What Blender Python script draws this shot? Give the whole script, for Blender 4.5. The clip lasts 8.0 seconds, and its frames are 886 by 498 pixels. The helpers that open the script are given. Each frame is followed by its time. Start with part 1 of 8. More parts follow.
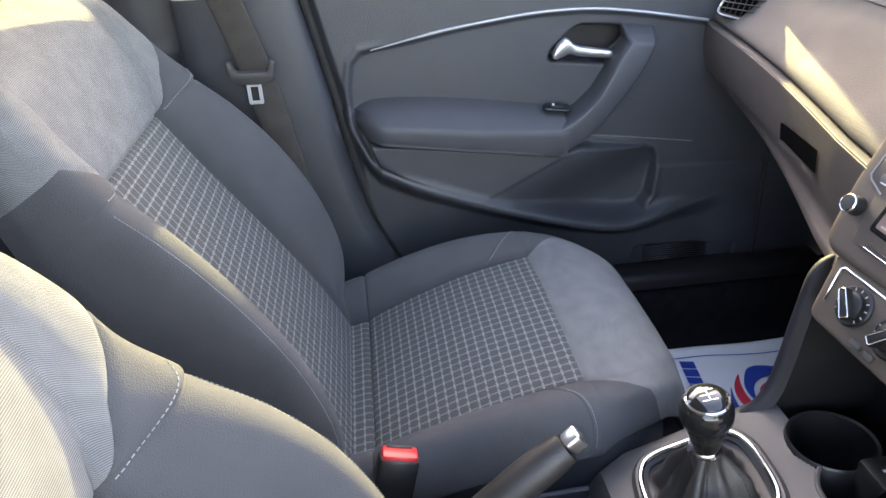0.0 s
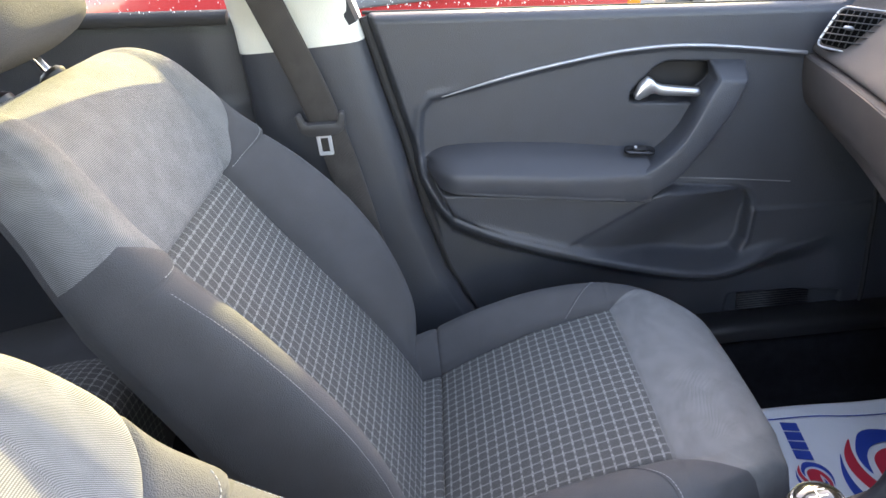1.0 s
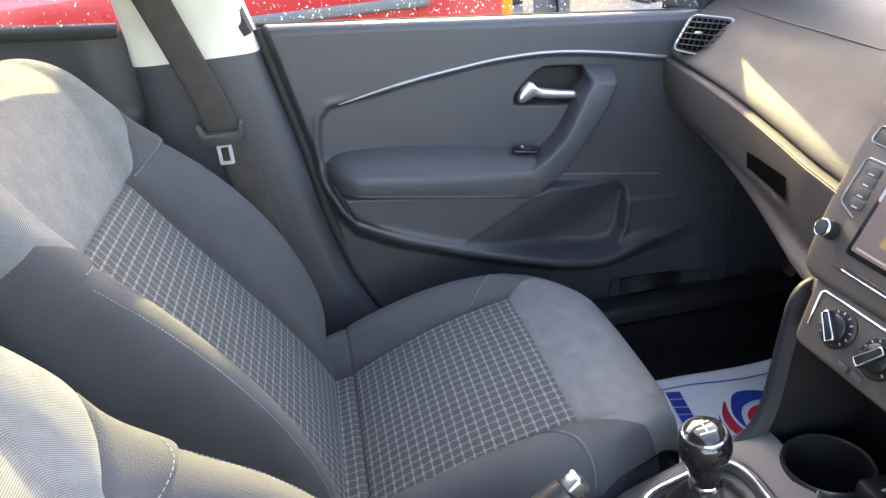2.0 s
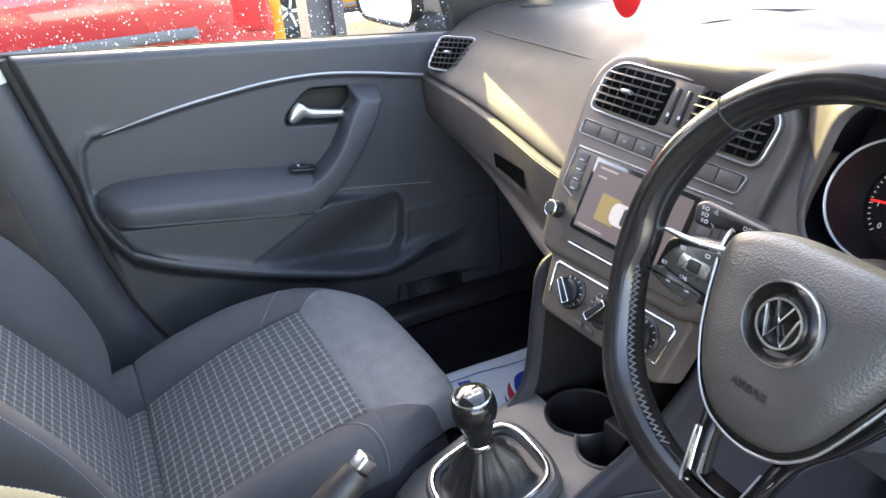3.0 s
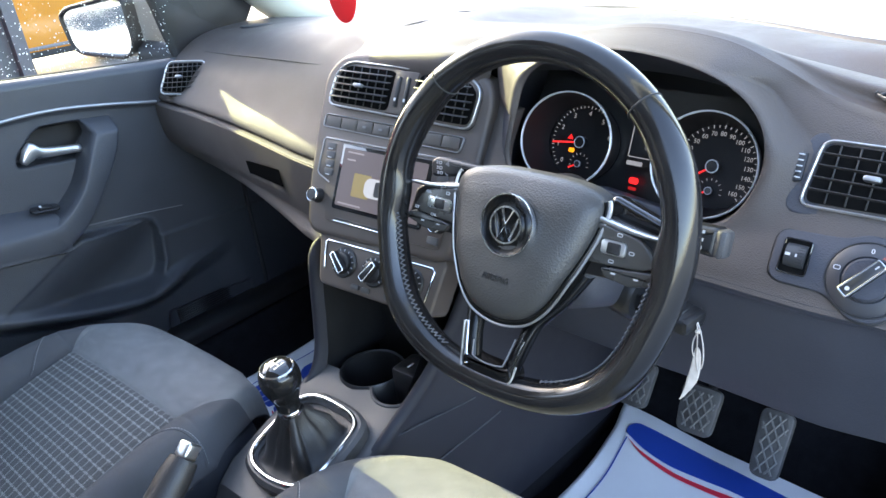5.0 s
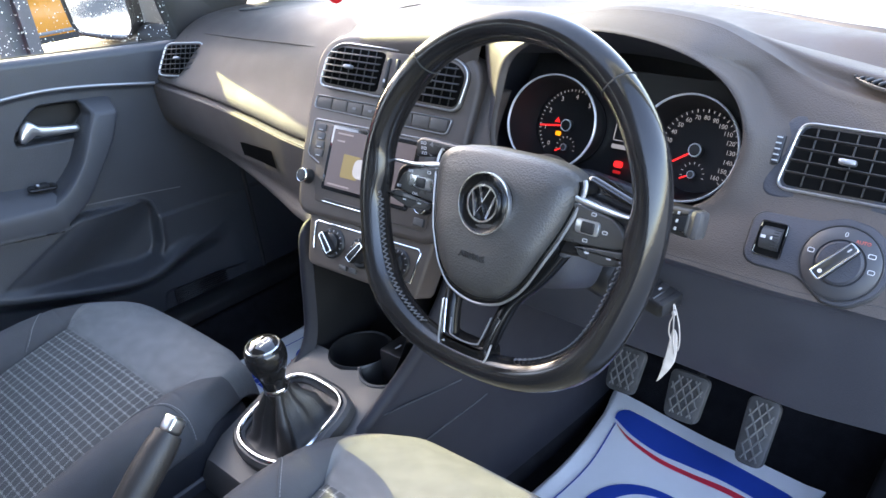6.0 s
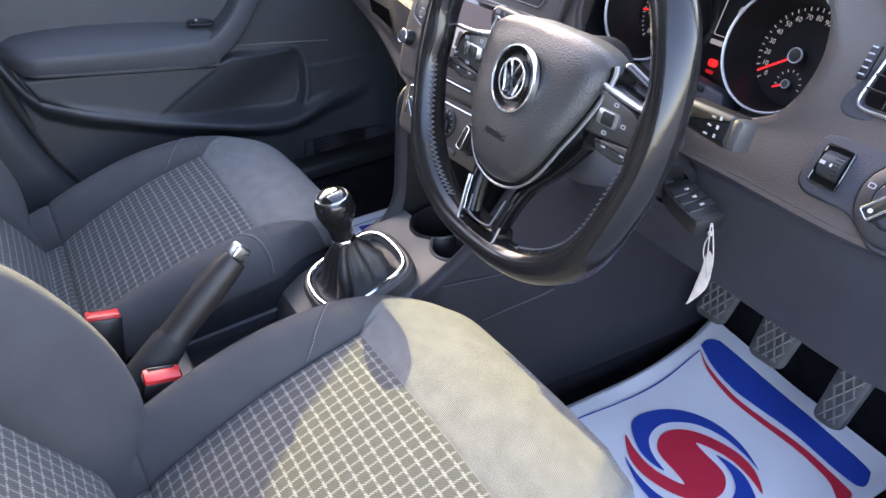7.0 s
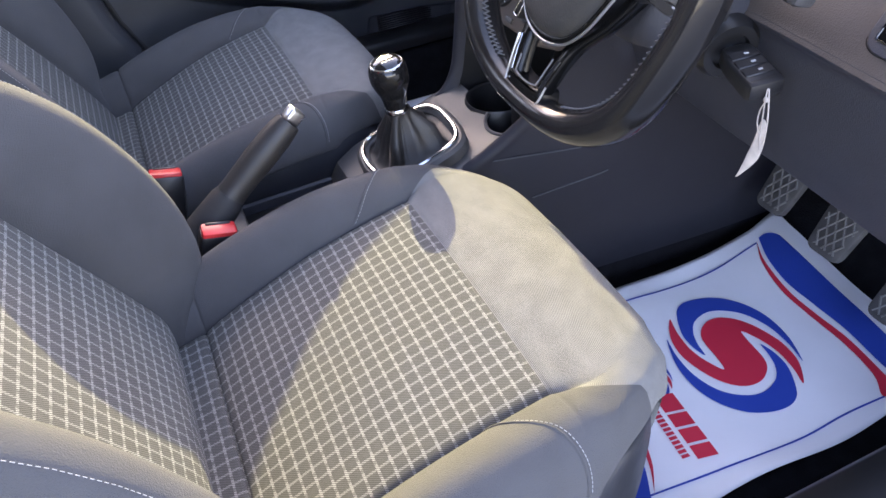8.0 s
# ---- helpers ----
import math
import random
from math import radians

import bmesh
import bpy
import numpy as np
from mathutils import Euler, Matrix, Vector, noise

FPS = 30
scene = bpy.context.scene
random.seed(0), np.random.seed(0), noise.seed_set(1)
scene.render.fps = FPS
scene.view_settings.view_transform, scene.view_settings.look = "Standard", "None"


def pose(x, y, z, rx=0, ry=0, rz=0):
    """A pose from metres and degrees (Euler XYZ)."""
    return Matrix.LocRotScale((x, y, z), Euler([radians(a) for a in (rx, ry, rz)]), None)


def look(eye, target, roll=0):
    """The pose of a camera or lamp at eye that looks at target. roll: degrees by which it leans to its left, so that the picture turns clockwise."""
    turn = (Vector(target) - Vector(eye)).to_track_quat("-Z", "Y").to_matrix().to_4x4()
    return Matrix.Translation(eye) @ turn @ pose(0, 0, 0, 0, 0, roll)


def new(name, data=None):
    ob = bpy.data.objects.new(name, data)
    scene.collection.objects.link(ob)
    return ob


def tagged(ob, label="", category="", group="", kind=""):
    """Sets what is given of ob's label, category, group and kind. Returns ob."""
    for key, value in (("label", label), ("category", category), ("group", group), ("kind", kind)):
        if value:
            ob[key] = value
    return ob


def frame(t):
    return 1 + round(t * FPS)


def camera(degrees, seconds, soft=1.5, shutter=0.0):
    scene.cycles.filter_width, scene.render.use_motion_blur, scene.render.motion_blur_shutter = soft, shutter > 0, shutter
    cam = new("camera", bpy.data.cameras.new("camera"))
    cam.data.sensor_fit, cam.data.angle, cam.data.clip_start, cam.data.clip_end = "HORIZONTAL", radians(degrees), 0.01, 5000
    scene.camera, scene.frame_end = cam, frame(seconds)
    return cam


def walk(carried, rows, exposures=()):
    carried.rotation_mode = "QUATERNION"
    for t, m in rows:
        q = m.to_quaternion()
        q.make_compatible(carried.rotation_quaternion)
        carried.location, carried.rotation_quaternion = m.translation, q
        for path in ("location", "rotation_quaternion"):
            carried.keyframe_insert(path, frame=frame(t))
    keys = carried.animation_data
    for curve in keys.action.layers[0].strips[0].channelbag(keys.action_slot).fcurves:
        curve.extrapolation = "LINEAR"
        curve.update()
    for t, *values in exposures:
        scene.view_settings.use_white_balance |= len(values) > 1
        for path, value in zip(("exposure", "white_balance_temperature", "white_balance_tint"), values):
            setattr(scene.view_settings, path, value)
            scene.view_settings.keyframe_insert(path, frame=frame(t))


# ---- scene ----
cam = camera(62.1, 8.0)
PATH = [
    (0, (0.075, -0.574, 0.904), (0.227, 1.177, -0.054), -3.5),
    (0.5, (0.103, -0.512, 0.918), (0.091, 1.255, -0.019), -5.2),
    (1, (0.096, -0.503, 0.923), (0.032, 1.288, 0.034), -7.0),
    (1.2, (0.093, -0.509, 0.927), (0.034, 1.285, 0.046), -7.4),
    (2.3, (0.055, -0.588, 0.905), (0.476, 1.172, 0.053), -5.1),
    (2.5, (0.067, -0.6, 0.903), (0.597, 1.134, 0.057), -4.8),
    (3, (0.079, -0.645, 0.902), (0.832, 1.011, 0.07), -5.0),
    (3.5, (0.046, -0.72, 0.904), (0.963, 0.854, 0.08), -6.0),
    (4, (0.007, -0.747, 0.907), (1.122, 0.697, 0.087), -6.4),
    (4.5, (-0.03, -0.737, 0.905), (1.23, 0.581, 0.083), -6.8),
    (5.8, (-0.032, -0.753, 0.899), (1.289, 0.483, 0.048), -6.9),
    (6, (-0.021, -0.765, 0.892), (1.263, 0.507, 0.034), -6.4),
    (6.5, (0.051, -0.822, 0.881), (1.082, 0.61, -0.062), -5.0),
    (7, (0.102, -0.859, 0.858), (0.885, 0.636, -0.215), -4.7),
    (7.5, (0.118, -0.881, 0.835), (0.743, 0.593, -0.364), -5.1),
    (8, (0.11, -0.892, 0.828), (0.644, 0.553, -0.448), -6.2),
]
walk(cam, [(t, look(eye, target, roll)) for t, eye, target, roll in PATH],
     exposures=[(0.0, 4.00, 8000, 23), (3.0, 4.02, 7800, 20), (4.5, 3.84, 6800, 15), (6.5, 3.80, 7050, 23), (8.0, 3.64, 7350, 31)])

# ---- world and light ----
SUN_EL, SUN_AZ = 24.5, 80.5          # degrees; azimuth from +x towards +y
world = bpy.data.worlds.new("world")
scene.world = world
world.use_nodes = True
wn = world.node_tree
sky = wn.nodes.new("ShaderNodeTexSky")
sky.sky_type = "NISHITA"
sky.sun_disc = False
sky.sun_elevation = radians(SUN_EL)
sky.sun_rotation = radians(90 - SUN_AZ)
sky.dust_density = 1.6
wn.links.new(sky.outputs[0], wn.nodes["Background"].inputs[0])
wn.nodes["Background"].inputs[1].default_value = 0.145
sun_data = bpy.data.lights.new("sun", "SUN")
sun_data.energy, sun_data.angle, sun_data.color = 1.05, radians(0.6), (0.96, 1.0, 0.48)
sun = new("sun", sun_data)
sun_way = Vector((math.cos(radians(SUN_EL)) * math.cos(radians(SUN_AZ)), math.cos(radians(SUN_EL)) * math.sin(radians(SUN_AZ)), math.sin(radians(SUN_EL))))
sun.rotation_mode = "QUATERNION"
sun.rotation_quaternion = sun_way.to_track_quat("Z", "Y")
sun.location = sun_way * 20


# ---- building helpers ----
def curve_points(points, n):
    """n points on a smooth curve through the given ones."""
    p = np.array(points, float)
    if len(p) == 2:
        return p[0] + (p[1] - p[0]) * np.linspace(0, 1, n)[:, None]
    p = np.vstack([2 * p[0] - p[1], p, 2 * p[-1] - p[-2]])
    t = np.linspace(0, len(p) - 3 - 1e-9, n)
    k = t.astype(int)
    f = (t - k)[:, None]
    a, b, c, d = p[k], p[k + 1], p[k + 2], p[k + 3]
    return 0.5 * (2 * b + (c - a) * f + (2 * a - 5 * b + 4 * c - d) * f**2 + (3 * b - a - 3 * c + d) * f**3)


def closed_curve(points, n):
    p = list(points)
    m = len(p)
    out = curve_points(p[-2:] + p + p[:3], (m + 4) * max(2, n // m) + 1)
    step = max(2, n // m)
    return out[2 * step : (m + 2) * step]


def smooth(a, b, x):
    f = np.clip((np.asarray(x, float) - a) / (b - a), 0, 1)
    return f * f * (3 - 2 * f)


def thing(name, label, category, group="", kind="", at=(0, 0, 0)):
    ob = new(name)
    ob.location = at
    ob.empty_display_size = 0.05
    return tagged(ob, label, category, group, kind)


def raw(name, verts, faces, material, parent=None, label="", uv=None, soft=True, mats=None, index=None):
    me = bpy.data.meshes.new(name)
    me.from_pydata([tuple(v) for v in verts], [], [tuple(int(i) for i in f) for f in faces])
    if uv is not None:
        layer = me.uv_layers.new(name="UVMap")
        ids = np.zeros(len(me.loops), int)
        me.loops.foreach_get("vertex_index", ids)
        layer.data.foreach_set("uv", np.asarray(uv, float)[ids].ravel())
    me.polygons.foreach_set("use_smooth", [soft] * len(me.polygons))
    me.materials.append(material)
    for m in mats or ():
        me.materials.append(m)
    if index is not None:
        me.polygons.foreach_set("material_index", index)
    me.update()
    ob = new(name, me)
    ob.parent = parent
    return tagged(ob, label)


def part(name, bm, material, parent=None, label="", m=None, soft=True):
    bmesh.ops.recalc_face_normals(bm, faces=bm.faces)
    if m is not None:
        bm.transform(m)
    me = bpy.data.meshes.new(name)
    bm.to_mesh(me)
    bm.free()
    me.polygons.foreach_set("use_smooth", [soft] * len(me.polygons))
    if soft:
        me.set_sharp_from_angle(angle=radians(40))
    me.materials.append(material)
    ob = new(name, me)
    ob.parent = parent
    return tagged(ob, label)


def grid(name, p, material, parent=None, label="", wrap=False, keep=None, flip=False, caps=False):
    """A sheet of quads through p[i, j]; its UV runs in metres along both ways."""
    p = np.asarray(p, float)
    nu, nv = p.shape[:2]
    du = np.concatenate([np.zeros((1, nv)), np.cumsum(np.linalg.norm(np.diff(p, axis=0), axis=2), 0)])
    dv = np.concatenate([np.zeros((nu, 1)), np.cumsum(np.linalg.norm(np.diff(p, axis=1), axis=2), 1)], 1)
    du = du - du[nu // 2]
    ids = np.arange(nu * nv).reshape(nu, nv)
    faces = []
    for i in range(nu if wrap else nu - 1):
        k = (i + 1) % nu
        for j in range(nv - 1):
            if keep is None or keep(i, j):
                f = (ids[i, j], ids[k, j], ids[k, j + 1], ids[i, j + 1])
                faces.append(f[::-1] if flip else f)
    if caps:
        faces.append(tuple(ids[:, 0]) if flip else tuple(ids[::-1, 0]))
        faces.append(tuple(ids[::-1, -1]) if flip else tuple(ids[:, -1]))
    v, uv = p.reshape(-1, 3), np.stack([du, dv], -1).reshape(-1, 2)
    used = np.unique(np.concatenate([np.array(f) for f in faces]))
    back = np.zeros(len(v), int)
    back[used] = np.arange(len(used))
    return raw(name, v[used], [tuple(back[list(f)]) for f in faces], material, parent, label, uv[used])


def plane_frame(origin, right, up):
    """A pose whose x runs along right, y along up and z out of the face."""
    r = Vector(right).normalized()
    u = Vector(up)
    u = (u - r * u.dot(r)).normalized()
    n = r.cross(u)
    m = Matrix((r, u, n)).transposed().to_4x4()
    m.translation = origin
    return m


def rbox(sx, sy, sz, r=0.003, seg=2, at=(0, 0, 0)):
    bm = bmesh.new()
    bmesh.ops.create_cube(bm, size=1)
    bm.transform(Matrix.Translation(at) @ Matrix.Diagonal((sx, sy, sz, 1)))
    if r:
        bmesh.ops.bevel(bm, geom=bm.edges[:], offset=min(r, 0.49 * min(sx, sy, sz)), segments=seg, affect="EDGES", profile=0.5)
    return bm


def rrect(w, h, r, n=5, cx=0.0, cy=0.0):
    r = min(r, w / 2 - 1e-5, h / 2 - 1e-5)
    out = []
    for k, (x, y) in enumerate(((w / 2 - r, h / 2 - r), (-w / 2 + r, h / 2 - r), (-w / 2 + r, -h / 2 + r), (w / 2 - r, -h / 2 + r))):
        for i in range(n + 1):
            a = math.pi / 2 * (k + i / n)
            out.append((cx + x + r * math.cos(a), cy + y + r * math.sin(a)))
    return out


def rounded_poly(points, r=0.006, n=4):
    """Corner points with the corners rounded off."""
    out = []
    for k, p in enumerate(points):
        p = Vector(p)
        a, b = Vector(points[k - 1]), Vector(points[(k + 1) % len(points)])
        ra = min(r, (a - p).length * 0.45)
        rb = min(r, (b - p).length * 0.45)
        s, e = p + (a - p).normalized() * ra, p + (b - p).normalized() * rb
        for i in range(n + 1):
            f = i / n
            out.append(tuple((1 - f) ** 2 * s + 2 * f * (1 - f) * p + f * f * e))
    return out


def slab(outline, depth, bevel=0.001, z=0.0, seg=2):
    """A plate of that outline in x and y, from z up to z + depth, with a rounded upper rim."""
    bm = bmesh.new()
    lo = [bm.verts.new((x, y, z)) for x, y in outline]
    hi = [bm.verts.new((x, y, z + depth)) for x, y in outline]
    bm.faces.new(hi)
    bm.faces.new(lo[::-1])
    n = len(outline)
    for i in range(n):
        bm.faces.new((lo[i], lo[(i + 1) % n], hi[(i + 1) % n], hi[i]))
    bmesh.ops.recalc_face_normals(bm, faces=bm.faces)
    if bevel:
        rim = [e for e in bm.edges if all(abs(v.co.z - z - depth) < 1e-7 for v in e.verts)]
        bmesh.ops.bevel(bm, geom=rim, offset=bevel, segments=seg, affect="EDGES", profile=0.5)
    return bm


def frame_ring(outline, width, depth, bevel=0.0008, z=0.0):
    """A band of that width inside the outline, as a frame with depth."""
    n = len(outline)
    pts = [Vector(p) for p in outline]
    area = sum(a.x * b.y - a.y * b.x for a, b in zip(pts, pts[1:] + pts[:1]))
    inner = []
    for k in range(n):
        a, p, b = pts[k - 1], pts[k], pts[(k + 1) % n]
        d = ((p - a).normalized() + (b - p).normalized())
        d = d.normalized() if d.length > 1e-9 else (b - p).normalized()
        q = Vector((-d.y, d.x)) * (1 if area > 0 else -1)
        inner.append(p + q * width)
    bm = bmesh.new()
    shrink = bevel / max(abs(width), 1e-6)
    loops = [(pts, z), (pts, z + depth - bevel), ([p.lerp(q, shrink) for p, q in zip(pts, inner)], z + depth),
             ([q.lerp(p, shrink) for p, q in zip(pts, inner)], z + depth), (inner, z + depth - bevel), (inner, z)]
    rows = [[bm.verts.new((p.x, p.y, h)) for p in ring] for ring, h in loops]
    for a, b in zip(rows, rows[1:] + rows[:1]):
        for i in range(n):
            k = (i + 1) % n
            bm.faces.new((a[i], a[k], b[k], b[i]))
    return bm


def tube(path, radius, sides=8, scale=None, squash=1.0):
    """A round bar along a path; radius may be one number or one for each point."""
    p = [Vector(q) for q in path]
    n = len(p)
    rad = [radius] * n if isinstance(radius, (int, float)) else list(radius)
    bm = bmesh.new()
    rows = []
    side = None
    for i in range(n):
        d = (p[min(i + 1, n - 1)] - p[max(i - 1, 0)]).normalized()
        if side is None:
            side = d.orthogonal().normalized()
        side = (side - d * side.dot(d)).normalized()
        up = d.cross(side)
        rows.append([bm.verts.new(p[i] + rad[i] * (math.cos(a) * side + squash * math.sin(a) * up)) for a in (2 * math.pi * k / sides for k in range(sides))])
    for a, b in zip(rows, rows[1:]):
        for k in range(sides):
            bm.faces.new((a[k], a[(k + 1) % sides], b[(k + 1) % sides], b[k]))
    bm.faces.new(rows[0][::-1])
    bm.faces.new(rows[-1])
    return bm


def lathe(profile, sides=32, caps=True):
    """Turned about z: profile of (radius, height)."""
    bm = bmesh.new()
    rows = []
    for r, h in profile:
        rows.append([bm.verts.new((max(r, 1e-5) * math.cos(a), max(r, 1e-5) * math.sin(a), h)) for a in (2 * math.pi * k / sides for k in range(sides))])
    for a, b in zip(rows, rows[1:]):
        for k in range(sides):
            bm.faces.new((a[k], a[(k + 1) % sides], b[(k + 1) % sides], b[k]))
    if caps:
        bm.faces.new(rows[0][::-1])
        bm.faces.new(rows[-1])
    return bm


def join(*meshes):
    bm = meshes[0]
    for other in meshes[1:]:
        me = bpy.data.meshes.new("joining")
        other.to_mesh(me)
        other.free()
        bm.from_mesh(me)
        bpy.data.meshes.remove(me)
    return bm


def writing(text, size, material, parent, m, name="lettering", depth=0.0003):
    cu = bpy.data.curves.new(name, "FONT")
    cu.body, cu.size, cu.extrude = text, size, depth
    cu.align_x, cu.align_y = "CENTER", "CENTER"
    cu.resolution_u = 2
    cu.materials.append(material)
    ob = new(name, cu)
    ob.parent = parent
    ob.matrix_local = m
    return ob


# ---- materials ----
def material(name, color, rough=0.5, metal=0.0, grain=0.0, grain_size=0.0006, mottle=0.12, mottle_size=0.05, sheen=0.0, coat=0.0, spec=0.5, wear=0.0):
    """A plain surface with fine grain (bump, at its size in metres) and a mottled tone and gloss at a larger scale."""
    mt = bpy.data.materials.new(name)
    mt.use_nodes = True
    nt = mt.node_tree
    b = nt.nodes["Principled BSDF"]
    b.inputs["Metallic"].default_value = metal
    b.inputs["Specular IOR Level"].default_value = spec
    b.inputs["Coat Weight"].default_value = coat
    b.inputs["Sheen Weight"].default_value = sheen
    b.inputs["Sheen Roughness"].default_value = 0.5
    co = nt.nodes.new("ShaderNodeTexCoord")
    big = nt.nodes.new("ShaderNodeTexNoise")
    big.inputs["Scale"].default_value = 1 / mottle_size
    big.inputs["Detail"].default_value = 6
    nt.links.new(co.outputs["Object"], big.inputs["Vector"])
    ramp = nt.nodes.new("ShaderNodeMapRange")
    ramp.inputs["From Min"].default_value, ramp.inputs["From Max"].default_value = 0.3, 0.7
    ramp.inputs["To Min"].default_value, ramp.inputs["To Max"].default_value = 1 - mottle, 1 + mottle
    nt.links.new(big.outputs["Fac"], ramp.inputs["Value"])
    mul = nt.nodes.new("ShaderNodeVectorMath")
    mul.operation = "SCALE"
    mul.inputs[0].default_value = color[:3]
    nt.links.new(ramp.outputs[0], mul.inputs["Scale"])
    nt.links.new(mul.outputs[0], b.inputs["Base Color"])
    rr = nt.nodes.new("ShaderNodeMapRange")
    rr.inputs["From Min"].default_value, rr.inputs["From Max"].default_value = 0.3, 0.7
    rr.inputs["To Min"].default_value, rr.inputs["To Max"].default_value = max(0.02, rough - 0.07 - wear), min(1, rough + 0.07)
    nt.links.new(big.outputs["Fac"], rr.inputs["Value"])
    nt.links.new(rr.outputs[0], b.inputs["Roughness"])
    if grain:
        fine = nt.nodes.new("ShaderNodeTexVoronoi")
        fine.inputs["Scale"].default_value = 1 / grain_size
        nt.links.new(co.outputs["Object"], fine.inputs["Vector"])
        bump = nt.nodes.new("ShaderNodeBump")
        bump.inputs["Strength"].default_value = grain
        bump.inputs["Distance"].default_value = grain_size * 0.5
        nt.links.new(fine.outputs["Distance"], bump.inputs["Height"])
        nt.links.new(bump.outputs[0], b.inputs["Normal"])
    return mt


def maths(nt, op, a, b=None, c=None):
    n = nt.nodes.new("ShaderNodeMath")
    n.operation = op
    for k, v in enumerate((a, b, c)):
        if v is None:
            continue
        if isinstance(v, (int, float)):
            n.inputs[k].default_value = v
        else:
            nt.links.new(v, n.inputs[k])
    return n.outputs[0]


def woven(name, dark, light, cell=0.0146, twill=0.0022):
    """Cloth with a woven check: pale crossing bands over dark squares, hatched by a slanting twill; in metres along the cloth's UV."""
    mt = bpy.data.materials.new(name)
    mt.use_nodes = True
    nt = mt.node_tree
    b = nt.nodes["Principled BSDF"]
    b.inputs["Roughness"].default_value = 0.95
    b.inputs["Sheen Weight"].default_value, b.inputs["Sheen Roughness"].default_value = 0.06, 0.45
    b.inputs["Specular IOR Level"].default_value = 0.15
    uv = nt.nodes.new("ShaderNodeUVMap")
    warp = nt.nodes.new("ShaderNodeTexNoise")
    warp.inputs["Scale"].default_value, warp.inputs["Detail"].default_value = 140, 4
    nt.links.new(uv.outputs[0], warp.inputs["Vector"])
    sep = nt.nodes.new("ShaderNodeSeparateXYZ")
    nt.links.new(uv.outputs[0], sep.inputs[0])
    u, v = sep.outputs[0], sep.outputs[1]
    fu = maths(nt, "FRACT", maths(nt, "ADD", maths(nt, "DIVIDE", u, cell), 100.5))
    fv = maths(nt, "FRACT", maths(nt, "ADD", maths(nt, "DIVIDE", v, cell), 100.5))
    jag = maths(nt, "MULTIPLY", maths(nt, "SUBTRACT", warp.outputs["Fac"], 0.5), 0.12)
    lu = maths(nt, "LESS_THAN", maths(nt, "ADD", maths(nt, "ABSOLUTE", maths(nt, "SUBTRACT", fu, 0.5)), jag), 0.09)
    lv = maths(nt, "LESS_THAN", maths(nt, "ADD", maths(nt, "ABSOLUTE", maths(nt, "SUBTRACT", fv, 0.5)), jag), 0.10)
    # each second band across the cloth is paler
    odd = maths(nt, "GREATER_THAN", maths(nt, "FRACT", maths(nt, "ADD", maths(nt, "DIVIDE", v, 2 * cell), 100.25)), 0.5)
    bright = maths(nt, "ADD", maths(nt, "MULTIPLY", odd, 0.25), 0.85)
    slant = maths(nt, "FRACT", maths(nt, "ADD", maths(nt, "DIVIDE", maths(nt, "ADD", u, maths(nt, "MULTIPLY", v, 0.7)), twill), 200))
    hatch = maths(nt, "GREATER_THAN", slant, 0.42)
    # the bands across are made of long stitches, one at each crossing
    stitch = maths(nt, "LESS_THAN", maths(nt, "ABSOLUTE", maths(nt, "SUBTRACT", fu, 0.5)), 0.34)
    a = maths(nt, "MULTIPLY", lv, maths(nt, "MULTIPLY", bright, maths(nt, "ADD", maths(nt, "MULTIPLY", stitch, 0.68), 0.32)))
    c = maths(nt, "MULTIPLY", lu, 0.5)
    both = maths(nt, "MULTIPLY", maths(nt, "MULTIPLY", lu, lv), 0.2)
    mask = maths(nt, "ADD", maths(nt, "MAXIMUM", a, c), both)
    thread = maths(nt, "MULTIPLY", mask, maths(nt, "ADD", maths(nt, "MULTIPLY", hatch, 0.85), 0.20))
    plain = maths(nt, "MULTIPLY", maths(nt, "SUBTRACT", maths(nt, "ADD", maths(nt, "MULTIPLY", hatch, 1.5), warp.outputs["Fac"]), 0.45), 0.12)
    mix = nt.nodes.new("ShaderNodeMix")
    mix.data_type = "RGBA"
    mix.inputs["A"].default_value, mix.inputs["B"].default_value = (*dark, 1), (*light, 1)
    nt.links.new(maths(nt, "ADD", thread, plain), mix.inputs["Factor"])
    nt.links.new(mix.outputs["Result"], b.inputs["Base Color"])
    bump = nt.nodes.new("ShaderNodeBump")
    bump.inputs["Strength"].default_value, bump.inputs["Distance"].default_value = 0.5, 0.0006
    nt.links.new(maths(nt, "ADD", hatch, mask), bump.inputs["Height"])
    nt.links.new(bump.outputs[0], b.inputs["Normal"])
    return mt


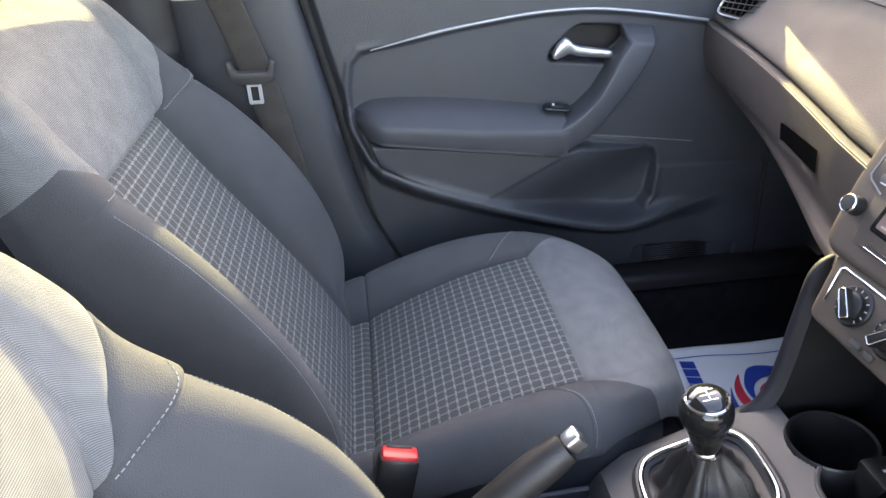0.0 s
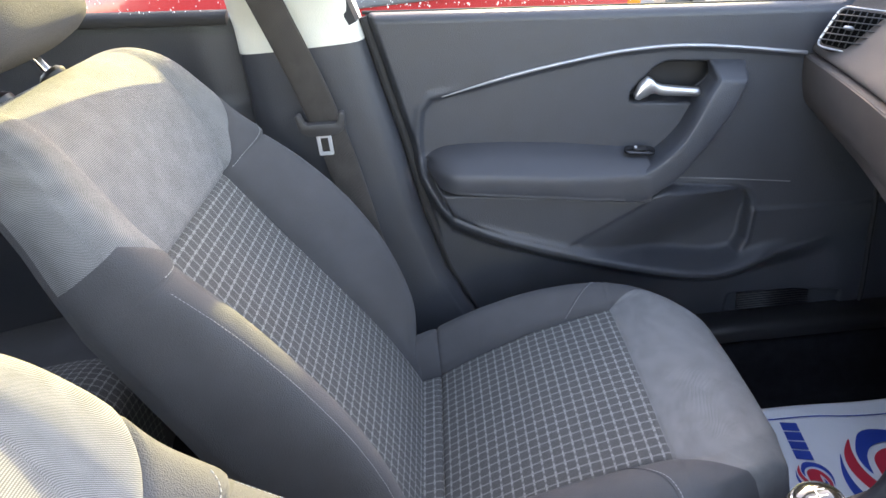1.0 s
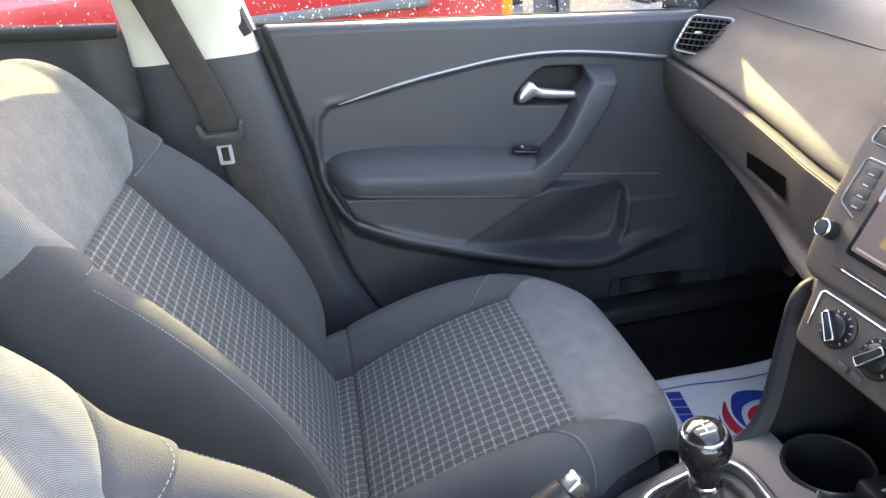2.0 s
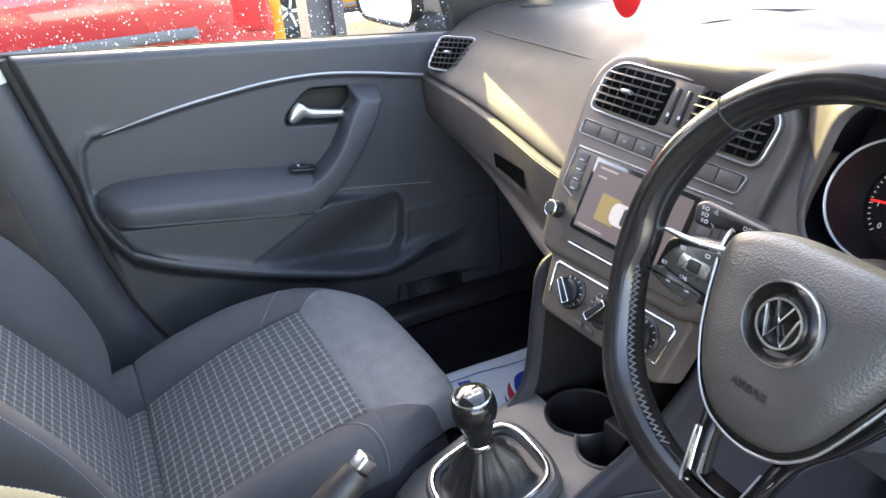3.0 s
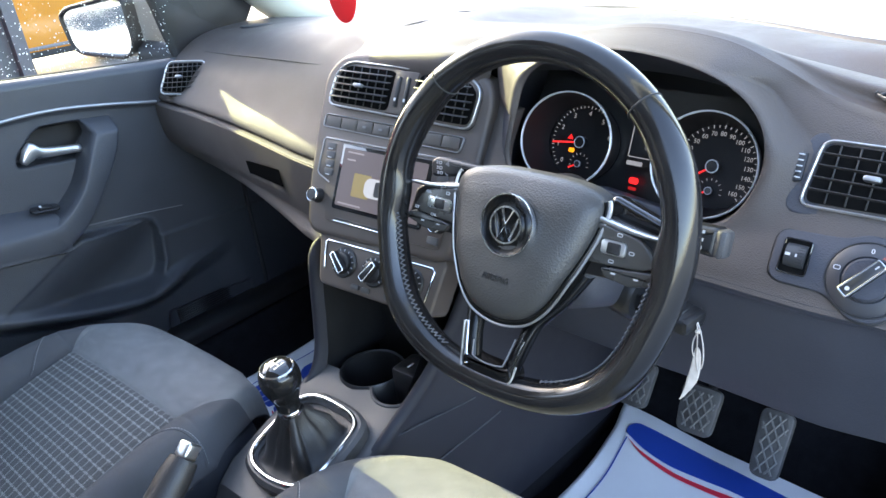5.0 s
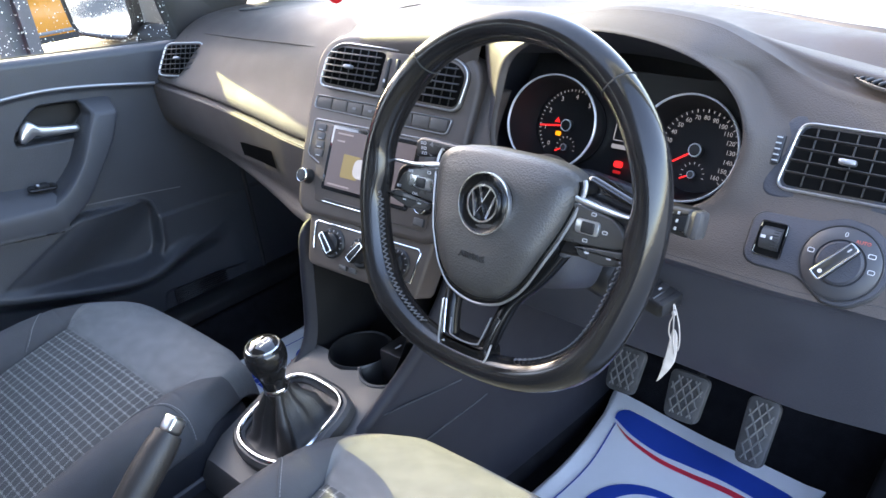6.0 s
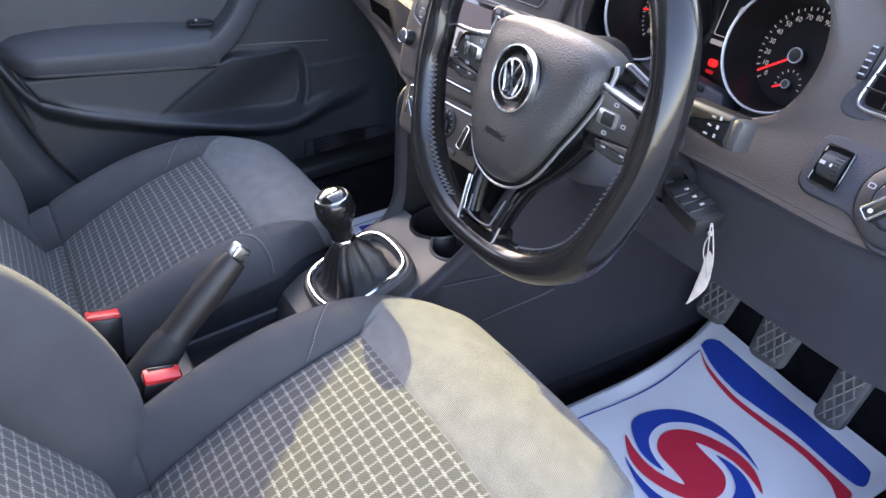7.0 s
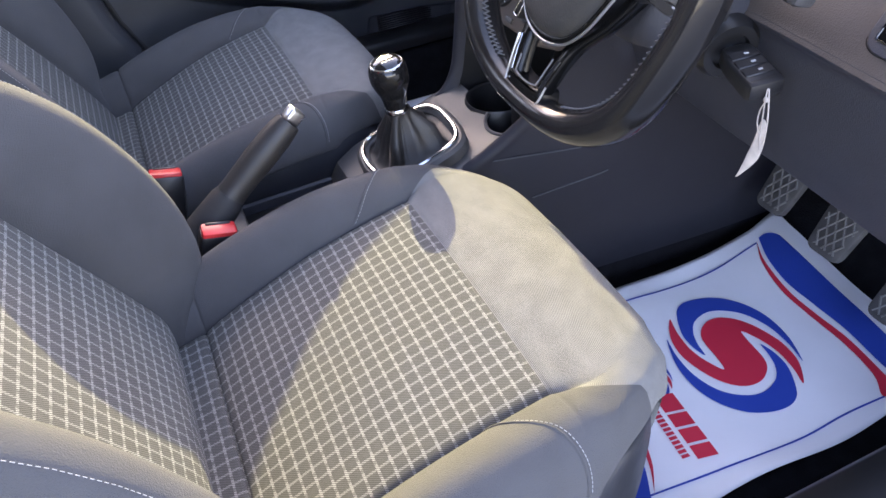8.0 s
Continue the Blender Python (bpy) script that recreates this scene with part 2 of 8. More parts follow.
def ribbed(name, dark, light, pitch=0.0016, along="v", strength=0.6, contrast=1.0):
    """Cloth of fine cords that run one way, with a twist to the yarn."""
    mt = bpy.data.materials.new(name)
    mt.use_nodes = True
    nt = mt.node_tree
    b = nt.nodes["Principled BSDF"]
    b.inputs["Roughness"].default_value = 0.9
    b.inputs["Sheen Weight"].default_value, b.inputs["Sheen Roughness"].default_value = 0.06, 0.45
    b.inputs["Specular IOR Level"].default_value = 0.25
    uv = nt.nodes.new("ShaderNodeUVMap")
    sep = nt.nodes.new("ShaderNodeSeparateXYZ")
    nt.links.new(uv.outputs[0], sep.inputs[0])
    w, o = (sep.outputs[1], sep.outputs[0]) if along == "v" else (sep.outputs[0], sep.outputs[1])
    cord = maths(nt, "ADD", maths(nt, "MULTIPLY", maths(nt, "SINE", maths(nt, "MULTIPLY", w, 2 * math.pi / pitch)), 0.5), 0.5)
    yarn = maths(nt, "ADD", maths(nt, "MULTIPLY", maths(nt, "SINE", maths(nt, "MULTIPLY", maths(nt, "ADD", o, maths(nt, "MULTIPLY", w, 0.6)), 2 * math.pi / (pitch * 0.8))), 0.25), 0.75)
    cloud = nt.nodes.new("ShaderNodeTexNoise")
    cloud.inputs["Scale"].default_value, cloud.inputs["Detail"].default_value = 35, 5
    nt.links.new(uv.outputs[0], cloud.inputs["Vector"])
    h = maths(nt, "MULTIPLY", cord, yarn)
    f = maths(nt, "ADD", maths(nt, "MULTIPLY", h, contrast), maths(nt, "MULTIPLY", maths(nt, "SUBTRACT", cloud.outputs["Fac"], 0.5), 0.5))
    mix = nt.nodes.new("ShaderNodeMix")
    mix.data_type = "RGBA"
    mix.inputs["A"].default_value, mix.inputs["B"].default_value = (*dark, 1), (*light, 1)
    nt.links.new(f, mix.inputs["Factor"])
    nt.links.new(mix.outputs["Result"], b.inputs["Base Color"])
    bump = nt.nodes.new("ShaderNodeBump")
    bump.inputs["Strength"].default_value, bump.inputs["Distance"].default_value = strength, pitch * 0.35
    nt.links.new(h, bump.inputs["Height"])
    nt.links.new(bump.outputs[0], b.inputs["Normal"])
    return mt


def glow(name, color, strength):
    mt = bpy.data.materials.new(name)
    mt.use_nodes = True
    b = mt.node_tree.nodes["Principled BSDF"]
    b.inputs["Base Color"].default_value = (*[0.3 * c for c in color], 1)
    b.inputs["Emission Color"].default_value = (*color, 1)
    b.inputs["Emission Strength"].default_value = strength
    b.inputs["Roughness"].default_value = 0.4
    return mt


def glass(name, tint=(1, 1, 1), rough=0.0):
    """Thin glazing: clear, with a mirror-like sheen."""
    mt = bpy.data.materials.new(name)
    mt.use_nodes = True
    nt = mt.node_tree
    nt.nodes.remove(nt.nodes["Principled BSDF"])
    clear = nt.nodes.new("ShaderNodeBsdfTransparent")
    clear.inputs[0].default_value = (*tint, 1)
    shine = nt.nodes.new("ShaderNodeBsdfGlossy")
    shine.inputs["Roughness"].default_value = rough
    edge = nt.nodes.new("ShaderNodeLayerWeight")
    edge.inputs["Blend"].default_value = 0.5
    grow = maths(nt, "POWER", edge.outputs["Facing"], 5.0)
    fac = maths(nt, "ADD", maths(nt, "MULTIPLY", grow, 0.9), 0.05)
    mix = nt.nodes.new("ShaderNodeMixShader")
    nt.links.new(fac, mix.inputs[0])
    nt.links.new(clear.outputs[0], mix.inputs[1])
    nt.links.new(shine.outputs[0], mix.inputs[2])
    nt.links.new(mix.outputs[0], nt.nodes["Material Output"].inputs[0])
    return mt


DASH = material("dash_plastic", (0.069, 0.058, 0.053), 0.58, grain=0.42, grain_size=0.0013, mottle=0.07, spec=0.32)
DASH_LOW = material("lower_dash_plastic", (0.034, 0.036, 0.046), 0.55, grain=0.35, grain_size=0.0014, mottle=0.08)
TRIM = material("door_trim_plastic", (0.040, 0.043, 0.050), 0.44, grain=0.4, grain_size=0.0016, mottle=0.07)
DOOR_CLOTH = material("door_insert_vinyl", (0.045, 0.047, 0.054), 0.52, grain=0.25, grain_size=0.0010, mottle=0.08)
CONSOLE = material("console_plastic", (0.055, 0.053, 0.053), 0.45, grain=0.3, grain_size=0.0012, mottle=0.06)
PANEL = material("satin_grey_panel", (0.090, 0.073, 0.064), 0.42, metal=0.1, mottle=0.05, spec=0.4)
BLACK = material("black_plastic", (0.012, 0.012, 0.013), 0.4, mottle=0.1)
GLOSS = material("piano_black", (0.008, 0.008, 0.009), 0.08, coat=0.6, mottle=0.05)
RUBBER = material("black_rubber", (0.02, 0.02, 0.021), 0.75, grain=0.3, grain_size=0.001)
CHROME = material("chrome", (0.75, 0.76, 0.77), 0.12, metal=1.0, mottle=0.04)
SATIN = material("satin_silver", (0.62, 0.63, 0.64), 0.3, metal=1.0, mottle=0.05)
LEATHER = material("worn_black_leather", (0.011, 0.0105, 0.0105), 0.20, grain=0.05, grain_size=0.0012, mottle=0.15, mottle_size=0.03, wear=0.08)
BOOT = material("soft_black_leather", (0.022, 0.02, 0.019), 0.45, grain=0.4, grain_size=0.0014, mottle=0.12)
HUB = material("airbag_plastic", (0.045, 0.043, 0.040), 0.40, grain=0.30, grain_size=0.0019, mottle=0.08)
CLOTH = material("charcoal_cloth", (0.070, 0.070, 0.073), 0.9, grain=0.8, grain_size=0.0011, mottle=0.10, spec=0.25, sheen=0.06)
CHECK = woven("checked_cloth", (0.058, 0.058, 0.056), (0.31, 0.31, 0.30))
CORD = ribbed("grey_corded_cloth", (0.095, 0.095, 0.095), (0.30, 0.30, 0.294), pitch=0.0017, strength=0.55, contrast=0.9)
IVORY = material("ivory_trim", (0.68, 0.68, 0.60), 0.6, grain=0.3, grain_size=0.002, mottle=0.05)
BELT = ribbed("belt_webbing", (0.030, 0.027, 0.025), (0.11, 0.10, 0.092), pitch=0.0022, along="u")
RED = material("red_plastic", (0.65, 0.03, 0.03), 0.35, mottle=0.08)
WHITE = material("white_print", (0.75, 0.75, 0.75), 0.5, mottle=0.03)
PALE = material("pale_print", (0.45, 0.45, 0.46), 0.5, mottle=0.03)
THREAD = material("pale_thread", (0.32, 0.32, 0.32), 0.8, mottle=0.1)
CARPET = material("black_carpet", (0.010, 0.010, 0.012), 0.95, grain=0.8, grain_size=0.002, mottle=0.3, mottle_size=0.02, spec=0.1)
PAPER = material("white_mat_paper", (0.82, 0.82, 0.84), 0.55, mottle=0.03, mottle_size=0.08)
PRINT_BLUE = material("blue_print", (0.015, 0.06, 0.36), 0.5, mottle=0.04)
PRINT_RED = material("red_print", (0.68, 0.03, 0.06), 0.5, mottle=0.04)
PAINT = material("body_paint", (0.3, 0.3, 0.32), 0.25, coat=0.6, mottle=0.03)
GLASS = glass("window_glass", (0.93, 0.96, 0.93))
SCREEN = glow("radio_screen", (0.26, 0.19, 0.18), 0.014)


DROP = material("water_drop", (0.8, 0.82, 0.82), 0.1, mottle=0.0, spec=0.8)


SILVER = material("silver_paint", (0.62, 0.63, 0.64), 0.38, metal=0.3, mottle=0.04)
SEAT_PLASTIC = material("seat_plastic", (0.022, 0.024, 0.030), 0.45, grain=0.3, grain_size=0.0014, mottle=0.08)
# gloss-free near-black that paints the shade inside recesses built flat
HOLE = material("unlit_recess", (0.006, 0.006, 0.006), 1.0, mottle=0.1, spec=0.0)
TUNNEL = material("tunnel_plastic", (0.015, 0.015, 0.021), 0.6, grain=0.3, grain_size=0.0014, mottle=0.08, spec=0.3)
STRIP_SILVER = material("brushed_silver", (0.34, 0.34, 0.35), 0.5, metal=0.85, mottle=0.05)
SLAT = material("vent_slat", (0.026, 0.025, 0.025), 0.45, mottle=0.06)
SWITCH_RING = material("switch_ring", (0.034, 0.035, 0.040), 0.42, mottle=0.05)
RIM_SILVER = material("dull_silver_rim", (0.48, 0.48, 0.48), 0.38, metal=0.9, mottle=0.06)
STRIP_DARK = material("dull_mid_grey", (0.14, 0.14, 0.145), 0.5, mottle=0.05)
LEVER = material("satin_lever", (0.55, 0.55, 0.55), 0.32, metal=0.9, mottle=0.04)
BUTTON = material("push_button", (0.060, 0.053, 0.048), 0.4, mottle=0.05, spec=0.4)
PEDAL = material("worn_pedal_rubber", (0.05, 0.05, 0.052), 0.55, grain=0.3, grain_size=0.001, mottle=0.2, mottle_size=0.015)
# ---- the car's shell: floor, sides, roof and glazing ----
def sill_line(x):
    """Height of the lower edge of the side windows."""
    return 0.751 - 0.0857 * (x + 0.023)


def screen_foot(y):
    """How far forward the foot of the curved windscreen lies."""
    return float(np.interp(abs(y), [0.0, 0.12, 0.25, 0.40, 0.50, 0.57, 0.66], [1.16, 1.145, 1.09, 1.0, 0.93, 0.89, 0.865]))


def build_floor():
    ob = thing("floor", "black carpeted car floor with a raised tunnel", "floor", kind="structure")
    xs = np.concatenate([np.linspace(-1.3, 0.9, 60), np.linspace(0.92, 1.2, 16)])
    ys = np.linspace(-0.68, 0.68, 90)
    p = np.zeros((len(xs), len(ys), 3))
    for i, x in enumerate(xs):
        for j, y in enumerate(ys):
            z = -0.004 + 0.10 * (1 - smooth(0.085, 0.15, abs(y))) + 0.45 * smooth(0.93, 1.35, x) * (x > 0.93)
            z += 0.10 * smooth(0.60, 0.64, abs(y))
            z += 0.004 * noise.noise((x * 9, y * 9, 0))
            p[i, j] = (x, y, z)
    grid("carpet", p, CARPET, ob, flip=False)
    for s in (1, -1):
        path = [(-1.2, s * 0.668, 0.112), (0.2, s * 0.668, 0.112), (0.95, s * 0.668, 0.112)]
        sec = [(-0.034, -0.01), (-0.036, 0.008), (-0.028, 0.018), (0.028, 0.02), (0.05, 0.005), (0.05, -0.06)]
        q = np.array([[(x, y + s * a, z + b) for a, b in sec] for x, y, z in curve_points(path, 20)])
        grid("sill_trim", q, BLACK, ob, "black plastic sill trim", flip=s < 0)
    return ob


def door_rear_edge(z):
    """x of the front door's rear shut line at a height."""
    return float(np.interp(z, [0.10, 0.203, 0.287, 0.40, 0.542, 0.741, 1.1], [0.16, 0.104, 0.067, 0.038, 0.015, -0.025, -0.09]))


def build_pillar():
    ob = thing("wall_pillar", "dark grey lower and ivory upper centre pillar trim", "pillar trim", kind="structure")
    low, high = [], []
    def row(z):
        x1, x0 = door_rear_edge(z) - 0.012, -0.232 - 0.02 * (z < 0.3) * (0.3 - z)
        lean = max(0, z - 0.75) * 0.42
        sec = [(x0 - 0.004, 0.735), (x0, 0.70), (x0 + 0.018, 0.684), (x0 + 0.06, 0.678), (x1 - 0.05, 0.678), (x1 - 0.016, 0.684), (x1 - 0.002, 0.70), (x1 + 0.004, 0.735)]
        return [(x, y - lean, z) for x, y in curve_points(sec, 30)]
    edge = 0.716
    low = [row(z) for z in np.linspace(0.10, edge, 40)]
    high = [[(x, y - 0.002, z) for x, y, z in row(z)] for z in np.linspace(edge - 0.003, 1.16, 24)]
    grid("lower_trim", low, TRIM, ob, "dark grey grained plastic")
    grid("upper_trim", high, IVORY, ob, "ivory grained plastic")
    return ob


def build_rear_side():
    ob = thing("wall_rear_side", "dark grey rear door panel behind the pillar", "door panel", kind="structure")
    xs = np.linspace(-1.15, -0.19, 54)
    p = [[(x, 0.69 + 0.02 * smooth(-0.3, -0.245, x) + 0.012 * smooth(0.58, 0.56, z) + 0.03 * smooth(0.75, 0.78, z0), z)
          for z0 in np.linspace(0, 1, 40) for z in (0.1 + z0 * (sill_line(x) - 0.105),)] for x in xs]
    grid("lower_panel", p, TRIM, ob, flip=True)
    arm = [(x, 0.665 - 0.02 * math.sin(math.pi * (x + 1.1) / 0.8), 0.60 + 0.02 * x) for x in np.linspace(-1.1, -0.3, 20)]
    part("arm_rest", tube(arm, [0.03 * math.sin(math.pi * (k + 0.6) / 20.2) ** 0.3 for k in range(20)], 12), DOOR_CLOTH, ob)
    ledge = [(x, 0.70, sill_line(x) + 0.002) for x in np.linspace(-1.15, -0.245, 12)]
    part("window_ledge", tube([(x, y + 0.018, z - 0.004) for x, y, z in ledge], 0.014, 10, squash=0.6), RUBBER, ob)
    return ob


def build_driver_side():
    """The driver's side with its open doorway: pillar, sill face and roof rail."""
    ob = thing("wall_driver_side", "door aperture with grey painted pillar and dark trim", "car body", kind="structure")
    rail = [(1.16, -0.70, 0.66), (0.98, -0.685, 0.80), (0.72, -0.63, 0.99), (0.45, -0.57, 1.11), (0.1, -0.545, 1.16), (-0.4, -0.545, 1.165), (-1.0, -0.56, 1.12)]
    part("roof_rail", tube(curve_points(rail, 40), 0.036, 10), IVORY, ob)
    b_post = [(-0.28, -0.70, 0.08), (-0.26, -0.705, 0.5), (-0.27, -0.69, 0.75), (-0.33, -0.60, 1.05), (-0.36, -0.56, 1.15)]
    part("centre_post", tube(curve_points(b_post, 20), [0.075] * 12 + [0.06] * 8, 10), TRIM, ob)
    a_low = [(1.10, -0.70, 0.66), (1.05, -0.70, 0.45), (0.985, -0.70, 0.2), (0.95, -0.70, 0.06)]
    part("front_post", tube(curve_points(a_low, 14), 0.045, 10), TRIM, ob)
    part("kick_panel", rbox(0.30, 0.03, 0.72, 0.005, 2, (1.075, -0.70, 0.32)), TRIM, ob)
    part("sill_step", rbox(2.1, 0.12, 0.05, 0.015, 3, (-0.1, -0.76, 0.06)), PAINT, ob)
    xs = np.linspace(-1.2, -0.33, 20)
    p = [[(x, -0.70, z) for z in (0.08, 0.4, sill_line(x))] for x in xs]
    grid("rear_door_panel", p, TRIM, ob)
    return ob


def build_roof():
    ob = thing("ceiling", "ivory cloth roof lining", "ceiling", kind="structure")
    xs, ys = np.linspace(-1.35, 0.17, 24), np.linspace(-0.56, 0.56, 20)
    p = [[(x, y, 1.19 - 0.10 * (y / 0.56) ** 4 * 0.6 - 0.09 * smooth(-0.2, 0.6, x) - 0.10 * smooth(-0.6, -1.5, x)) for y in ys] for x in xs]
    grid("roof_lining", p, IVORY, ob, flip=True)
    q = [[(x, y * 1.02, z + 0.03) for x, y, z in row] for row in p]
    grid("roof_panel", q, PAINT, ob, "grey painted steel roof")
    rear = [[(-1.35 - 0.16 * f, y * (1 + 0.1 * f), 1.07 - 0.3 * f) for y in np.linspace(-0.56, 0.56, 10)] for f in (0, 0.5, 1)]
    tail = [[(-1.5, y, z) for y in np.linspace(-0.66, 0.66, 10)] for z in (0.78, 0.4, 0.0)]
    grid("tailgate_lining", tail, TRIM, ob)
    # unseen panels added here and at the quarters to keep sky light out
    grid("tailgate_light_block", rear, TRIM, ob, "dark unseen panel added to shut out light from behind")
    for s in (1, -1):
        quarter = [[(x, s * (0.70 - 0.13 * f), sill_line(x) - 0.02 + f * (1.13 - sill_line(x))) for f in (0, 0.5, 1)] for x in np.linspace(-1.5, -0.80, 8)]
        grid("quarter_light_block", quarter, TRIM, ob, "dark unseen panel added to shut out light at the side")
    return ob


def build_passenger_frame():
    """Window frame, front pillar and mirror triangle on the passenger's side."""
    ob = thing("wall_passenger_frame", "ivory front pillar trim and black window frame", "pillar trim", kind="structure")
    rail = [(1.18, 0.70, 0.68), (1.0, 0.688, 0.80), (0.74, 0.635, 0.985), (0.45, 0.575, 1.11), (0.1, 0.55, 1.16), (-0.4, 0.55, 1.165), (-1.0, 0.565, 1.12)]
    pts = curve_points(rail, 40)
    part("front_pillar", tube(pts, [0.038 + 0.030 * float(smooth(0.75, 1.05, q[0])) for q in pts], 12), IVORY, ob, "ivory grained pillar trim")
    seal = [(x, y + 0.035, z - 0.03) for x, y, z in pts]
    part("window_seal", tube(seal, 0.02, 8), RUBBER, ob)
    tri = slab(rounded_poly([(0.762, 0.672), (0.90, 0.672), (1.0, 0.80), (0.74, 1.03), (0.665, 1.04), (0.712, 0.86), (0.748, 0.74)], 0.008), 0.02, 0.004)
    part("mirror_triangle", tri, BLACK, ob, m=Matrix(((1, 0, 0, 0), (0, 0, -1, 0.728), (0, 1, 0, 0), (0, 0, 0, 1))))
    part("window_bar", tube(curve_points([(0.762, 0.717, 0.67), (0.744, 0.712, 0.74), (0.729, 0.70, 0.79), (0.709, 0.68, 0.86), (0.675, 0.64, 0.98)], 16), 0.009, 8), RUBBER, ob)
    post = [(-0.05, 0.70, 0.742), (-0.10, 0.66, 0.93), (-0.15, 0.60, 1.1)]
    part("door_frame", tube(curve_points(post, 10), 0.017, 8), RUBBER, ob)
    part("kick_panel", rbox(0.40, 0.02, 0.72, 0.004, 2, (1.02, 0.722, 0.33)), TRIM, ob)
    part("bulkhead", rbox(0.03, 1.5, 0.82, 0.004, 1, (1.225, 0.0, 0.27)), CARPET, ob, "black bulkhead carpet")
    return ob


def build_glass():
    screen = thing("window_1", "windscreen glass, lightly dusty", "window", kind="structure")
    ys = np.linspace(-0.62, 0.62, 16)
    p = [[((1 - f) * screen_foot(y * 1.06) + f * (0.17 - 0.06 * (y / 0.62) ** 2), y * (1.06 - 0.2 * f), 0.708 + 0.492 * f - 0.01 * f * (y / 0.62) ** 2) for y in ys] for f in np.linspace(0, 1, 8)]
    g = grid("pane", p, GLASS, screen)
    g.visible_shadow = False
    side = thing("window_2", "passenger door glass spotted with rain drops", "window", kind="structure")
    p = [[(x, 0.722 - 0.15 * f, sill_line(x) - 0.03 + f * 0.44) for f in (0, 0.5, 1)] for x in np.linspace(-0.03, 0.76, 6)]
    g = grid("pane", p, GLASS, side)
    g.visible_shadow = False
    rear = thing("window_3", "rear door glass spotted with rain drops", "window", kind="structure")
    p = [[(x, 0.722 - 0.15 * f, sill_line(x) - 0.03 + f * 0.40) for f in (0, 0.5, 1)] for x in np.linspace(-1.1, -0.22, 6)]
    g = grid("pane", p, GLASS, rear)
    g.visible_shadow = False
    # rain drops, flattened beads on the outer face
    rng = random.Random(4)
    unit = bmesh.new()
    bmesh.ops.create_icosphere(unit, subdivisions=1, radius=1)
    base_v = [v.co.copy() for v in unit.verts]
    base_f = [[v.index for v in f.verts] for f in unit.faces]
    unit.free()
    for pane, x0, x1, n in ((side, -0.03, 0.745, 1700), (rear, -0.7, -0.23, 400)):
        vs, fs = [], []
        for _ in range(n):
            x, f = rng.uniform(x0, x1), 0.085 + rng.random() ** 1.5 * 0.75
            r = 0.0006 + 0.0012 * rng.random() ** 3
            c = Vector((x, 0.724 - 0.15 * f, sill_line(x) - 0.03 + f * 0.44))
            k = len(vs)
            vs += [c + Vector((v.x * r, v.y * r * 0.5, v.z * r * 1.15)) for v in base_v]
            fs += [[i + k for i in q] for q in base_f]
        tagged(raw("rain_drops", vs, fs, DROP, pane, "clear beads of rain water"), kind="stuff")


build_floor()
build_pillar()
build_rear_side()
build_driver_side()
build_roof()
build_passenger_frame()
build_glass()


# ---- seats ----
def half_to_full(rows):
    """Mirror half sections (y from 0 outwards) into full ones."""
    rows = np.asarray(rows)
    left = rows[:, ::-1].copy()
    left[:, :, 1] *= -1
    return np.concatenate([left[:, :-1], rows], 1)


def stitches(path, length=0.0048, gap=0.0026, r=0.0007):
    """Short raised threads along a path."""
    p = np.array(path, float)
    d = np.concatenate([[0], np.cumsum(np.linalg.norm(np.diff(p, axis=0), axis=1))])
    at = lambda s: Vector([np.interp(s, d, p[:, k]) for k in range(3)])
    bms, s = [], 0.0
    while s + length < d[-1]:
        a, b = at(s), at(s + length)
        bms.append(tube([a, (a + b) / 2 + (b - a).orthogonal() * 0.0, b], r, 5))
        s += length + gap
    return join(*bms)


def between_rows(rows, at):
    """The rows sampled at broken row numbers, one for each place."""
    lo = np.clip(at.astype(int), 0, len(rows) - 2)
    f = (at - lo)[..., None]
    cols = np.arange(rows.shape[1])[None]
    return rows[lo, cols] * (1 - f) + rows[lo + 1, cols] * f


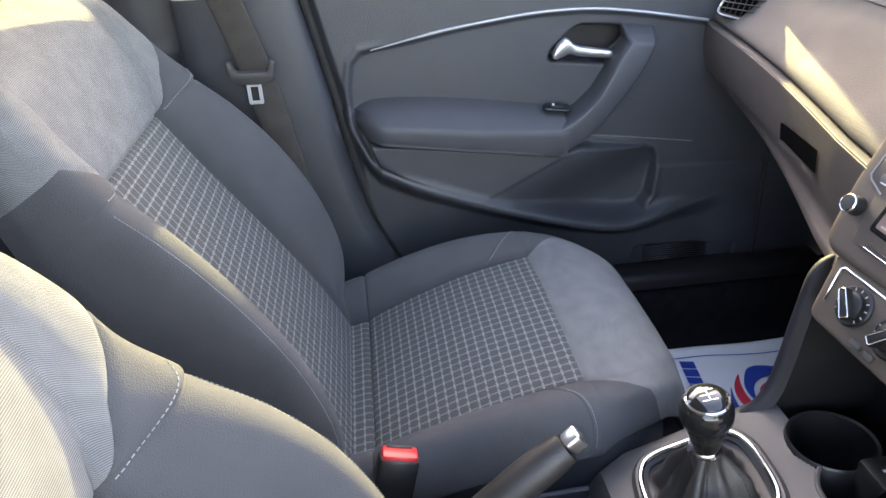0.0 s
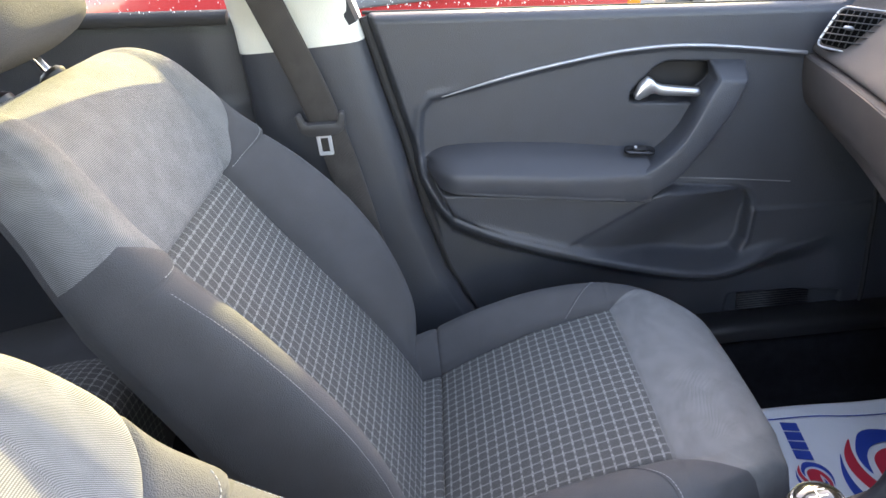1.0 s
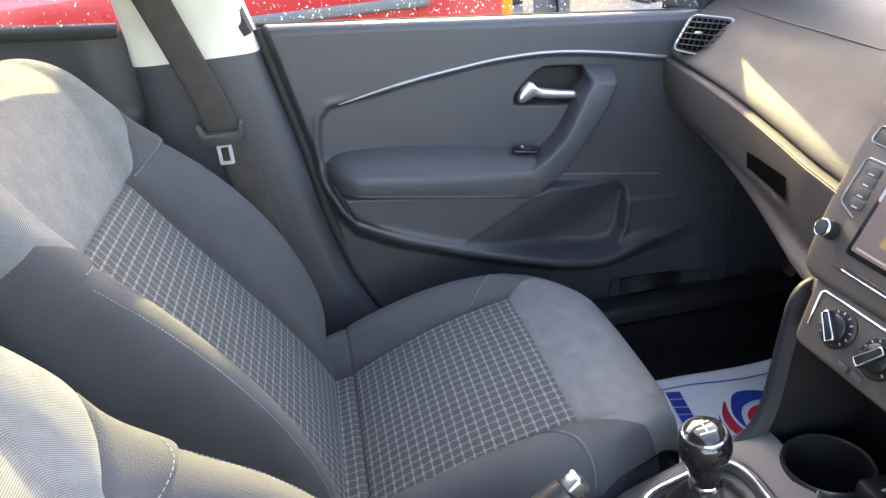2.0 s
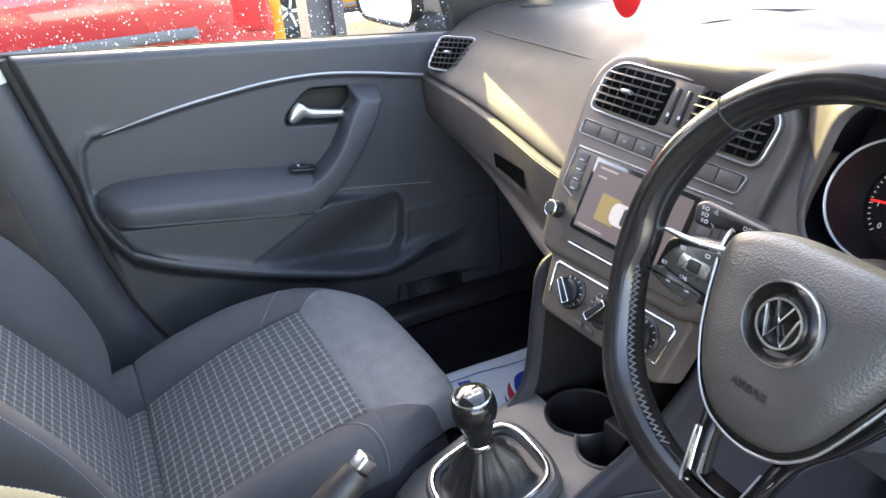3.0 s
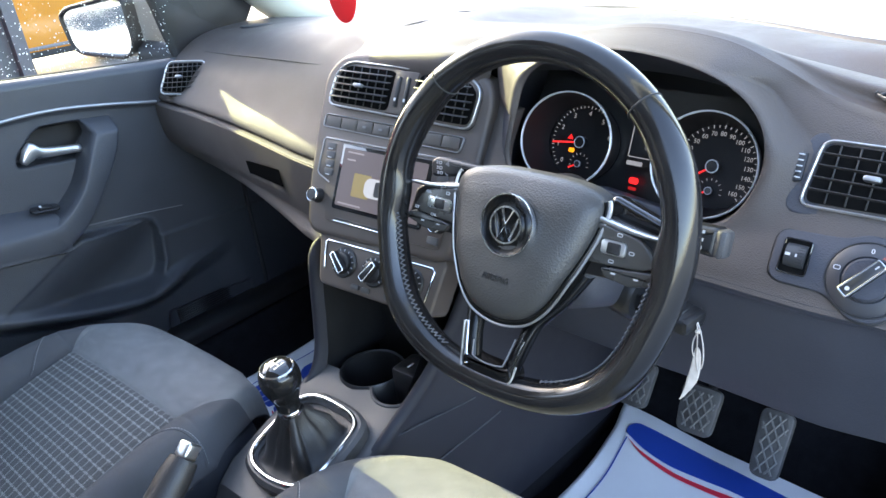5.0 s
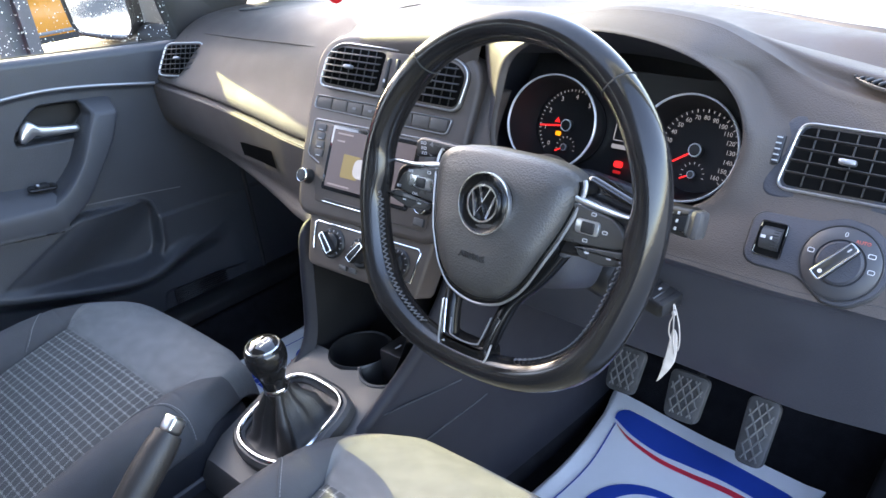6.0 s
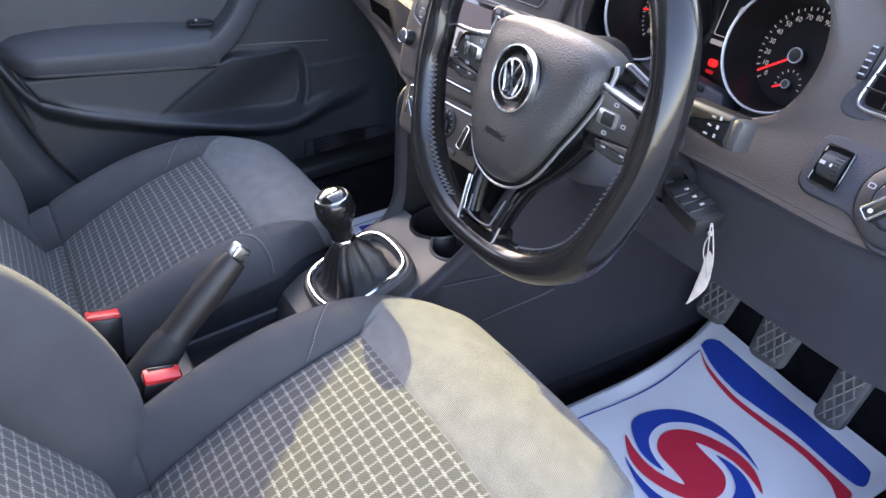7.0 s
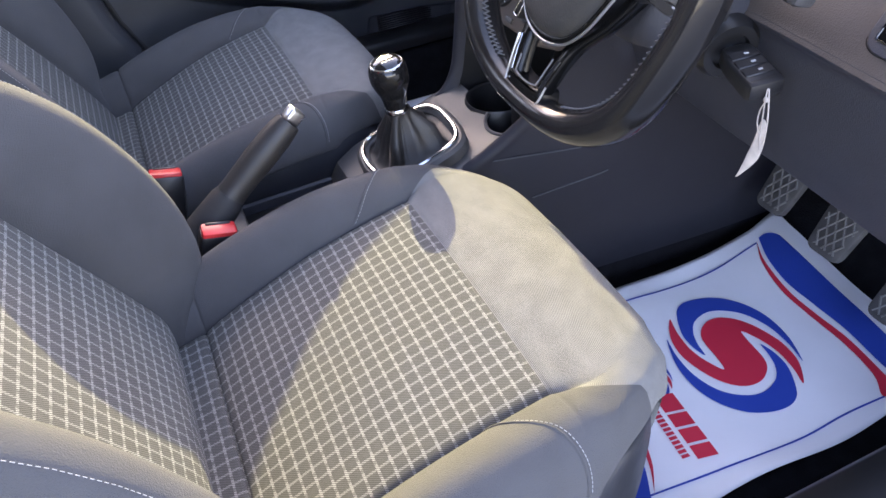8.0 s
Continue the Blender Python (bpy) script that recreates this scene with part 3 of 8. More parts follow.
def cushion_sections():
    """Sections of the seat cushion from its rear to the underside of its nose; each a list of points from the middle outwards."""
    #      x      h      wi     W     rise  drop
    key = [(-0.14, 0.165, 0.160, 0.225, 0.02, 0.05), (-0.08, 0.172, 0.170, 0.24, 0.045, 0.06), (0.0, 0.184, 0.174, 0.252, 0.058, 0.06),
           (0.025, 0.189, 0.175, 0.256, 0.058, 0.06), (0.032, 0.187, 0.175, 0.257, 0.058, 0.06), (0.04, 0.196, 0.175, 0.258, 0.057, 0.06),
           (0.10, 0.224, 0.175, 0.264, 0.050, 0.06), (0.18, 0.255, 0.175, 0.266, 0.040, 0.06), (0.25, 0.274, 0.174, 0.264, 0.030, 0.06),
           (0.303, 0.285, 0.174, 0.258, 0.020, 0.06), (0.312, 0.2855, 0.175, 0.256, 0.0185, 0.06), (0.321, 0.2895, 0.179, 0.250, 0.016, 0.06),
           (0.355, 0.2975, 0.184, 0.232, 0.008, 0.055), (0.392, 0.298, 0.170, 0.211, 0.0, 0.055), (0.424, 0.289, 0.148, 0.188, -0.003, 0.055),
           (0.449, 0.270, 0.128, 0.172, -0.006, 0.05), (0.464, 0.243, 0.108, 0.153, -0.006, 0.045), (0.469, 0.20, 0.102, 0.146, -0.006, 0.03), (0.463, 0.15, 0.100, 0.143, -0.004, 0.02), (0.44, 0.115, 0.098, 0.138, 0, 0.01)]
    rows = []
    k = curve_points(key, 115)
    for x, h, wi, W, br, dr in k:
        zb = min(0.09, h - 0.005)
        g = W - wi
        gr = 1 - float(smooth(0.312, 0.35, x))
        sec = [(0, h + 0.005), (wi * 0.35, h + 0.005), (wi * 0.7, h + 0.003), (wi * 0.93, h + 0.002), (wi, h + 0.001 - 0.0045 * gr),
               (wi + 0.07 * g, h + 0.005 * gr + 0.25 * br), (wi + 0.30 * g, h - 0.002 + 0.006 * gr + 0.8 * br), (wi + 0.55 * g, h - 0.006 + 0.009 * gr + br), (wi + 0.80 * g, h + br - 0.004 - 0.1 * dr),
               (wi + 0.95 * g, h + br - 0.010 - 0.35 * dr), (W + 0.003, h + br - 0.016 - 0.7 * dr), (W - 0.006, h + br - 0.066), (W - 0.03, h + br - 0.078)]
        sec = [(y, max(z, zb - 0.01) if i > 4 else z) for i, (y, z) in enumerate(sec)]
        # keep the seam at index 16 of 40 whatever the widths
        a1 = curve_points(sec[:5], 17)
        b1 = curve_points(sec[4:], 25)
        pts = np.vstack([a1, b1[1:]])
        rows.append([(x, y, z) for y, z in pts])
    # the rows slant forwards outside the insert, so that one of them is the front panel's seam
    rows, xs = np.array(rows), k[:, 0]
    front, ahead = int(np.argmin(abs(xs[:80] - 0.312))), int(np.argmin(abs(xs[:100] - 0.338)))
    j = np.arange(len(xs))[:, None]
    at = j + np.exp(-(((j - front) / 20.0) ** 2)) * (ahead - front) * smooth(16, 32, np.arange(rows.shape[1]))[None]
    rows = between_rows(rows, np.clip(at, 0, len(xs) - 1))
    # ahead of the insert the panel's side seam runs out and down over the corner
    cols = np.arange(rows.shape[1])
    for i, x in enumerate(xs):
        ext = 19.0 * float(smooth(0.314, 0.385, x)) if i > front else 0.0
        src = np.interp(cols, [0, 16, cols[-1]], [0, 16 + ext, cols[-1]])
        rows[i] = np.stack([np.interp(src, cols, rows[i, :, k]) for k in range(3)], -1)
    return rows, xs


def back_sections(wing=1.0, slope=0.0, tilt=1.0):
    """Sections of the backrest in its own frame: along the back (s), across (y) and out of it (n).
    The rows slant upwards outside the insert, so that one of them is the shoulder seam."""
    #       s      n0    wi     W     rise   back
    key = [(-0.04, -0.01, 0.175, 0.222, -0.02, -0.08), (0.02, 0.0, 0.173, 0.232, 0.0, -0.085), (0.10, 0.006, 0.169, 0.244, 0.048, -0.08), (0.20, 0.006, 0.163, 0.252, 0.074, -0.066),
           (0.30, 0.003, 0.154, 0.255, 0.080, -0.055), (0.39, 0.001, 0.146, 0.251, 0.070, -0.052), (0.455, 0.0, 0.141, 0.246, 0.053, -0.052), (0.465, -0.002, 0.140, 0.245, 0.051, -0.052),
           (0.475, 0.006, 0.141, 0.244, 0.047, -0.050), (0.52, 0.016, 0.148, 0.237, 0.026, -0.045), (0.570, 0.022, 0.153, 0.226, 0.014, -0.040), (0.620, 0.022, 0.151, 0.208, 0.008, -0.048),
           (0.655, 0.010, 0.143, 0.192, 0.003, -0.07), (0.676, -0.012, 0.134, 0.178, 0.0, -0.08), (0.684, -0.040, 0.126, 0.168, -0.002, -0.085), (0.678, -0.070, 0.120, 0.160, -0.001, -0.09)]
    fine = 600
    k = curve_points(key, fine)
    secs = []
    for s, n0, wi, W, br, nb in k:
        g = W - wi
        br *= 1 + (wing - 1) * float(smooth(0.0, 0.2, s) * (1 - smooth(0.4, 0.55, s)))
        n0 -= 0.20 * (wing - 1) * float(1 - smooth(0.0, 0.14, s))
        br -= slope * float(smooth(0.34, 0.46, s) * (1 - smooth(0.5, 0.58, s)))
        nb = min(nb, n0 - 0.012)
        gr = 1 - float(smooth(0.470, 0.505, s))
        sec = [(0, n0 + 0.004), (wi * 0.35, n0 + 0.004), (wi * 0.7, n0 + 0.003), (wi * 0.93, n0 + 0.002), (wi, n0 + 0.002 - 0.005 * gr),
               (wi + 0.08 * g, n0 + 0.002 + 0.004 * gr + 0.18 * br), (wi + 0.33 * g, n0 + 0.004 + 0.62 * br), (wi + 0.60 * g, n0 + 0.003 + 0.93 * br), (wi + 0.80 * g, n0 + br),
               (wi + 0.95 * g, n0 + br - 0.009), (W + 0.002, n0 + 0.6 * br - 0.012), (W + 0.004, 0.5 * n0 + 0.5 * nb), (W - 0.008, nb + 0.004), (W - 0.05, nb - 0.03), (0.0, min(nb - 0.012, -0.13 + 0.3 * max(0, s - 0.5)))]
        a1 = curve_points(sec[:5], 17)
        b1 = curve_points(sec[4:13], 27)
        c1 = curve_points(sec[12:], 8)
        pts = np.vstack([a1, b1[1:], c1[1:]])
        secs.append([(s, y, n) for y, n in pts])
    secs = np.array(secs)
    cols = np.arange(secs.shape[1])
    slant = tilt * np.interp(cols, [0, 16, 22, 30, 42, 49], [0, 0, 1.6, 2.6, 2.5, 2.4])          # in steps of the key rows
    t = np.linspace(0, len(key) - 1, 120)
    hat = np.exp(-(((t - 7.0) / 3.4) ** 2)) * smooth(0, 2, t) * (1 - smooth(12, 15, t))
    at = t[:, None] + hat[:, None] * slant[None]
    idx = np.clip(at / (len(key) - 1) * (fine - 1), 0, fine - 1)
    lo = np.minimum(idx.astype(int), fine - 2)
    f = (idx - lo)[..., None]
    rows = secs[lo, cols[None]] * (1 - f) + secs[lo + 1, cols[None]] * f
    # a shallow groove along the slanting seam
    j = int(np.argmin(abs(t - 7.0)))
    rows[j, 17:40, 2] -= 0.003
    return rows, t


def headrest_mesh():
    """A padded block, fuller at the front and rounded at the top."""
    rows = []
    for s, w, d0, d1 in curve_points([(0.0, 0.095, -0.03, 0.036), (0.012, 0.118, -0.042, 0.052), (0.05, 0.134, -0.052, 0.062), (0.10, 0.136, -0.054, 0.058), (0.145, 0.126, -0.048, 0.048), (0.172, 0.098, -0.034, 0.03), (0.18, 0.07, -0.02, 0.018)], 22):
        ring = []
        for a in np.linspace(0, 2 * math.pi, 36, endpoint=False):
            ca, sa = math.cos(a), math.sin(a)
            y = w * math.copysign(abs(ca) ** 0.55, ca)
            n = (d0 + d1) / 2 + (d1 - d0) / 2 * math.copysign(abs(sa) ** 0.6, sa)
            ring.append((s, y, n))
        rows.append(ring)
    return np.array(rows)


def car_seat(at, recline, label, wing=1.0, foot=(0.0, 0.19), slope=0.0, tilt=1.0):
    ob = thing("bucket_seat", label, "car seat", "front seats", at=at)
    rows, xs = cushion_sections()
    full = half_to_full(rows)
    mid = rows.shape[1] - 1
    seam = 16
    # the index along the cushion where each panel ends
    crease = int(np.argmin(abs(xs[:60] - 0.032)))
    front = int(np.argmin(abs(xs[:80] - 0.312)))
    p = np.transpose(full, (1, 0, 2))
    inside = lambda i: mid - seam <= i < mid + seam
    grid("rear_insert", p, CHECK, ob, "grey checked cloth", keep=lambda i, j: inside(i) and j < crease)
    grid("cushion_insert", p, CHECK, ob, "grey checked cloth", keep=lambda i, j: inside(i) and crease <= j < front)
    grid("front_panel", p, CORD, ob, "pale grey corded cloth", keep=lambda i, j: inside(i) and j >= front)
    grid("side_bolster", p, CLOTH, ob, "charcoal cloth", keep=lambda i, j: i < mid - seam)
    grid("side_bolster", p, CLOTH, ob, "charcoal cloth", keep=lambda i, j: i >= mid + seam)
    c = int(np.argmin(abs(xs[:80] - 0.240)))
    for s in (1, -1):
        cols = np.arange(seam + 1, seam + 18)
        bow = c + 1.6 * np.sin(np.pi * (cols - seam) / 20)
        q = between_rows(rows, np.broadcast_to(np.interp(np.arange(rows.shape[1]), cols, bow)[None], (1, rows.shape[1])))[0][cols]
        line = [(x, s * (y + 0.0004), z + 0.0004) for x, y, z in q]
        part("stitching", stitches(line, 0.0028, 0.0016, 0.0004), THREAD, ob, "pale thread")
        part("seam_welt", tube([(x - 0.0035, y, z - 0.0006) for x, y, z in line], 0.0016, 6), CLOTH, ob)
    part("seat_base", rbox(0.44, 0.42, 0.07, 0.02, 3, (0.16, 0, 0.075)), BLACK, ob, "black plastic base")
    for s in (1, -1):
        cover = []
        for x in np.linspace(-0.10, 0.415, 30):
            yo = np.interp(x, [-0.10, 0.1, 0.25, 0.32, 0.37, 0.415], [0.215, 0.248, 0.258, 0.252, 0.230, 0.192])
            zt = np.interp(x, [-0.10, 0.0, 0.1, 0.25, 0.34, 0.415], [0.14, 0.18, 0.208, 0.248, 0.252, 0.222])
            cover.append([(x, s * b, c) for b, c in curve_points([(yo - 0.03, zt - 0.002), (yo - 0.008, zt + 0.001), (yo + 0.002, zt - 0.008), (yo + 0.005, zt - 0.05), (yo - 0.002, 0.07), (yo - 0.02, 0.05)], 16)])
        grid("side_cover", cover, SEAT_PLASTIC, ob, "dark plastic side cover", flip=s > 0)
        part("seat_rail", rbox(0.50, 0.03, 0.035, 0.004, 1, (0.14, s * 0.19, 0.02)), SATIN, ob)
    # backrest, leaning back
    a = radians(recline)
    up, out, base = np.array((-math.sin(a), 0, math.cos(a))), np.array((math.cos(a), 0, math.sin(a))), np.array((foot[0], 0, foot[1]))
    place = lambda q: base + q[..., 0:1] * up + q[..., 1:2] * np.array((0, 1, 0)) + q[..., 2:3] * out
    rows, ss = back_sections(wing, slope)
    # the shoulder seam by the centre console lies a little lower
    inner = back_sections(wing, slope, tilt)[0]
    mid = rows.shape[1] - 1
    full = np.concatenate([half_to_full(inner)[:, :mid], rows], 1)
    top = int(np.argmin(abs(ss - 7.0)))
    p = place(np.transpose(full, (1, 0, 2)))
    wing = 16 + 26
    grid("back_insert", p, CHECK, ob, "grey checked cloth", keep=lambda i, j: inside2(i, mid, 16) and j < top, flip=True)
    grid("shoulder_panel", p, CORD, ob, "pale grey corded cloth", keep=lambda i, j: inside2(i, mid, wing) and j >= top, flip=True)
    taken = lambda i, j: j >= top or (inside2(i, mid, 16) and j < top)
    grid("back_bolster", p, CLOTH, ob, "charcoal cloth", keep=lambda i, j: i < mid and not taken(i, j) and i >= mid - wing, flip=True)
    grid("back_bolster", p, CLOTH, ob, "charcoal cloth", keep=lambda i, j: i >= mid and not taken(i, j) and i < mid + wing, flip=True)
    grid("back_shell", p, CLOTH, ob, "charcoal cloth back", keep=lambda i, j: not inside2(i, mid, wing), flip=True)
    for s in (1, -1):
        half = rows if s > 0 else inner
        line = [place(np.array(half[top - 9, k])[None])[0] for k in range(19, 31)]
        part("stitching", stitches([(q[0] + 0.0004, s * q[1], q[2] + 0.0004) for q in line], 0.0032, 0.0020, 0.0005), THREAD, ob, "pale thread")
        side = [place(np.array(half[j, 31])[None])[0] for j in range(10, top - 17, 2)]
        part("side_seam", stitches([(q[0] + 0.0006, s * (q[1] + 0.0004), q[2]) for q in side], length=0.0026, gap=0.0016, r=0.0003), THREAD, ob, "pale thread")
    # headrest on two chrome posts
    head = place(headrest_mesh() * np.array((1, 1, 1)) + np.array((0.712, 0, -0.010)))
    grid("headrest", head.transpose(1, 0, 2), CLOTH, ob, "charcoal cloth headrest", wrap=True, caps=True, flip=False)
    for s in (1, -1):
        foot, tip = place(np.array([[0.65, s * 0.062, -0.045], [0.76, s * 0.062, -0.045]]))
        part("headrest_post", tube([foot, tip], 0.0058, 12), CHROME, ob, "chrome post")
        g = lathe([(0.012, -0.01), (0.017, 0.0), (0.017, 0.006), (0.012, 0.011), (0.007, 0.012)], 20)
        part("post_sleeve", g, BLACK, ob, m=Matrix.Translation(Vector(place(np.array([[0.683, s * 0.062, -0.045]]))[0])) @ Matrix.Rotation(-a, 4, "Y"))
    return ob


def inside2(i, mid, k):
    return mid - k <= i < mid + k


def rear_bench():
    ob = thing("rear_bench", "charcoal rear bench with checked cloth inserts", "car seat", at=(-0.62, 0.0, 0.0))
    for y0, y1, mat, lab in ((-0.62, -0.15, CLOTH, "charcoal cloth"), (0.02, 0.2, CORD, "grey corded cloth"), (0.2, 0.47, CHECK, "grey checked cloth"), (0.47, 0.64, CLOTH, "charcoal cloth"), (-0.15, 0.02, CLOTH, "charcoal cloth")):
        sec = curve_points([(-0.42, 0.26), (-0.2, 0.285), (0.0, 0.315), (0.12, 0.325), (0.17, 0.30), (0.185, 0.25), (0.18, 0.12)], 30)
        ys = np.linspace(y0, y1, 14)
        p = [[(x, y, z - 0.012 * abs(2 * (y - y0) / (y1 - y0) - 1) ** 4) for x, z in sec] for y in ys]
        grid("cushion", p, mat, ob, lab)
    sec = curve_points([(-0.40, 0.26), (-0.47, 0.5), (-0.53, 0.72), (-0.56, 0.76), (-0.60, 0.74), (-0.6, 0.3)], 24)
    p = [[(x, y, z) for x, z in sec] for y in np.linspace(-0.62, 0.64, 20)]
    grid("backrest", p, CLOTH, ob, flip=True)
    return ob


car_seat((0.0, 0.330, 0.0), 29.5, "charcoal cloth passenger car seat with grey checked inserts", tilt=0.72)
car_seat((0.022, -0.350, 0.007), 24.0, "charcoal cloth driver's car seat with grey checked inserts", 1.25, (0.041, 0.121), 0.008)
rear_bench()


# ---- passenger door panel ----
def inside_by(poly, x, z):
    """Distance from the edge of a polygon, positive inside."""
    d = np.full(x.shape, 9.0)
    inn = np.zeros(x.shape, bool)
    for (x0, z0), (x1, z1) in zip(poly, poly[1:] + poly[:1]):
        ex, ez = x1 - x0, z1 - z0
        t = np.clip(((x - x0) * ex + (z - z0) * ez) / (ex * ex + ez * ez), 0, 1)
        d = np.minimum(d, np.hypot(x - x0 - t * ex, z - z0 - t * ez))
        cross = (z0 > z) != (z1 > z)
        xi = x0 + (z - z0) * ex / (ez if abs(ez) > 1e-9 else 1e-9)
        inn ^= cross & (x < xi)
    return np.where(inn, d, -d)


def line_by(line, x, z):
    d = np.full(x.shape, 9.0)
    for (x0, z0), (x1, z1) in zip(line, line[1:]):
        ex, ez = x1 - x0, z1 - z0
        t = np.clip(((x - x0) * ex + (z - z0) * ez) / (ex * ex + ez * ez), 0, 1)
        d = np.minimum(d, np.hypot(x - x0 - t * ex, z - z0 - t * ez))
    return d


STRIP = [(0.082, 0.609), (0.193, 0.630), (0.284, 0.642), (0.375, 0.650), (0.465, 0.649), (0.555, 0.637), (0.674, 0.614)]
SWOOP = [(0.034, 0.499), (0.037, 0.469), (0.052, 0.438), (0.076, 0.403), (0.123, 0.378), (0.170, 0.357), (0.266, 0.320), (0.365, 0.286), (0.446, 0.262), (0.508, 0.248), (0.549, 0.244), (0.594, 0.249), (0.648, 0.263), (0.713, 0.271), (0.763, 0.287)]


def build_door():
    ob = thing("door_1", "closed passenger door with dark grey panel and silver strip", "car door", kind="structure")
    strip = [tuple(p) for p in curve_points(STRIP, 40)]
    swoop = [tuple(p) for p in curve_points(SWOOP, 80)]
    nu, nv = 400, 260
    us, vs = np.linspace(0, 1, nu), np.concatenate([np.linspace(0, 0.96, nv - 50), np.linspace(0.96, 1, 51)[1:]])
    x, z = np.zeros((nu, nv)), np.zeros((nu, nv))
    for j, v in enumerate(vs):
        z0 = 0.10 + v * 0.65
        x0 = door_rear_edge(z0)
        x[:, j] = x0 + us * (1.02 - x0)
        z[:, j] = 0.10 + v * (sill_line(x[:, j]) - 0.10)
    y = np.full(x.shape, 0.690)
    # the top roll and the rear lip
    top = sill_line(x) - z
    roll = np.clip(1 - top / 0.017, 0, 1)
    y += 0.021 * (1 - np.sqrt(1 - roll ** 2))
    edge = x - np.vectorize(door_rear_edge)(z)
    y += 0.020 * (1 - smooth(0.0, 0.016, edge))
    # the padded insert below the strip, a little sunk, with a rolled rear edge
    insert = [(0.036, 0.480), (0.039, 0.552), (0.047, 0.588), (0.064, 0.606), (0.09, 0.610)] + [(a, b - 0.005) for a, b in strip[4:]] + [(1.1, 0.58), (1.1, 0.32), (0.64, 0.34), (0.40, 0.36), (0.06, 0.42)]
    d = inside_by(insert, x, z)
    y += 0.006 * smooth(-0.001, 0.005, d) - 0.003 * np.exp(-(((d + 0.005) / 0.006) ** 2)) * smooth(0.12, 0.06, x)
    # the lower field under the armrest, which sinks into the map pocket towards the front
    field = [(0.05, 0.47), (0.062, 0.456), (0.175, 0.441), (0.335, 0.416), (0.408, 0.405), (0.441, 0.414), (0.580, 0.391), (0.598, 0.381), (0.607, 0.362), (0.608, 0.345), (0.600, 0.284), (0.584, 0.258), (0.549, 0.244), (0.508, 0.248), (0.446, 0.262), (0.365, 0.286), (0.266, 0.320), (0.170, 0.357), (0.123, 0.378), (0.076, 0.403)]
    d = inside_by(field, x, z)
    along = Vector((0.408 - 0.277, 0.394 - 0.328)).normalized()
    ahead = (x - 0.277) * along.y - (z - 0.328) * along.x
    floor = 0.652 + 0.003 * smooth(-0.004, 0.004, ahead) + 0.068 * smooth(0.0, 0.15, ahead)
    w = smooth(0.0, 0.007, d)
    y = y * (1 - w) + floor * w
    y -= 0.0025 * np.exp(-(((d + 0.004) / 0.004) ** 2)) * smooth(0.42, 0.46, x)
    # the rolled lip that sweeps along under it, and the panel falling back below
    lip_y = np.interp(x, [0.03, 0.04, 0.055, 0.08, 0.123, 0.17, 0.45, 0.51, 0.55, 0.60, 0.65, 0.71, 0.76], [0.686, 0.683, 0.674, 0.661, 0.652, 0.646, 0.645, 0.648, 0.653, 0.664, 0.677, 0.687, 0.690])
    under = np.interp(x, [p[0] for p in SWOOP], [p[1] for p in SWOOP]) - z
    fall = lip_y + (0.704 - lip_y) * smooth(0.006, 0.050, under)
    low = smooth(0.0, 0.004, under) * smooth(0.042, 0.056, x) * (1 - smooth(0.70, 0.78, x))
    y = y * (1 - low) + fall * low
    d = line_by(swoop, x, z)
    w = np.exp(-((d / 0.0095) ** 2)) * (1 - 0.9 * smooth(0.60, 0.70, x))
    y = y * (1 - w) + (lip_y - 0.003) * w
    # dish of the release lever
    recess = rounded_poly([(0.389, 0.561), (0.393, 0.582), (0.431, 0.616), (0.450, 0.625), (0.532, 0.616), (0.546, 0.594), (0.536, 0.577), (0.507, 0.552), (0.494, 0.548)], 0.010, 4)
    d = inside_by(recess, x, z)
    y += 0.036 * smooth(0.0, 0.007, d)
    # speaker field low down
    mesh_field = rounded_poly([(0.570, 0.122), (0.580, 0.168), (0.792, 0.160), (0.785, 0.115)], 0.01, 3)
    d = inside_by(mesh_field, x, z)
    y += 0.006 * smooth(0, 0.004, d)
    p = np.stack([x, y, z], -1)
    grid("door_panel", p, TRIM, ob, flip=True)
    dish = inside_by(recess, x, z)
    grid("lever_dish", p - np.array((0, 0.0012, 0)), BLACK, ob, "black dish behind the lever", keep=lambda i, j: dish[i, j] > 0.002, flip=True)
    # padded armrest: a sloping top, a rounded crease and an upright face
    rows = []
    for t in np.linspace(0, 1, 48):
        xx = 0.040 + t * 0.375
        f = 1 - (1 - min(1, t / 0.16)) ** 2.4 if t < 0.16 else 1.0
        zt = np.interp(xx, [0.040, 0.055, 0.075, 0.119, 0.185, 0.281, 0.357, 0.42], [0.505, 0.516, 0.523, 0.523, 0.518, 0.505, 0.491, 0.480])
        zc = np.interp(xx, [0.040, 0.076, 0.131, 0.270, 0.354, 0.42], [0.500, 0.493, 0.4875, 0.468, 0.460, 0.455])
        zb = np.interp(xx, [0.040, 0.063, 0.091, 0.175, 0.269, 0.335, 0.42], [0.486, 0.461, 0.454, 0.440, 0.425, 0.415, 0.402])
        yi = 0.697 - 0.064 * f
        ring = [(0.700, zt + 0.001), (0.697, zt), (0.5 * (0.697 + yi), 0.42 * zt + 0.58 * zc + 0.006), (yi + 0.008, zc + 0.003), (yi + 0.001, zc - 0.006), (yi, 0.5 * (zc + zb)), (yi + 0.002, zb + 0.006), (yi + 0.008, zb), (0.700, zb + 0.002)]
        rows.append([(xx, a, b) for a, b in curve_points(ring, 34)])
    grid("armrest", rows, DOOR_CLOTH, ob, "dark grey padded vinyl armrest", flip=True)
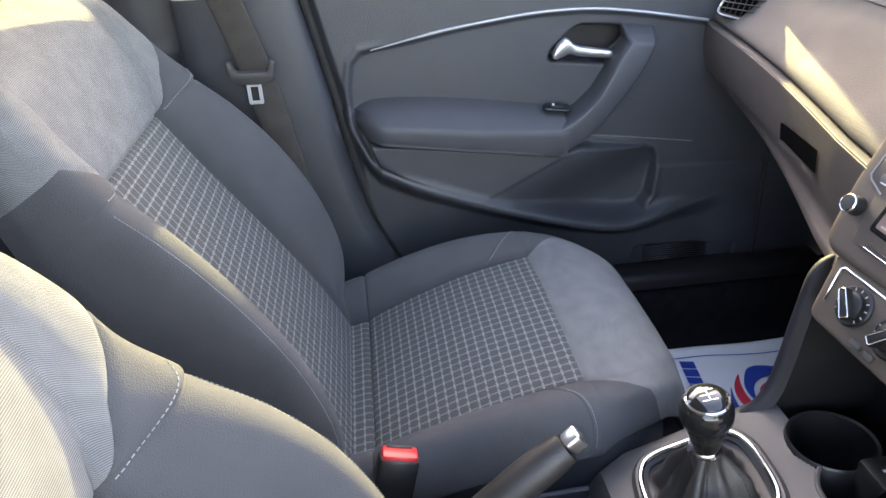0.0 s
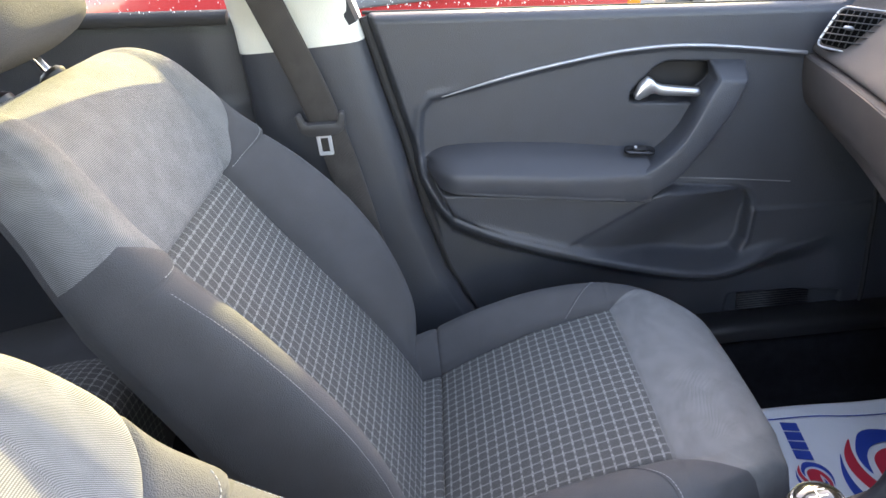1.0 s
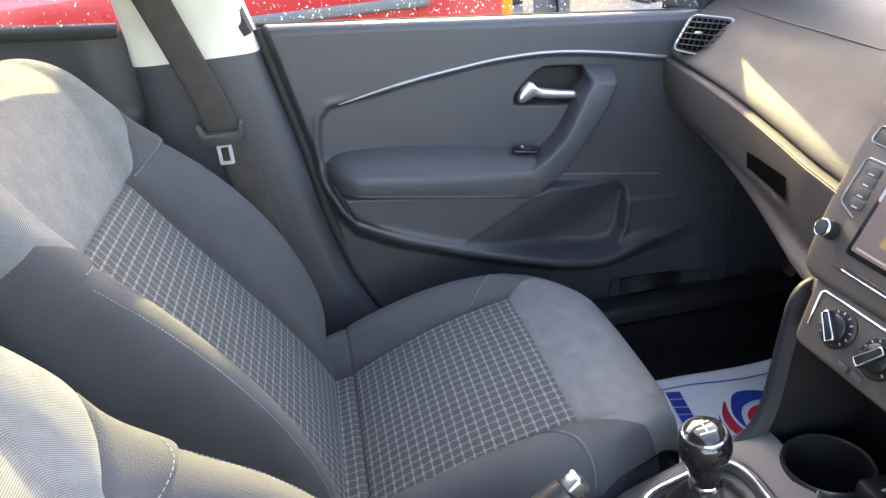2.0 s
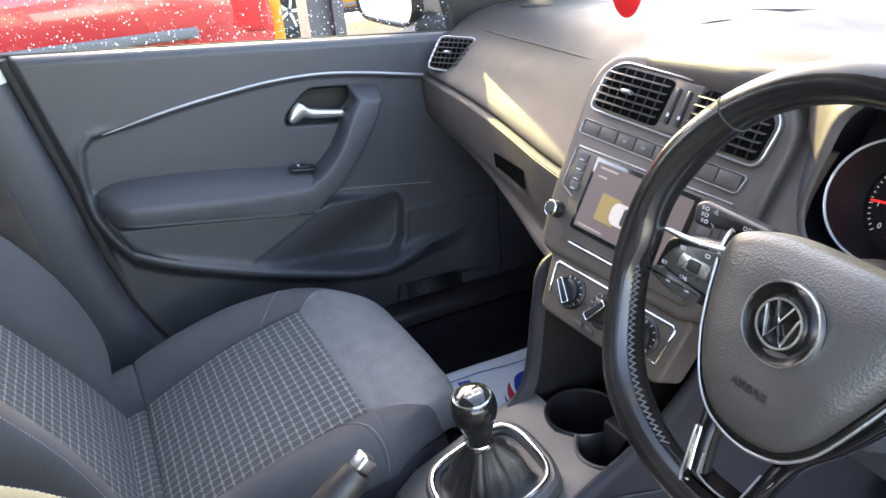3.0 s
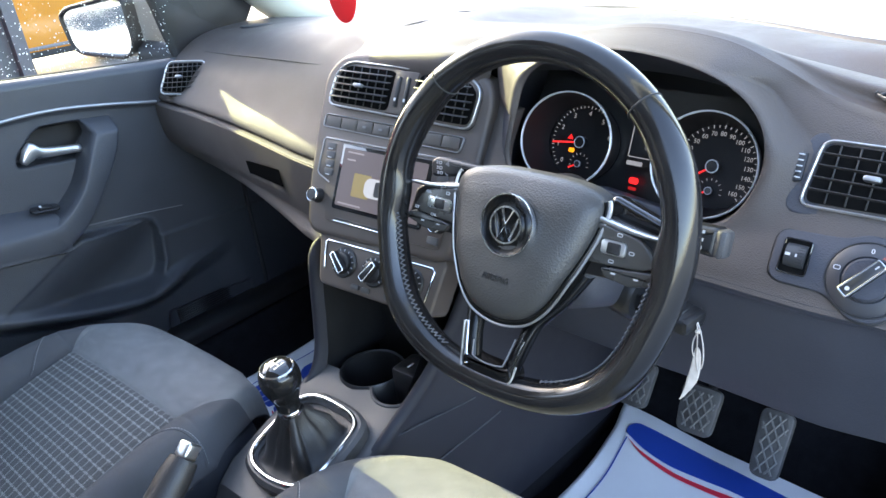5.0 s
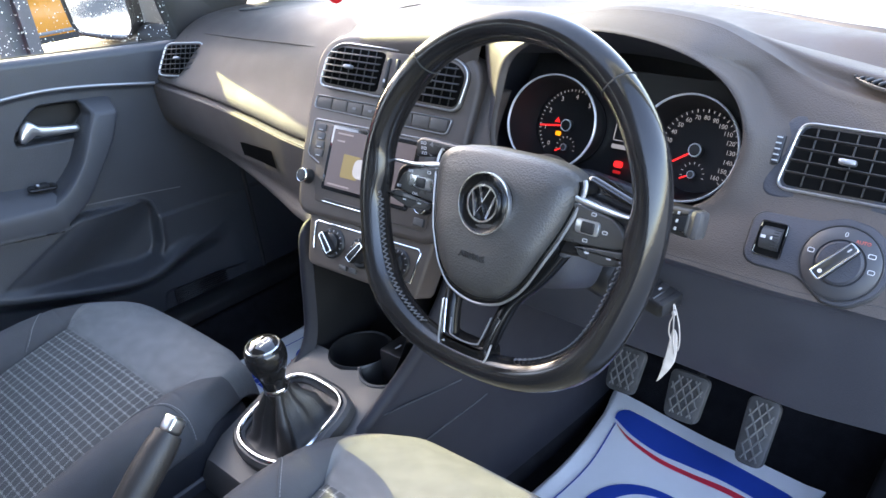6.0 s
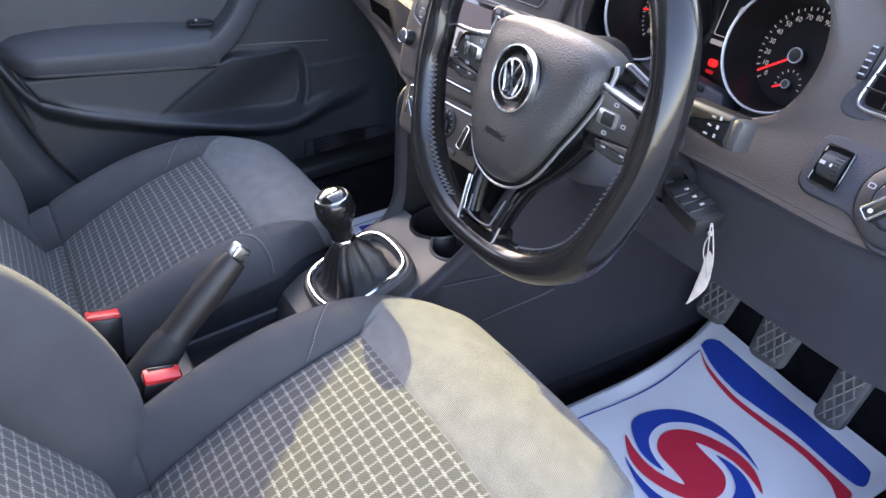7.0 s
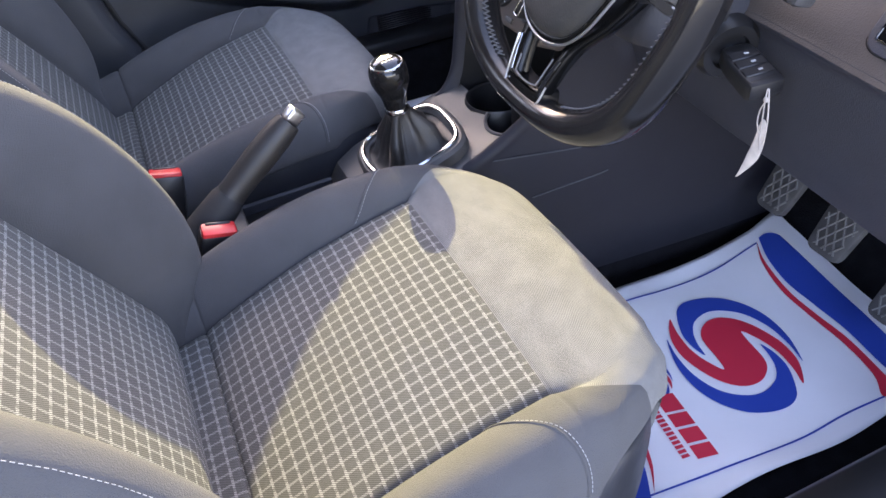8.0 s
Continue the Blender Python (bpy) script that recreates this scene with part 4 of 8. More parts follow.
    groove = [(xx, np.interp(xx, [0.06, 0.09, 0.40], [0.668, 0.648, 0.646]), np.interp(xx, [0.063, 0.091, 0.175, 0.269, 0.335, 0.40], [0.459, 0.452, 0.438, 0.423, 0.413, 0.403])) for xx in np.linspace(0.066, 0.40, 30)]
    part("armrest_seam", tube(groove, 0.0016, 6), STRIP_DARK, ob, "fine pale seam")
    # pull handle that rises from the armrest, flat-faced, cut off slanting at its top
    key = [(0.358, 0.456, 0.372, 0.406, 0.634), (0.393, 0.456, 0.405, 0.406, 0.634), (0.429, 0.472, 0.459, 0.437, 0.637), (0.466, 0.503, 0.490, 0.468, 0.641), (0.487, 0.533, 0.524, 0.507, 0.645), (0.506, 0.566, 0.553, 0.545, 0.650), (0.525, 0.592, 0.573, 0.585, 0.656)]
    path = [tuple(q) for q in curve_points(key, 44)]
    path += [(0.5255, 0.597, 0.5745, 0.590, 0.660), (0.524, 0.610, 0.576, 0.603, 0.680), (0.522, 0.620, 0.577, 0.613, 0.698)]
    rows = []
    for a0, b0, a1, b1, yf in path:
        ring = []
        for c, e in ((-0.06, 0.0), (-0.05, 0.55), (-0.02, 0.82), (0.05, 0.96), (0.14, 1.0), (0.5, 1.015), (0.86, 1.0), (0.95, 0.95), (1.02, 0.80), (1.06, 0.5), (1.08, 0.0)):
            ring.append((a0 + (a1 - a0) * c, 0.704 - (0.704 - yf) * e, b0 + (b1 - b0) * c))
        rows.append(curve_points(ring, 40))
    grid("pull_handle", rows, TRIM, ob, "dark grey moulded pull handle", flip=False)
    # seams of the lower panel; the pale tube paints the highlight along the first
    part("panel_seam", tube([(0.470, 0.6935, 0.420), (0.560, 0.6935, 0.407), (0.672, 0.6935, 0.389)], 0.0013, 6), STRIP_DARK, ob, "fine pale seam")
    part("front_seal", tube(curve_points([(0.806, 0.690, 0.105), (0.826, 0.690, 0.135), (0.826, 0.690, 0.26), (0.826, 0.690, 0.45)], 16), 0.005, 8), RUBBER, ob)
    # bright strip
    pts = [(a, 0.6865, b) for a, b in strip]
    part("trim_strip", tube(pts, [0.0010 + 0.0022 * min(1, k / 6) for k in range(len(pts))], 8), STRIP_SILVER, ob, "silver trim strip")
    # release lever in its dish
    lever = curve_points([(0.398, 0.574), (0.410, 0.583), (0.424, 0.588), (0.440, 0.580), (0.470, 0.574), (0.504, 0.569)], 26)
    rows = []
    for k, (a, b) in enumerate(lever):
        h = np.interp(k, [0, 3, 8, 13, 25], [0.005, 0.014, 0.017, 0.010, 0.0075])
        rows.append([(a, 0.690 + 0.009 * math.sin(t), b + h * math.copysign(abs(math.cos(t)) ** 0.8, math.cos(t))) for t in np.linspace(0, 2 * math.pi, 18, endpoint=False)])
    grid("release_lever", np.array(rows).transpose(1, 0, 2), LEVER, ob, "satin silver release lever", wrap=True, caps=True)
    rim = frame_ring([(a, b) for a, b in recess], -0.005, 0.004, 0.001)
    part("lever_surround", rim, GLOSS, ob, m=Matrix(((1, 0, 0, 0), (0, 0, -1, 0.701), (0, 1, 0, 0), (0, 0, 0, 1))))
    # window switch on the armrest
    sw = part("window_switch", slab(rrect(0.052, 0.020, 0.009), 0.004, 0.0015), GLOSS, ob, "black window switch", m=plane_frame((0.402, 0.672, 0.4835), (1, 0, -0.14), (0, 1, 0.42)))
    part("switch_key", slab(rrect(0.022, 0.012, 0.004), 0.004, 0.0015, 0.004), BLACK, sw, m=plane_frame((0.402, 0.672, 0.4835), (1, 0, -0.14), (0, 1, 0.42)))
    part("switch_mark", slab(rrect(0.004, 0.006, 0.001), 0.0006, 0, 0.0082), PALE, sw, m=plane_frame((0.394, 0.672, 0.4850), (1, 0, -0.14), (0, 1, 0.42)))
    for k in range(9):
        part("speaker_slot", rbox(0.17, 0.006, 0.0035, 0.001, 1, (0.685, 0.707, 0.118 + 0.0052 * k)), BLACK, ob)
    part("window_ledge", tube([(xx, 0.7155, sill_line(xx) - 0.0005) for xx in np.linspace(-0.03, 0.80, 11)], 0.003, 8), RUBBER, ob)
    part("shut_seal", tube([(door_rear_edge(zz) - 0.003, 0.712, zz) for zz in np.linspace(0.11, 0.745, 26)], 0.008, 8), RUBBER, ob)
    return ob


build_door()


# ---- dashboard ----
dash = thing("dashboard", "dark grey grained dashboard with radio, vents and dials", "dashboard")


def mix_rows(a, b, f):
    return [tuple(p + (q - p) * f for p, q in zip(u, v)) for u, v in zip(a, b)]


FAR = [(1.18, 0.685), (1.0, 0.722), (0.88, 0.727), (0.80, 0.716), (0.738, 0.682), (0.700, 0.643), (0.679, 0.619), (0.690, 0.608)]
NEAR = [(1.18, 0.692), (1.0, 0.732), (0.86, 0.7455), (0.765, 0.744), (0.680, 0.698), (0.632, 0.645), (0.598, 0.604), (0.610, 0.592)]
G_FAR = [(0.71, 0.610), (0.675, 0.6105), (0.670, 0.6085), (0.6685, 0.603), (0.670, 0.560), (0.684, 0.520), (0.74, 0.49), (1.0, 0.47)]
G_NEAR = [(0.63, 0.594), (0.591, 0.5955), (0.586, 0.5935), (0.5845, 0.588), (0.587, 0.545), (0.594, 0.498), (0.615, 0.462), (1.0, 0.44)]


def build_passenger_dash():
    ys = np.linspace(0.70, 0.075, 64)
    up, lo = [], []
    for y in ys:
        f = (0.66 - y) / 0.51
        f = f - 0.10 * math.sin(math.pi * min(1, max(0, f)))
        rowu = [(x, y, z) for x, z in mix_rows(FAR, NEAR, min(f, 1.0))[:4] + mix_rows(FAR, NEAR, f)[4:]]
        up.append(curve_points(rowu, 70))
        lo.append(curve_points([(x, y, z) for x, z in mix_rows(G_FAR, G_NEAR, f)], 40))
    grid("passenger_fascia", up, DASH, dash, flip=True)
    box = grid("glovebox", lo, DASH, dash, "dark grey glovebox lid", flip=True)
    # handle recess of the glovebox lid, its shade painted as a black patch, and the catch along its lower edge
    def patch(name, y0, y1, top, low, mat, lift, label=""):
        rows = []
        for y in np.linspace(y0, y1, 14):
            i = int(np.argmin(abs(ys - y)))
            k = (y0 - y) / (y0 - y1)
            za, zb = top[0] + (top[1] - top[0]) * k, low[0] + (low[1] - low[0]) * k
            line = lo[i][5:][::-1]
            rows.append([(np.interp(h, line[:, 2], line[:, 0]) - lift, y, h) for h in np.linspace(zb, za, 8)])
        grid(name, rows, mat, box, label)
    patch("lid_recess", 0.318, 0.190, (0.556, 0.566), (0.532, 0.536), HOLE, 0.003, "black patch painted for the shade of the recess")
    patch("lid_catch", 0.312, 0.178, (0.537, 0.542), (0.530, 0.534), DASH, 0.009)
    part("fascia_seam", tube(curve_points([(0.7575, 0.600, 0.699), (0.736, 0.443, 0.7005), (0.720, 0.329, 0.7025), (0.703, 0.224, 0.7045), (0.694, 0.16, 0.705)], 20), 0.0011, 6), BLACK, dash, "fine seam")


FASCIA = [(-0.188, 0.556), (-0.186, 0.66), (-0.19, 0.742), (-0.24, 0.756), (-0.36, 0.770), (-0.45, 0.761), (-0.51, 0.738), (-0.56, 0.714), (-0.62, 0.700), (-0.70, 0.690), (-0.705, 0.62), (-0.70, 0.556), (-0.60, 0.551), (-0.45, 0.556), (-0.30, 0.556)]


def crest_x(y):
    """How far forward the upper edge of the driver's fascia lies."""
    return np.interp(-y, [-0.075, 0.0, 0.12, 0.19, 0.24, 0.48, 0.56, 0.64, 0.70], [0.668, 0.660, 0.660, 0.676, 0.680, 0.680, 0.672, 0.662, 0.660])


def build_dash_top():
    """Centre and driver's side of the pad, from the windscreen to the hood."""
    ys = np.linspace(0.075, -0.70, 70)
    rows = []
    crest = closed_curve(FASCIA, 420)
    crest = crest[crest[:, 1] > 0.687]
    crest = crest[np.argsort(crest[:, 0])]
    for y in ys:
        edge_x = crest_x(y)
        edge_z = np.interp(-y, [-0.075, 0.0, 0.10, 0.19], [0.729, 0.738, 0.742, 0.743]) if y > -0.192 else np.interp(y, crest[:, 0], crest[:, 1])
        # behind its crest the pad drops to a shelf at the foot of the screen
        cx = np.interp(-y, [-0.075, 0.0, 0.19, 0.33, 0.46, 0.52, 0.576, 0.65, 0.70], [0.83, 0.83, 0.82, 0.80, 0.768, 0.748, 0.732, 0.712, 0.700])
        cz = np.interp(-y, [-0.075, 0.0, 0.19, 0.33, 0.46, 0.52, 0.576, 0.65, 0.70], [0.746, 0.747, 0.746, 0.741, 0.735, 0.727, 0.719, 0.708, 0.702])
        f = float(smooth(0.07, -0.08, y))
        foot = screen_foot(y)
        tail = [(foot + 0.04, 0.700), (foot - 0.02, 0.717 + 0.006 * (1 - f)), (0.5 * (foot + cx) + 0.01, 0.721 * f + 0.7385 * (1 - f)), (cx + 0.034, cz - 0.017 * f), (cx + 0.014, cz - 0.005 * f)]
        ctl = tail + [(cx, cz), (0.6 * edge_x + 0.4 * cx, 0.42 * edge_z + 0.58 * cz + 0.008), (edge_x + 0.018, edge_z + 0.0015), (edge_x, edge_z)]
        line = list(curve_points([(x, y, z) for x, z in ctl], 80))
        # a rounded brow that turns down over the centre vents
        f = float(smooth(-0.188, -0.165, y))
        for dx, dz in ((-0.006, -0.001), (-0.0105, -0.005), (-0.0125, -0.012), (-0.012, -0.024), (0.0, -0.050)):
            line.append((edge_x + dx * f, y, edge_z + dz * f - 0.002 * (1 - f)))
        rows.append(line)
    rows = [[(x, y, z - 0.07) for x, y, z in rows[0]]] + rows
    grid("dash_pad", rows, DASH, dash, flip=True)
    # the low ledge along the foot of the screen and the speaker grilles
    part("screen_ledge", tube([(screen_foot(y) - 0.004, y, 0.7145) for y in np.linspace(-0.66, 0.66, 44)], 0.005, 8, squash=0.6), BLACK, dash, "black seal at the foot of the screen")
    for y, x, z, way in ((0.56, 0.86, 0.7275, (0.2, -1, 0)), (-0.612, 0.690, 0.7115, (-0.75, -1, -0.12))):
        mg = plane_frame((x, y, z), way, (1, way[0], 0.02))
        ring = [(0.040 * math.cos(a), 0.017 * math.sin(a)) for a in np.linspace(0, 2 * math.pi, 32, endpoint=False)]
        g = part("speaker_grille", frame_ring(ring, 0.0016, 0.003, 0.0008), SWITCH_RING, dash, "oval grey-rimmed grille", m=mg)
        # flat black disc paints the shade behind the slats
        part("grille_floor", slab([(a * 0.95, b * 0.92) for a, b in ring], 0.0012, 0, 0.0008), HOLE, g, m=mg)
        for k in range(-5, 6):
            h = 0.0145 * math.sqrt(max(0.05, 1 - (k * 0.0066 / 0.038) ** 2))
            part("slat", rbox(0.0022, 2 * h, 0.003, 0.0006, 1, (0.0066 * k, 0, 0.0028)), SLAT, g, m=mg @ Matrix.Rotation(radians(12), 4, "Z"))


# the face of the centre panel; its x runs to the driver and its y up
c4, s4 = math.cos(radians(4.5)), math.sin(radians(4.5))
r0 = Vector((0.138, -1, 0)).normalized()
u0 = Vector((0.5, 0, 1))
u0 = (u0 - r0 * u0.dot(r0)).normalized()
STACK = plane_frame((0.604, 0, 0.637), c4 * r0 - s4 * u0, s4 * r0 + c4 * u0)


def vent(outline, parent, m, rows, cols, tab=True, tilt=24, deep=0.0055, vanes=None):
    """An air vent: a flat black plate that paints the shade of its box, slats across it, vanes behind and a thumb tab.
    """
    xs, ys = [p[0] for p in outline], [p[1] for p in outline]
    cx, cy = (min(xs) + max(xs)) / 2, (min(ys) + max(ys)) / 2
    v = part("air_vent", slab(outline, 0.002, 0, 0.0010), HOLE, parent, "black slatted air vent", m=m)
    poly = np.array(outline)

    def span(axis, value):
        hits = []
        for a, b in zip(poly, np.roll(poly, -1, 0)):
            if (a[axis] > value) != (b[axis] > value):
                f = (value - a[axis]) / (b[axis] - a[axis])
                hits.append(a[1 - axis] + f * (b[1 - axis] - a[1 - axis]))
        return min(hits), max(hits)

    for k in range(1, cols):
        x = min(xs) + (max(xs) - min(xs)) * k / cols
        lo, hi = span(0, x)
        part("vane", rbox(0.0014, hi - lo - 0.001, 0.003, 0.0005, 1, (x, (lo + hi) / 2, 0.0032)), vanes or BLACK, v, m=m)
    for k in range(1, rows + 1):
        y = min(ys) + (max(ys) - min(ys)) * k / (rows + 1)
        lo, hi = span(1, y)
        bm = rbox(hi - lo, 0.0012, deep, 0.0005, 1)
        bm.transform(Matrix.Translation(((lo + hi) / 2, y, 0.0095)) @ Matrix.Rotation(radians(tilt), 4, "X"))
        part("slat", bm, SLAT, v, m=m)
    if tab:
        part("thumb_tab", rbox(0.014, 0.005, 0.009, 0.002, 2, (cx, cy, 0.0135)), STRIP_SILVER, v, "silver-tipped thumb tab", m=m)
    return v


def build_stack():
    st = part("centre_panel", slab(rounded_poly([(-0.088, 0.080), (-0.060, 0.108), (0.010, 0.116), (0.10, 0.116), (0.165, 0.108), (0.192, 0.080), (0.186, -0.06), (0.172, -0.138), (-0.068, -0.145), (-0.082, -0.07)], 0.025, 6), 0.050, 0.008, -0.052, 3), PANEL, dash, "satin grey centre panel", m=STACK)
    part("panel_lower", slab(rounded_poly([(-0.050, -0.135), (0.170, -0.132), (0.160, -0.212), (-0.034, -0.212)], 0.012, 5), 0.040, 0.005, -0.050, 3), PANEL, dash, "satin grey heater panel", m=STACK)
    surround = rounded_poly([(-0.068, 0.034), (-0.062, 0.082), (-0.040, 0.098), (0.155, 0.096), (0.176, 0.080), (0.170, 0.030)], 0.014, 5)
    part("vent_bezel", slab(surround, 0.006, 0.002, -0.003), PANEL, st, m=STACK)
    part("vent_rim", frame_ring(surround, 0.0026, 0.0070, 0.0010, -0.001), RIM_SILVER, st, "chrome rim", m=STACK)
    mv = STACK @ Matrix.Translation((0, 0, 0.0025))
    vent(rounded_poly([(-0.060, 0.040), (-0.053, 0.080), (-0.040, 0.0905), (0.041, 0.0905), (0.037, 0.038)], 0.008), dash, mv, 5, 7)
    vent(rounded_poly([(0.075, 0.037), (0.082, 0.0905), (0.154, 0.0885), (0.169, 0.076), (0.165, 0.036)], 0.008), dash, mv, 5, 7)
    part("vent_middle", slab(rounded_poly([(0.039, 0.036), (0.043, 0.092), (0.080, 0.092), (0.072, 0.036)], 0.003), 0.006, 0.001, 0.001), PANEL, st, m=STACK)
    for x in (0.051, 0.066):
        part("vent_roller", rbox(0.006, 0.040, 0.006, 0.002, 2, (x, 0.064, 0.007)), BLACK, st, m=STACK)
        part("roller_mark", rbox(0.003, 0.004, 0.001, 0.0003, 1, (x, 0.054, 0.0105)), PALE, st, m=STACK)
    strip = rounded_poly([(-0.072, 0.004), (-0.070, 0.023), (0.163, 0.022), (0.158, 0.001)], 0.006, 4)
    part("button_rim", frame_ring(strip, 0.0014, 0.003, 0.0006, -0.002), STRIP_SILVER, st, "thin bright rim", m=STACK)
    for k in range(8):
        a = -0.067 + k * 0.0281
        b = part("button", slab(rrect(0.0268, 0.0148, 0.002, 3, a + 0.0137, 0.0124), 0.0028, 0.0008, -0.002), BUTTON, st, "dark grey push button", m=STACK)
        if k == 4:
            part("hazard_mark", slab([(a + 0.009, 0.0085), (a + 0.019, 0.0085), (a + 0.014, 0.0175)], 0.0006, 0, 0.0012), RED, b, "red triangle", m=STACK)
        elif k in (2, 3):
            part("button_mark", slab(rrect(0.006, 0.003, 0.001, 2, a + 0.0137, 0.0124), 0.0006, 0, 0.0012), STRIP_DARK, b, m=STACK)
    # radio with its screen
    radio = part("radio", slab(rounded_poly([(-0.064, -0.012), (0.160, -0.010), (0.158, -0.122), (-0.036, -0.122), (-0.046, -0.072), (-0.064, -0.062)], 0.006), 0.003, 0.001, -0.0025), PANEL, dash, "satin grey touch-screen radio", m=STACK)
    for line in ([(-0.040, -0.070), (-0.0605, -0.062), (-0.064, -0.058), (-0.0635, -0.014), (-0.060, -0.0105), (0.160, -0.0085)],):
        part("radio_rim", tube([STACK @ Vector((a, b, 0.001)) for a, b in line], 0.0010, 6), STRIP_SILVER, radio, "thin bright rim")
    part("screen_frame", slab(rrect(0.152, 0.090, 0.004, 4, 0.0495, -0.0585), 0.0024, 0.0006, 0.0), GLOSS, radio, "gloss black screen frame", m=STACK)
    part("screen", slab(rrect(0.141, 0.079, 0.002, 3, 0.0495, -0.0585), 0.0008, 0, 0.0022), SCREEN, radio, "lit grey-brown display", m=STACK)
    sm = STACK @ Matrix.Translation((0, 0, 0.0032))
    part("screen_car_shadow", slab(rounded_poly([(0.004, -0.050), (0.034, -0.050), (0.034, -0.082), (0.004, -0.082)], 0.002), 0.0003, 0), SCREEN_OCHRE, radio, "ochre field on the display", m=sm)
    part("screen_car", slab(rrect(0.062, 0.026, 0.010, 5, 0.056, -0.066), 0.0003, 0, 0.0006), SCREEN_WHITE, radio, "white car drawing on the display", m=sm)
    part("screen_car_glass", slab(rrect(0.010, 0.020, 0.003, 4, 0.048, -0.066), 0.0003, 0, 0.0012), BLACK, radio, m=sm)
    part("screen_car_glass", slab(rrect(0.008, 0.020, 0.003, 4, 0.072, -0.066), 0.0003, 0, 0.0012), BLACK, radio, m=sm)
    for w, x, y in ((0.028, 0.0, -0.024), (0.014, -0.006, -0.034), (0.04, 0.004, -0.094)):
        part("screen_text_bar", slab(rrect(w, 0.0022, 0.0008, 2, x, y), 0.0003, 0), SCREEN_TEXT, radio, m=sm)
    for k in range(4):
        part("radio_button", slab(rrect(0.016, 0.0095, 0.0012, 2, -0.0475 + 0.001 * k, -0.021 - 0.0118 * k), 0.0022, 0.0006, 0.0), CONSOLE, radio, m=STACK)
        part("button_mark", slab(rrect(0.007, 0.0014, 0.0004, 2, -0.0475 + 0.001 * k, -0.0245 - 0.0118 * k), 0.0005, 0, 0.0024), PALE, radio, m=STACK)
        part("radio_button", slab(rrect(0.016, 0.0095, 0.0012, 2, 0.1435, -0.021 - 0.0118 * k), 0.0022, 0.0006, 0.0), CONSOLE, radio, m=STACK)
    for x in (-0.056, 0.152):
        knob = part("radio_knob", lathe([(0.0105, 0.0), (0.0105, 0.003), (0.009, 0.006), (0.0088, 0.014), (0.0075, 0.016), (0.0, 0.0165)], 32), BLACK, radio, m=STACK @ Matrix.Translation((x, -0.0915, -0.001)))
        part("knob_ring", lathe([(0.0090, 0.010), (0.0098, 0.011), (0.0098, 0.0145), (0.0088, 0.0155), (0.0078, 0.0148)], 32, caps=False), CHROME, knob, "chrome ring", m=STACK @ Matrix.Translation((x, -0.0915, -0.001)))
    part("disc_slot", rbox(0.115, 0.003, 0.002, 0.0008, 1, (0.040, -0.1165, 0.001)), BLACK, radio, m=STACK)
    part("slot_rim", rbox(0.118, 0.0016, 0.003, 0.0006, 1, (0.040, -0.1195, 0.001)), CHROME, radio, m=STACK)
    part("card_slot", slab(rrect(0.016, 0.010, 0.001, 2, 0.148, -0.112), 0.004, 0.0008, 0), CONSOLE, radio, m=STACK)
    # heater controls
    mh = STACK @ Matrix.Translation((0, 0, -0.0095))
    br = [(-0.026, -0.188), (-0.032, -0.152), (-0.028, -0.149), (0.150, -0.147), (0.154, -0.151), (0.148, -0.192), (0.138, -0.192)]
    part("heater_rim", tube([mh @ Vector((a, b, 0.0005)) for a, b in br], 0.0014, 6), CHROME, dash, "bright rim round the heater controls")
    for k, (x, turn) in enumerate(((0.006, 45), (0.060, -35), (0.120, -10))):
        mk = mh @ Matrix.Translation((x, -0.1735, 0))
        d = part("heater_dial", lathe([(0.0215, -0.001), (0.0215, 0.001), (0.0195, 0.003), (0.0, 0.0032)], 36), BLACK, dash, "black rotary heater dial", m=mk)
        for j in range(11):
            t = radians(-130 + 26 * j)
            part("dial_tick", rbox(0.0012, 0.003, 0.0004, 0, 1, (0, 0.0172, 0.0034)), PALE, d, m=mk @ Matrix.Rotation(t, 4, "Z"))
        part("dial_body", lathe([(0.0145, 0.002), (0.014, 0.008), (0.012, 0.0095), (0.0, 0.010)], 28), BLACK, d, m=mk)
        bm = slab(rounded_poly([(-0.0062, -0.0165), (0.0062, -0.0165), (0.0048, 0.0165), (-0.0048, 0.0165)], 0.003), 0.010, 0.0018, 0.007)
        part("dial_grip", bm, BLACK, d, m=mk @ Matrix.Rotation(radians(turn), 4, "Z"))
        part("grip_edge", frame_ring(rounded_poly([(-0.0056, -0.0158), (0.0056, -0.0158), (0.0043, 0.0158), (-0.0043, 0.0158)], 0.003), 0.0016, 0.0012, 0.0004, 0.0166), CHROME, d, "bright edge", m=mk @ Matrix.Rotation(radians(turn), 4, "Z"))
    for x in (0.034, 0.052, 0.092):
        part("heater_button", slab(rrect(0.014, 0.007, 0.0015, 3, x, -0.2015), 0.003, 0.0008, 0), CONSOLE, dash, m=mh)


SCREEN_OCHRE = glow("display_ochre", (0.40, 0.30, 0.10), 0.035)
SCREEN_WHITE = glow("display_white", (0.62, 0.62, 0.62), 0.05)
SCREEN_TEXT = glow("display_text", (0.6, 0.5, 0.48), 0.03)
build_passenger_dash()
build_dash_top()
build_stack()
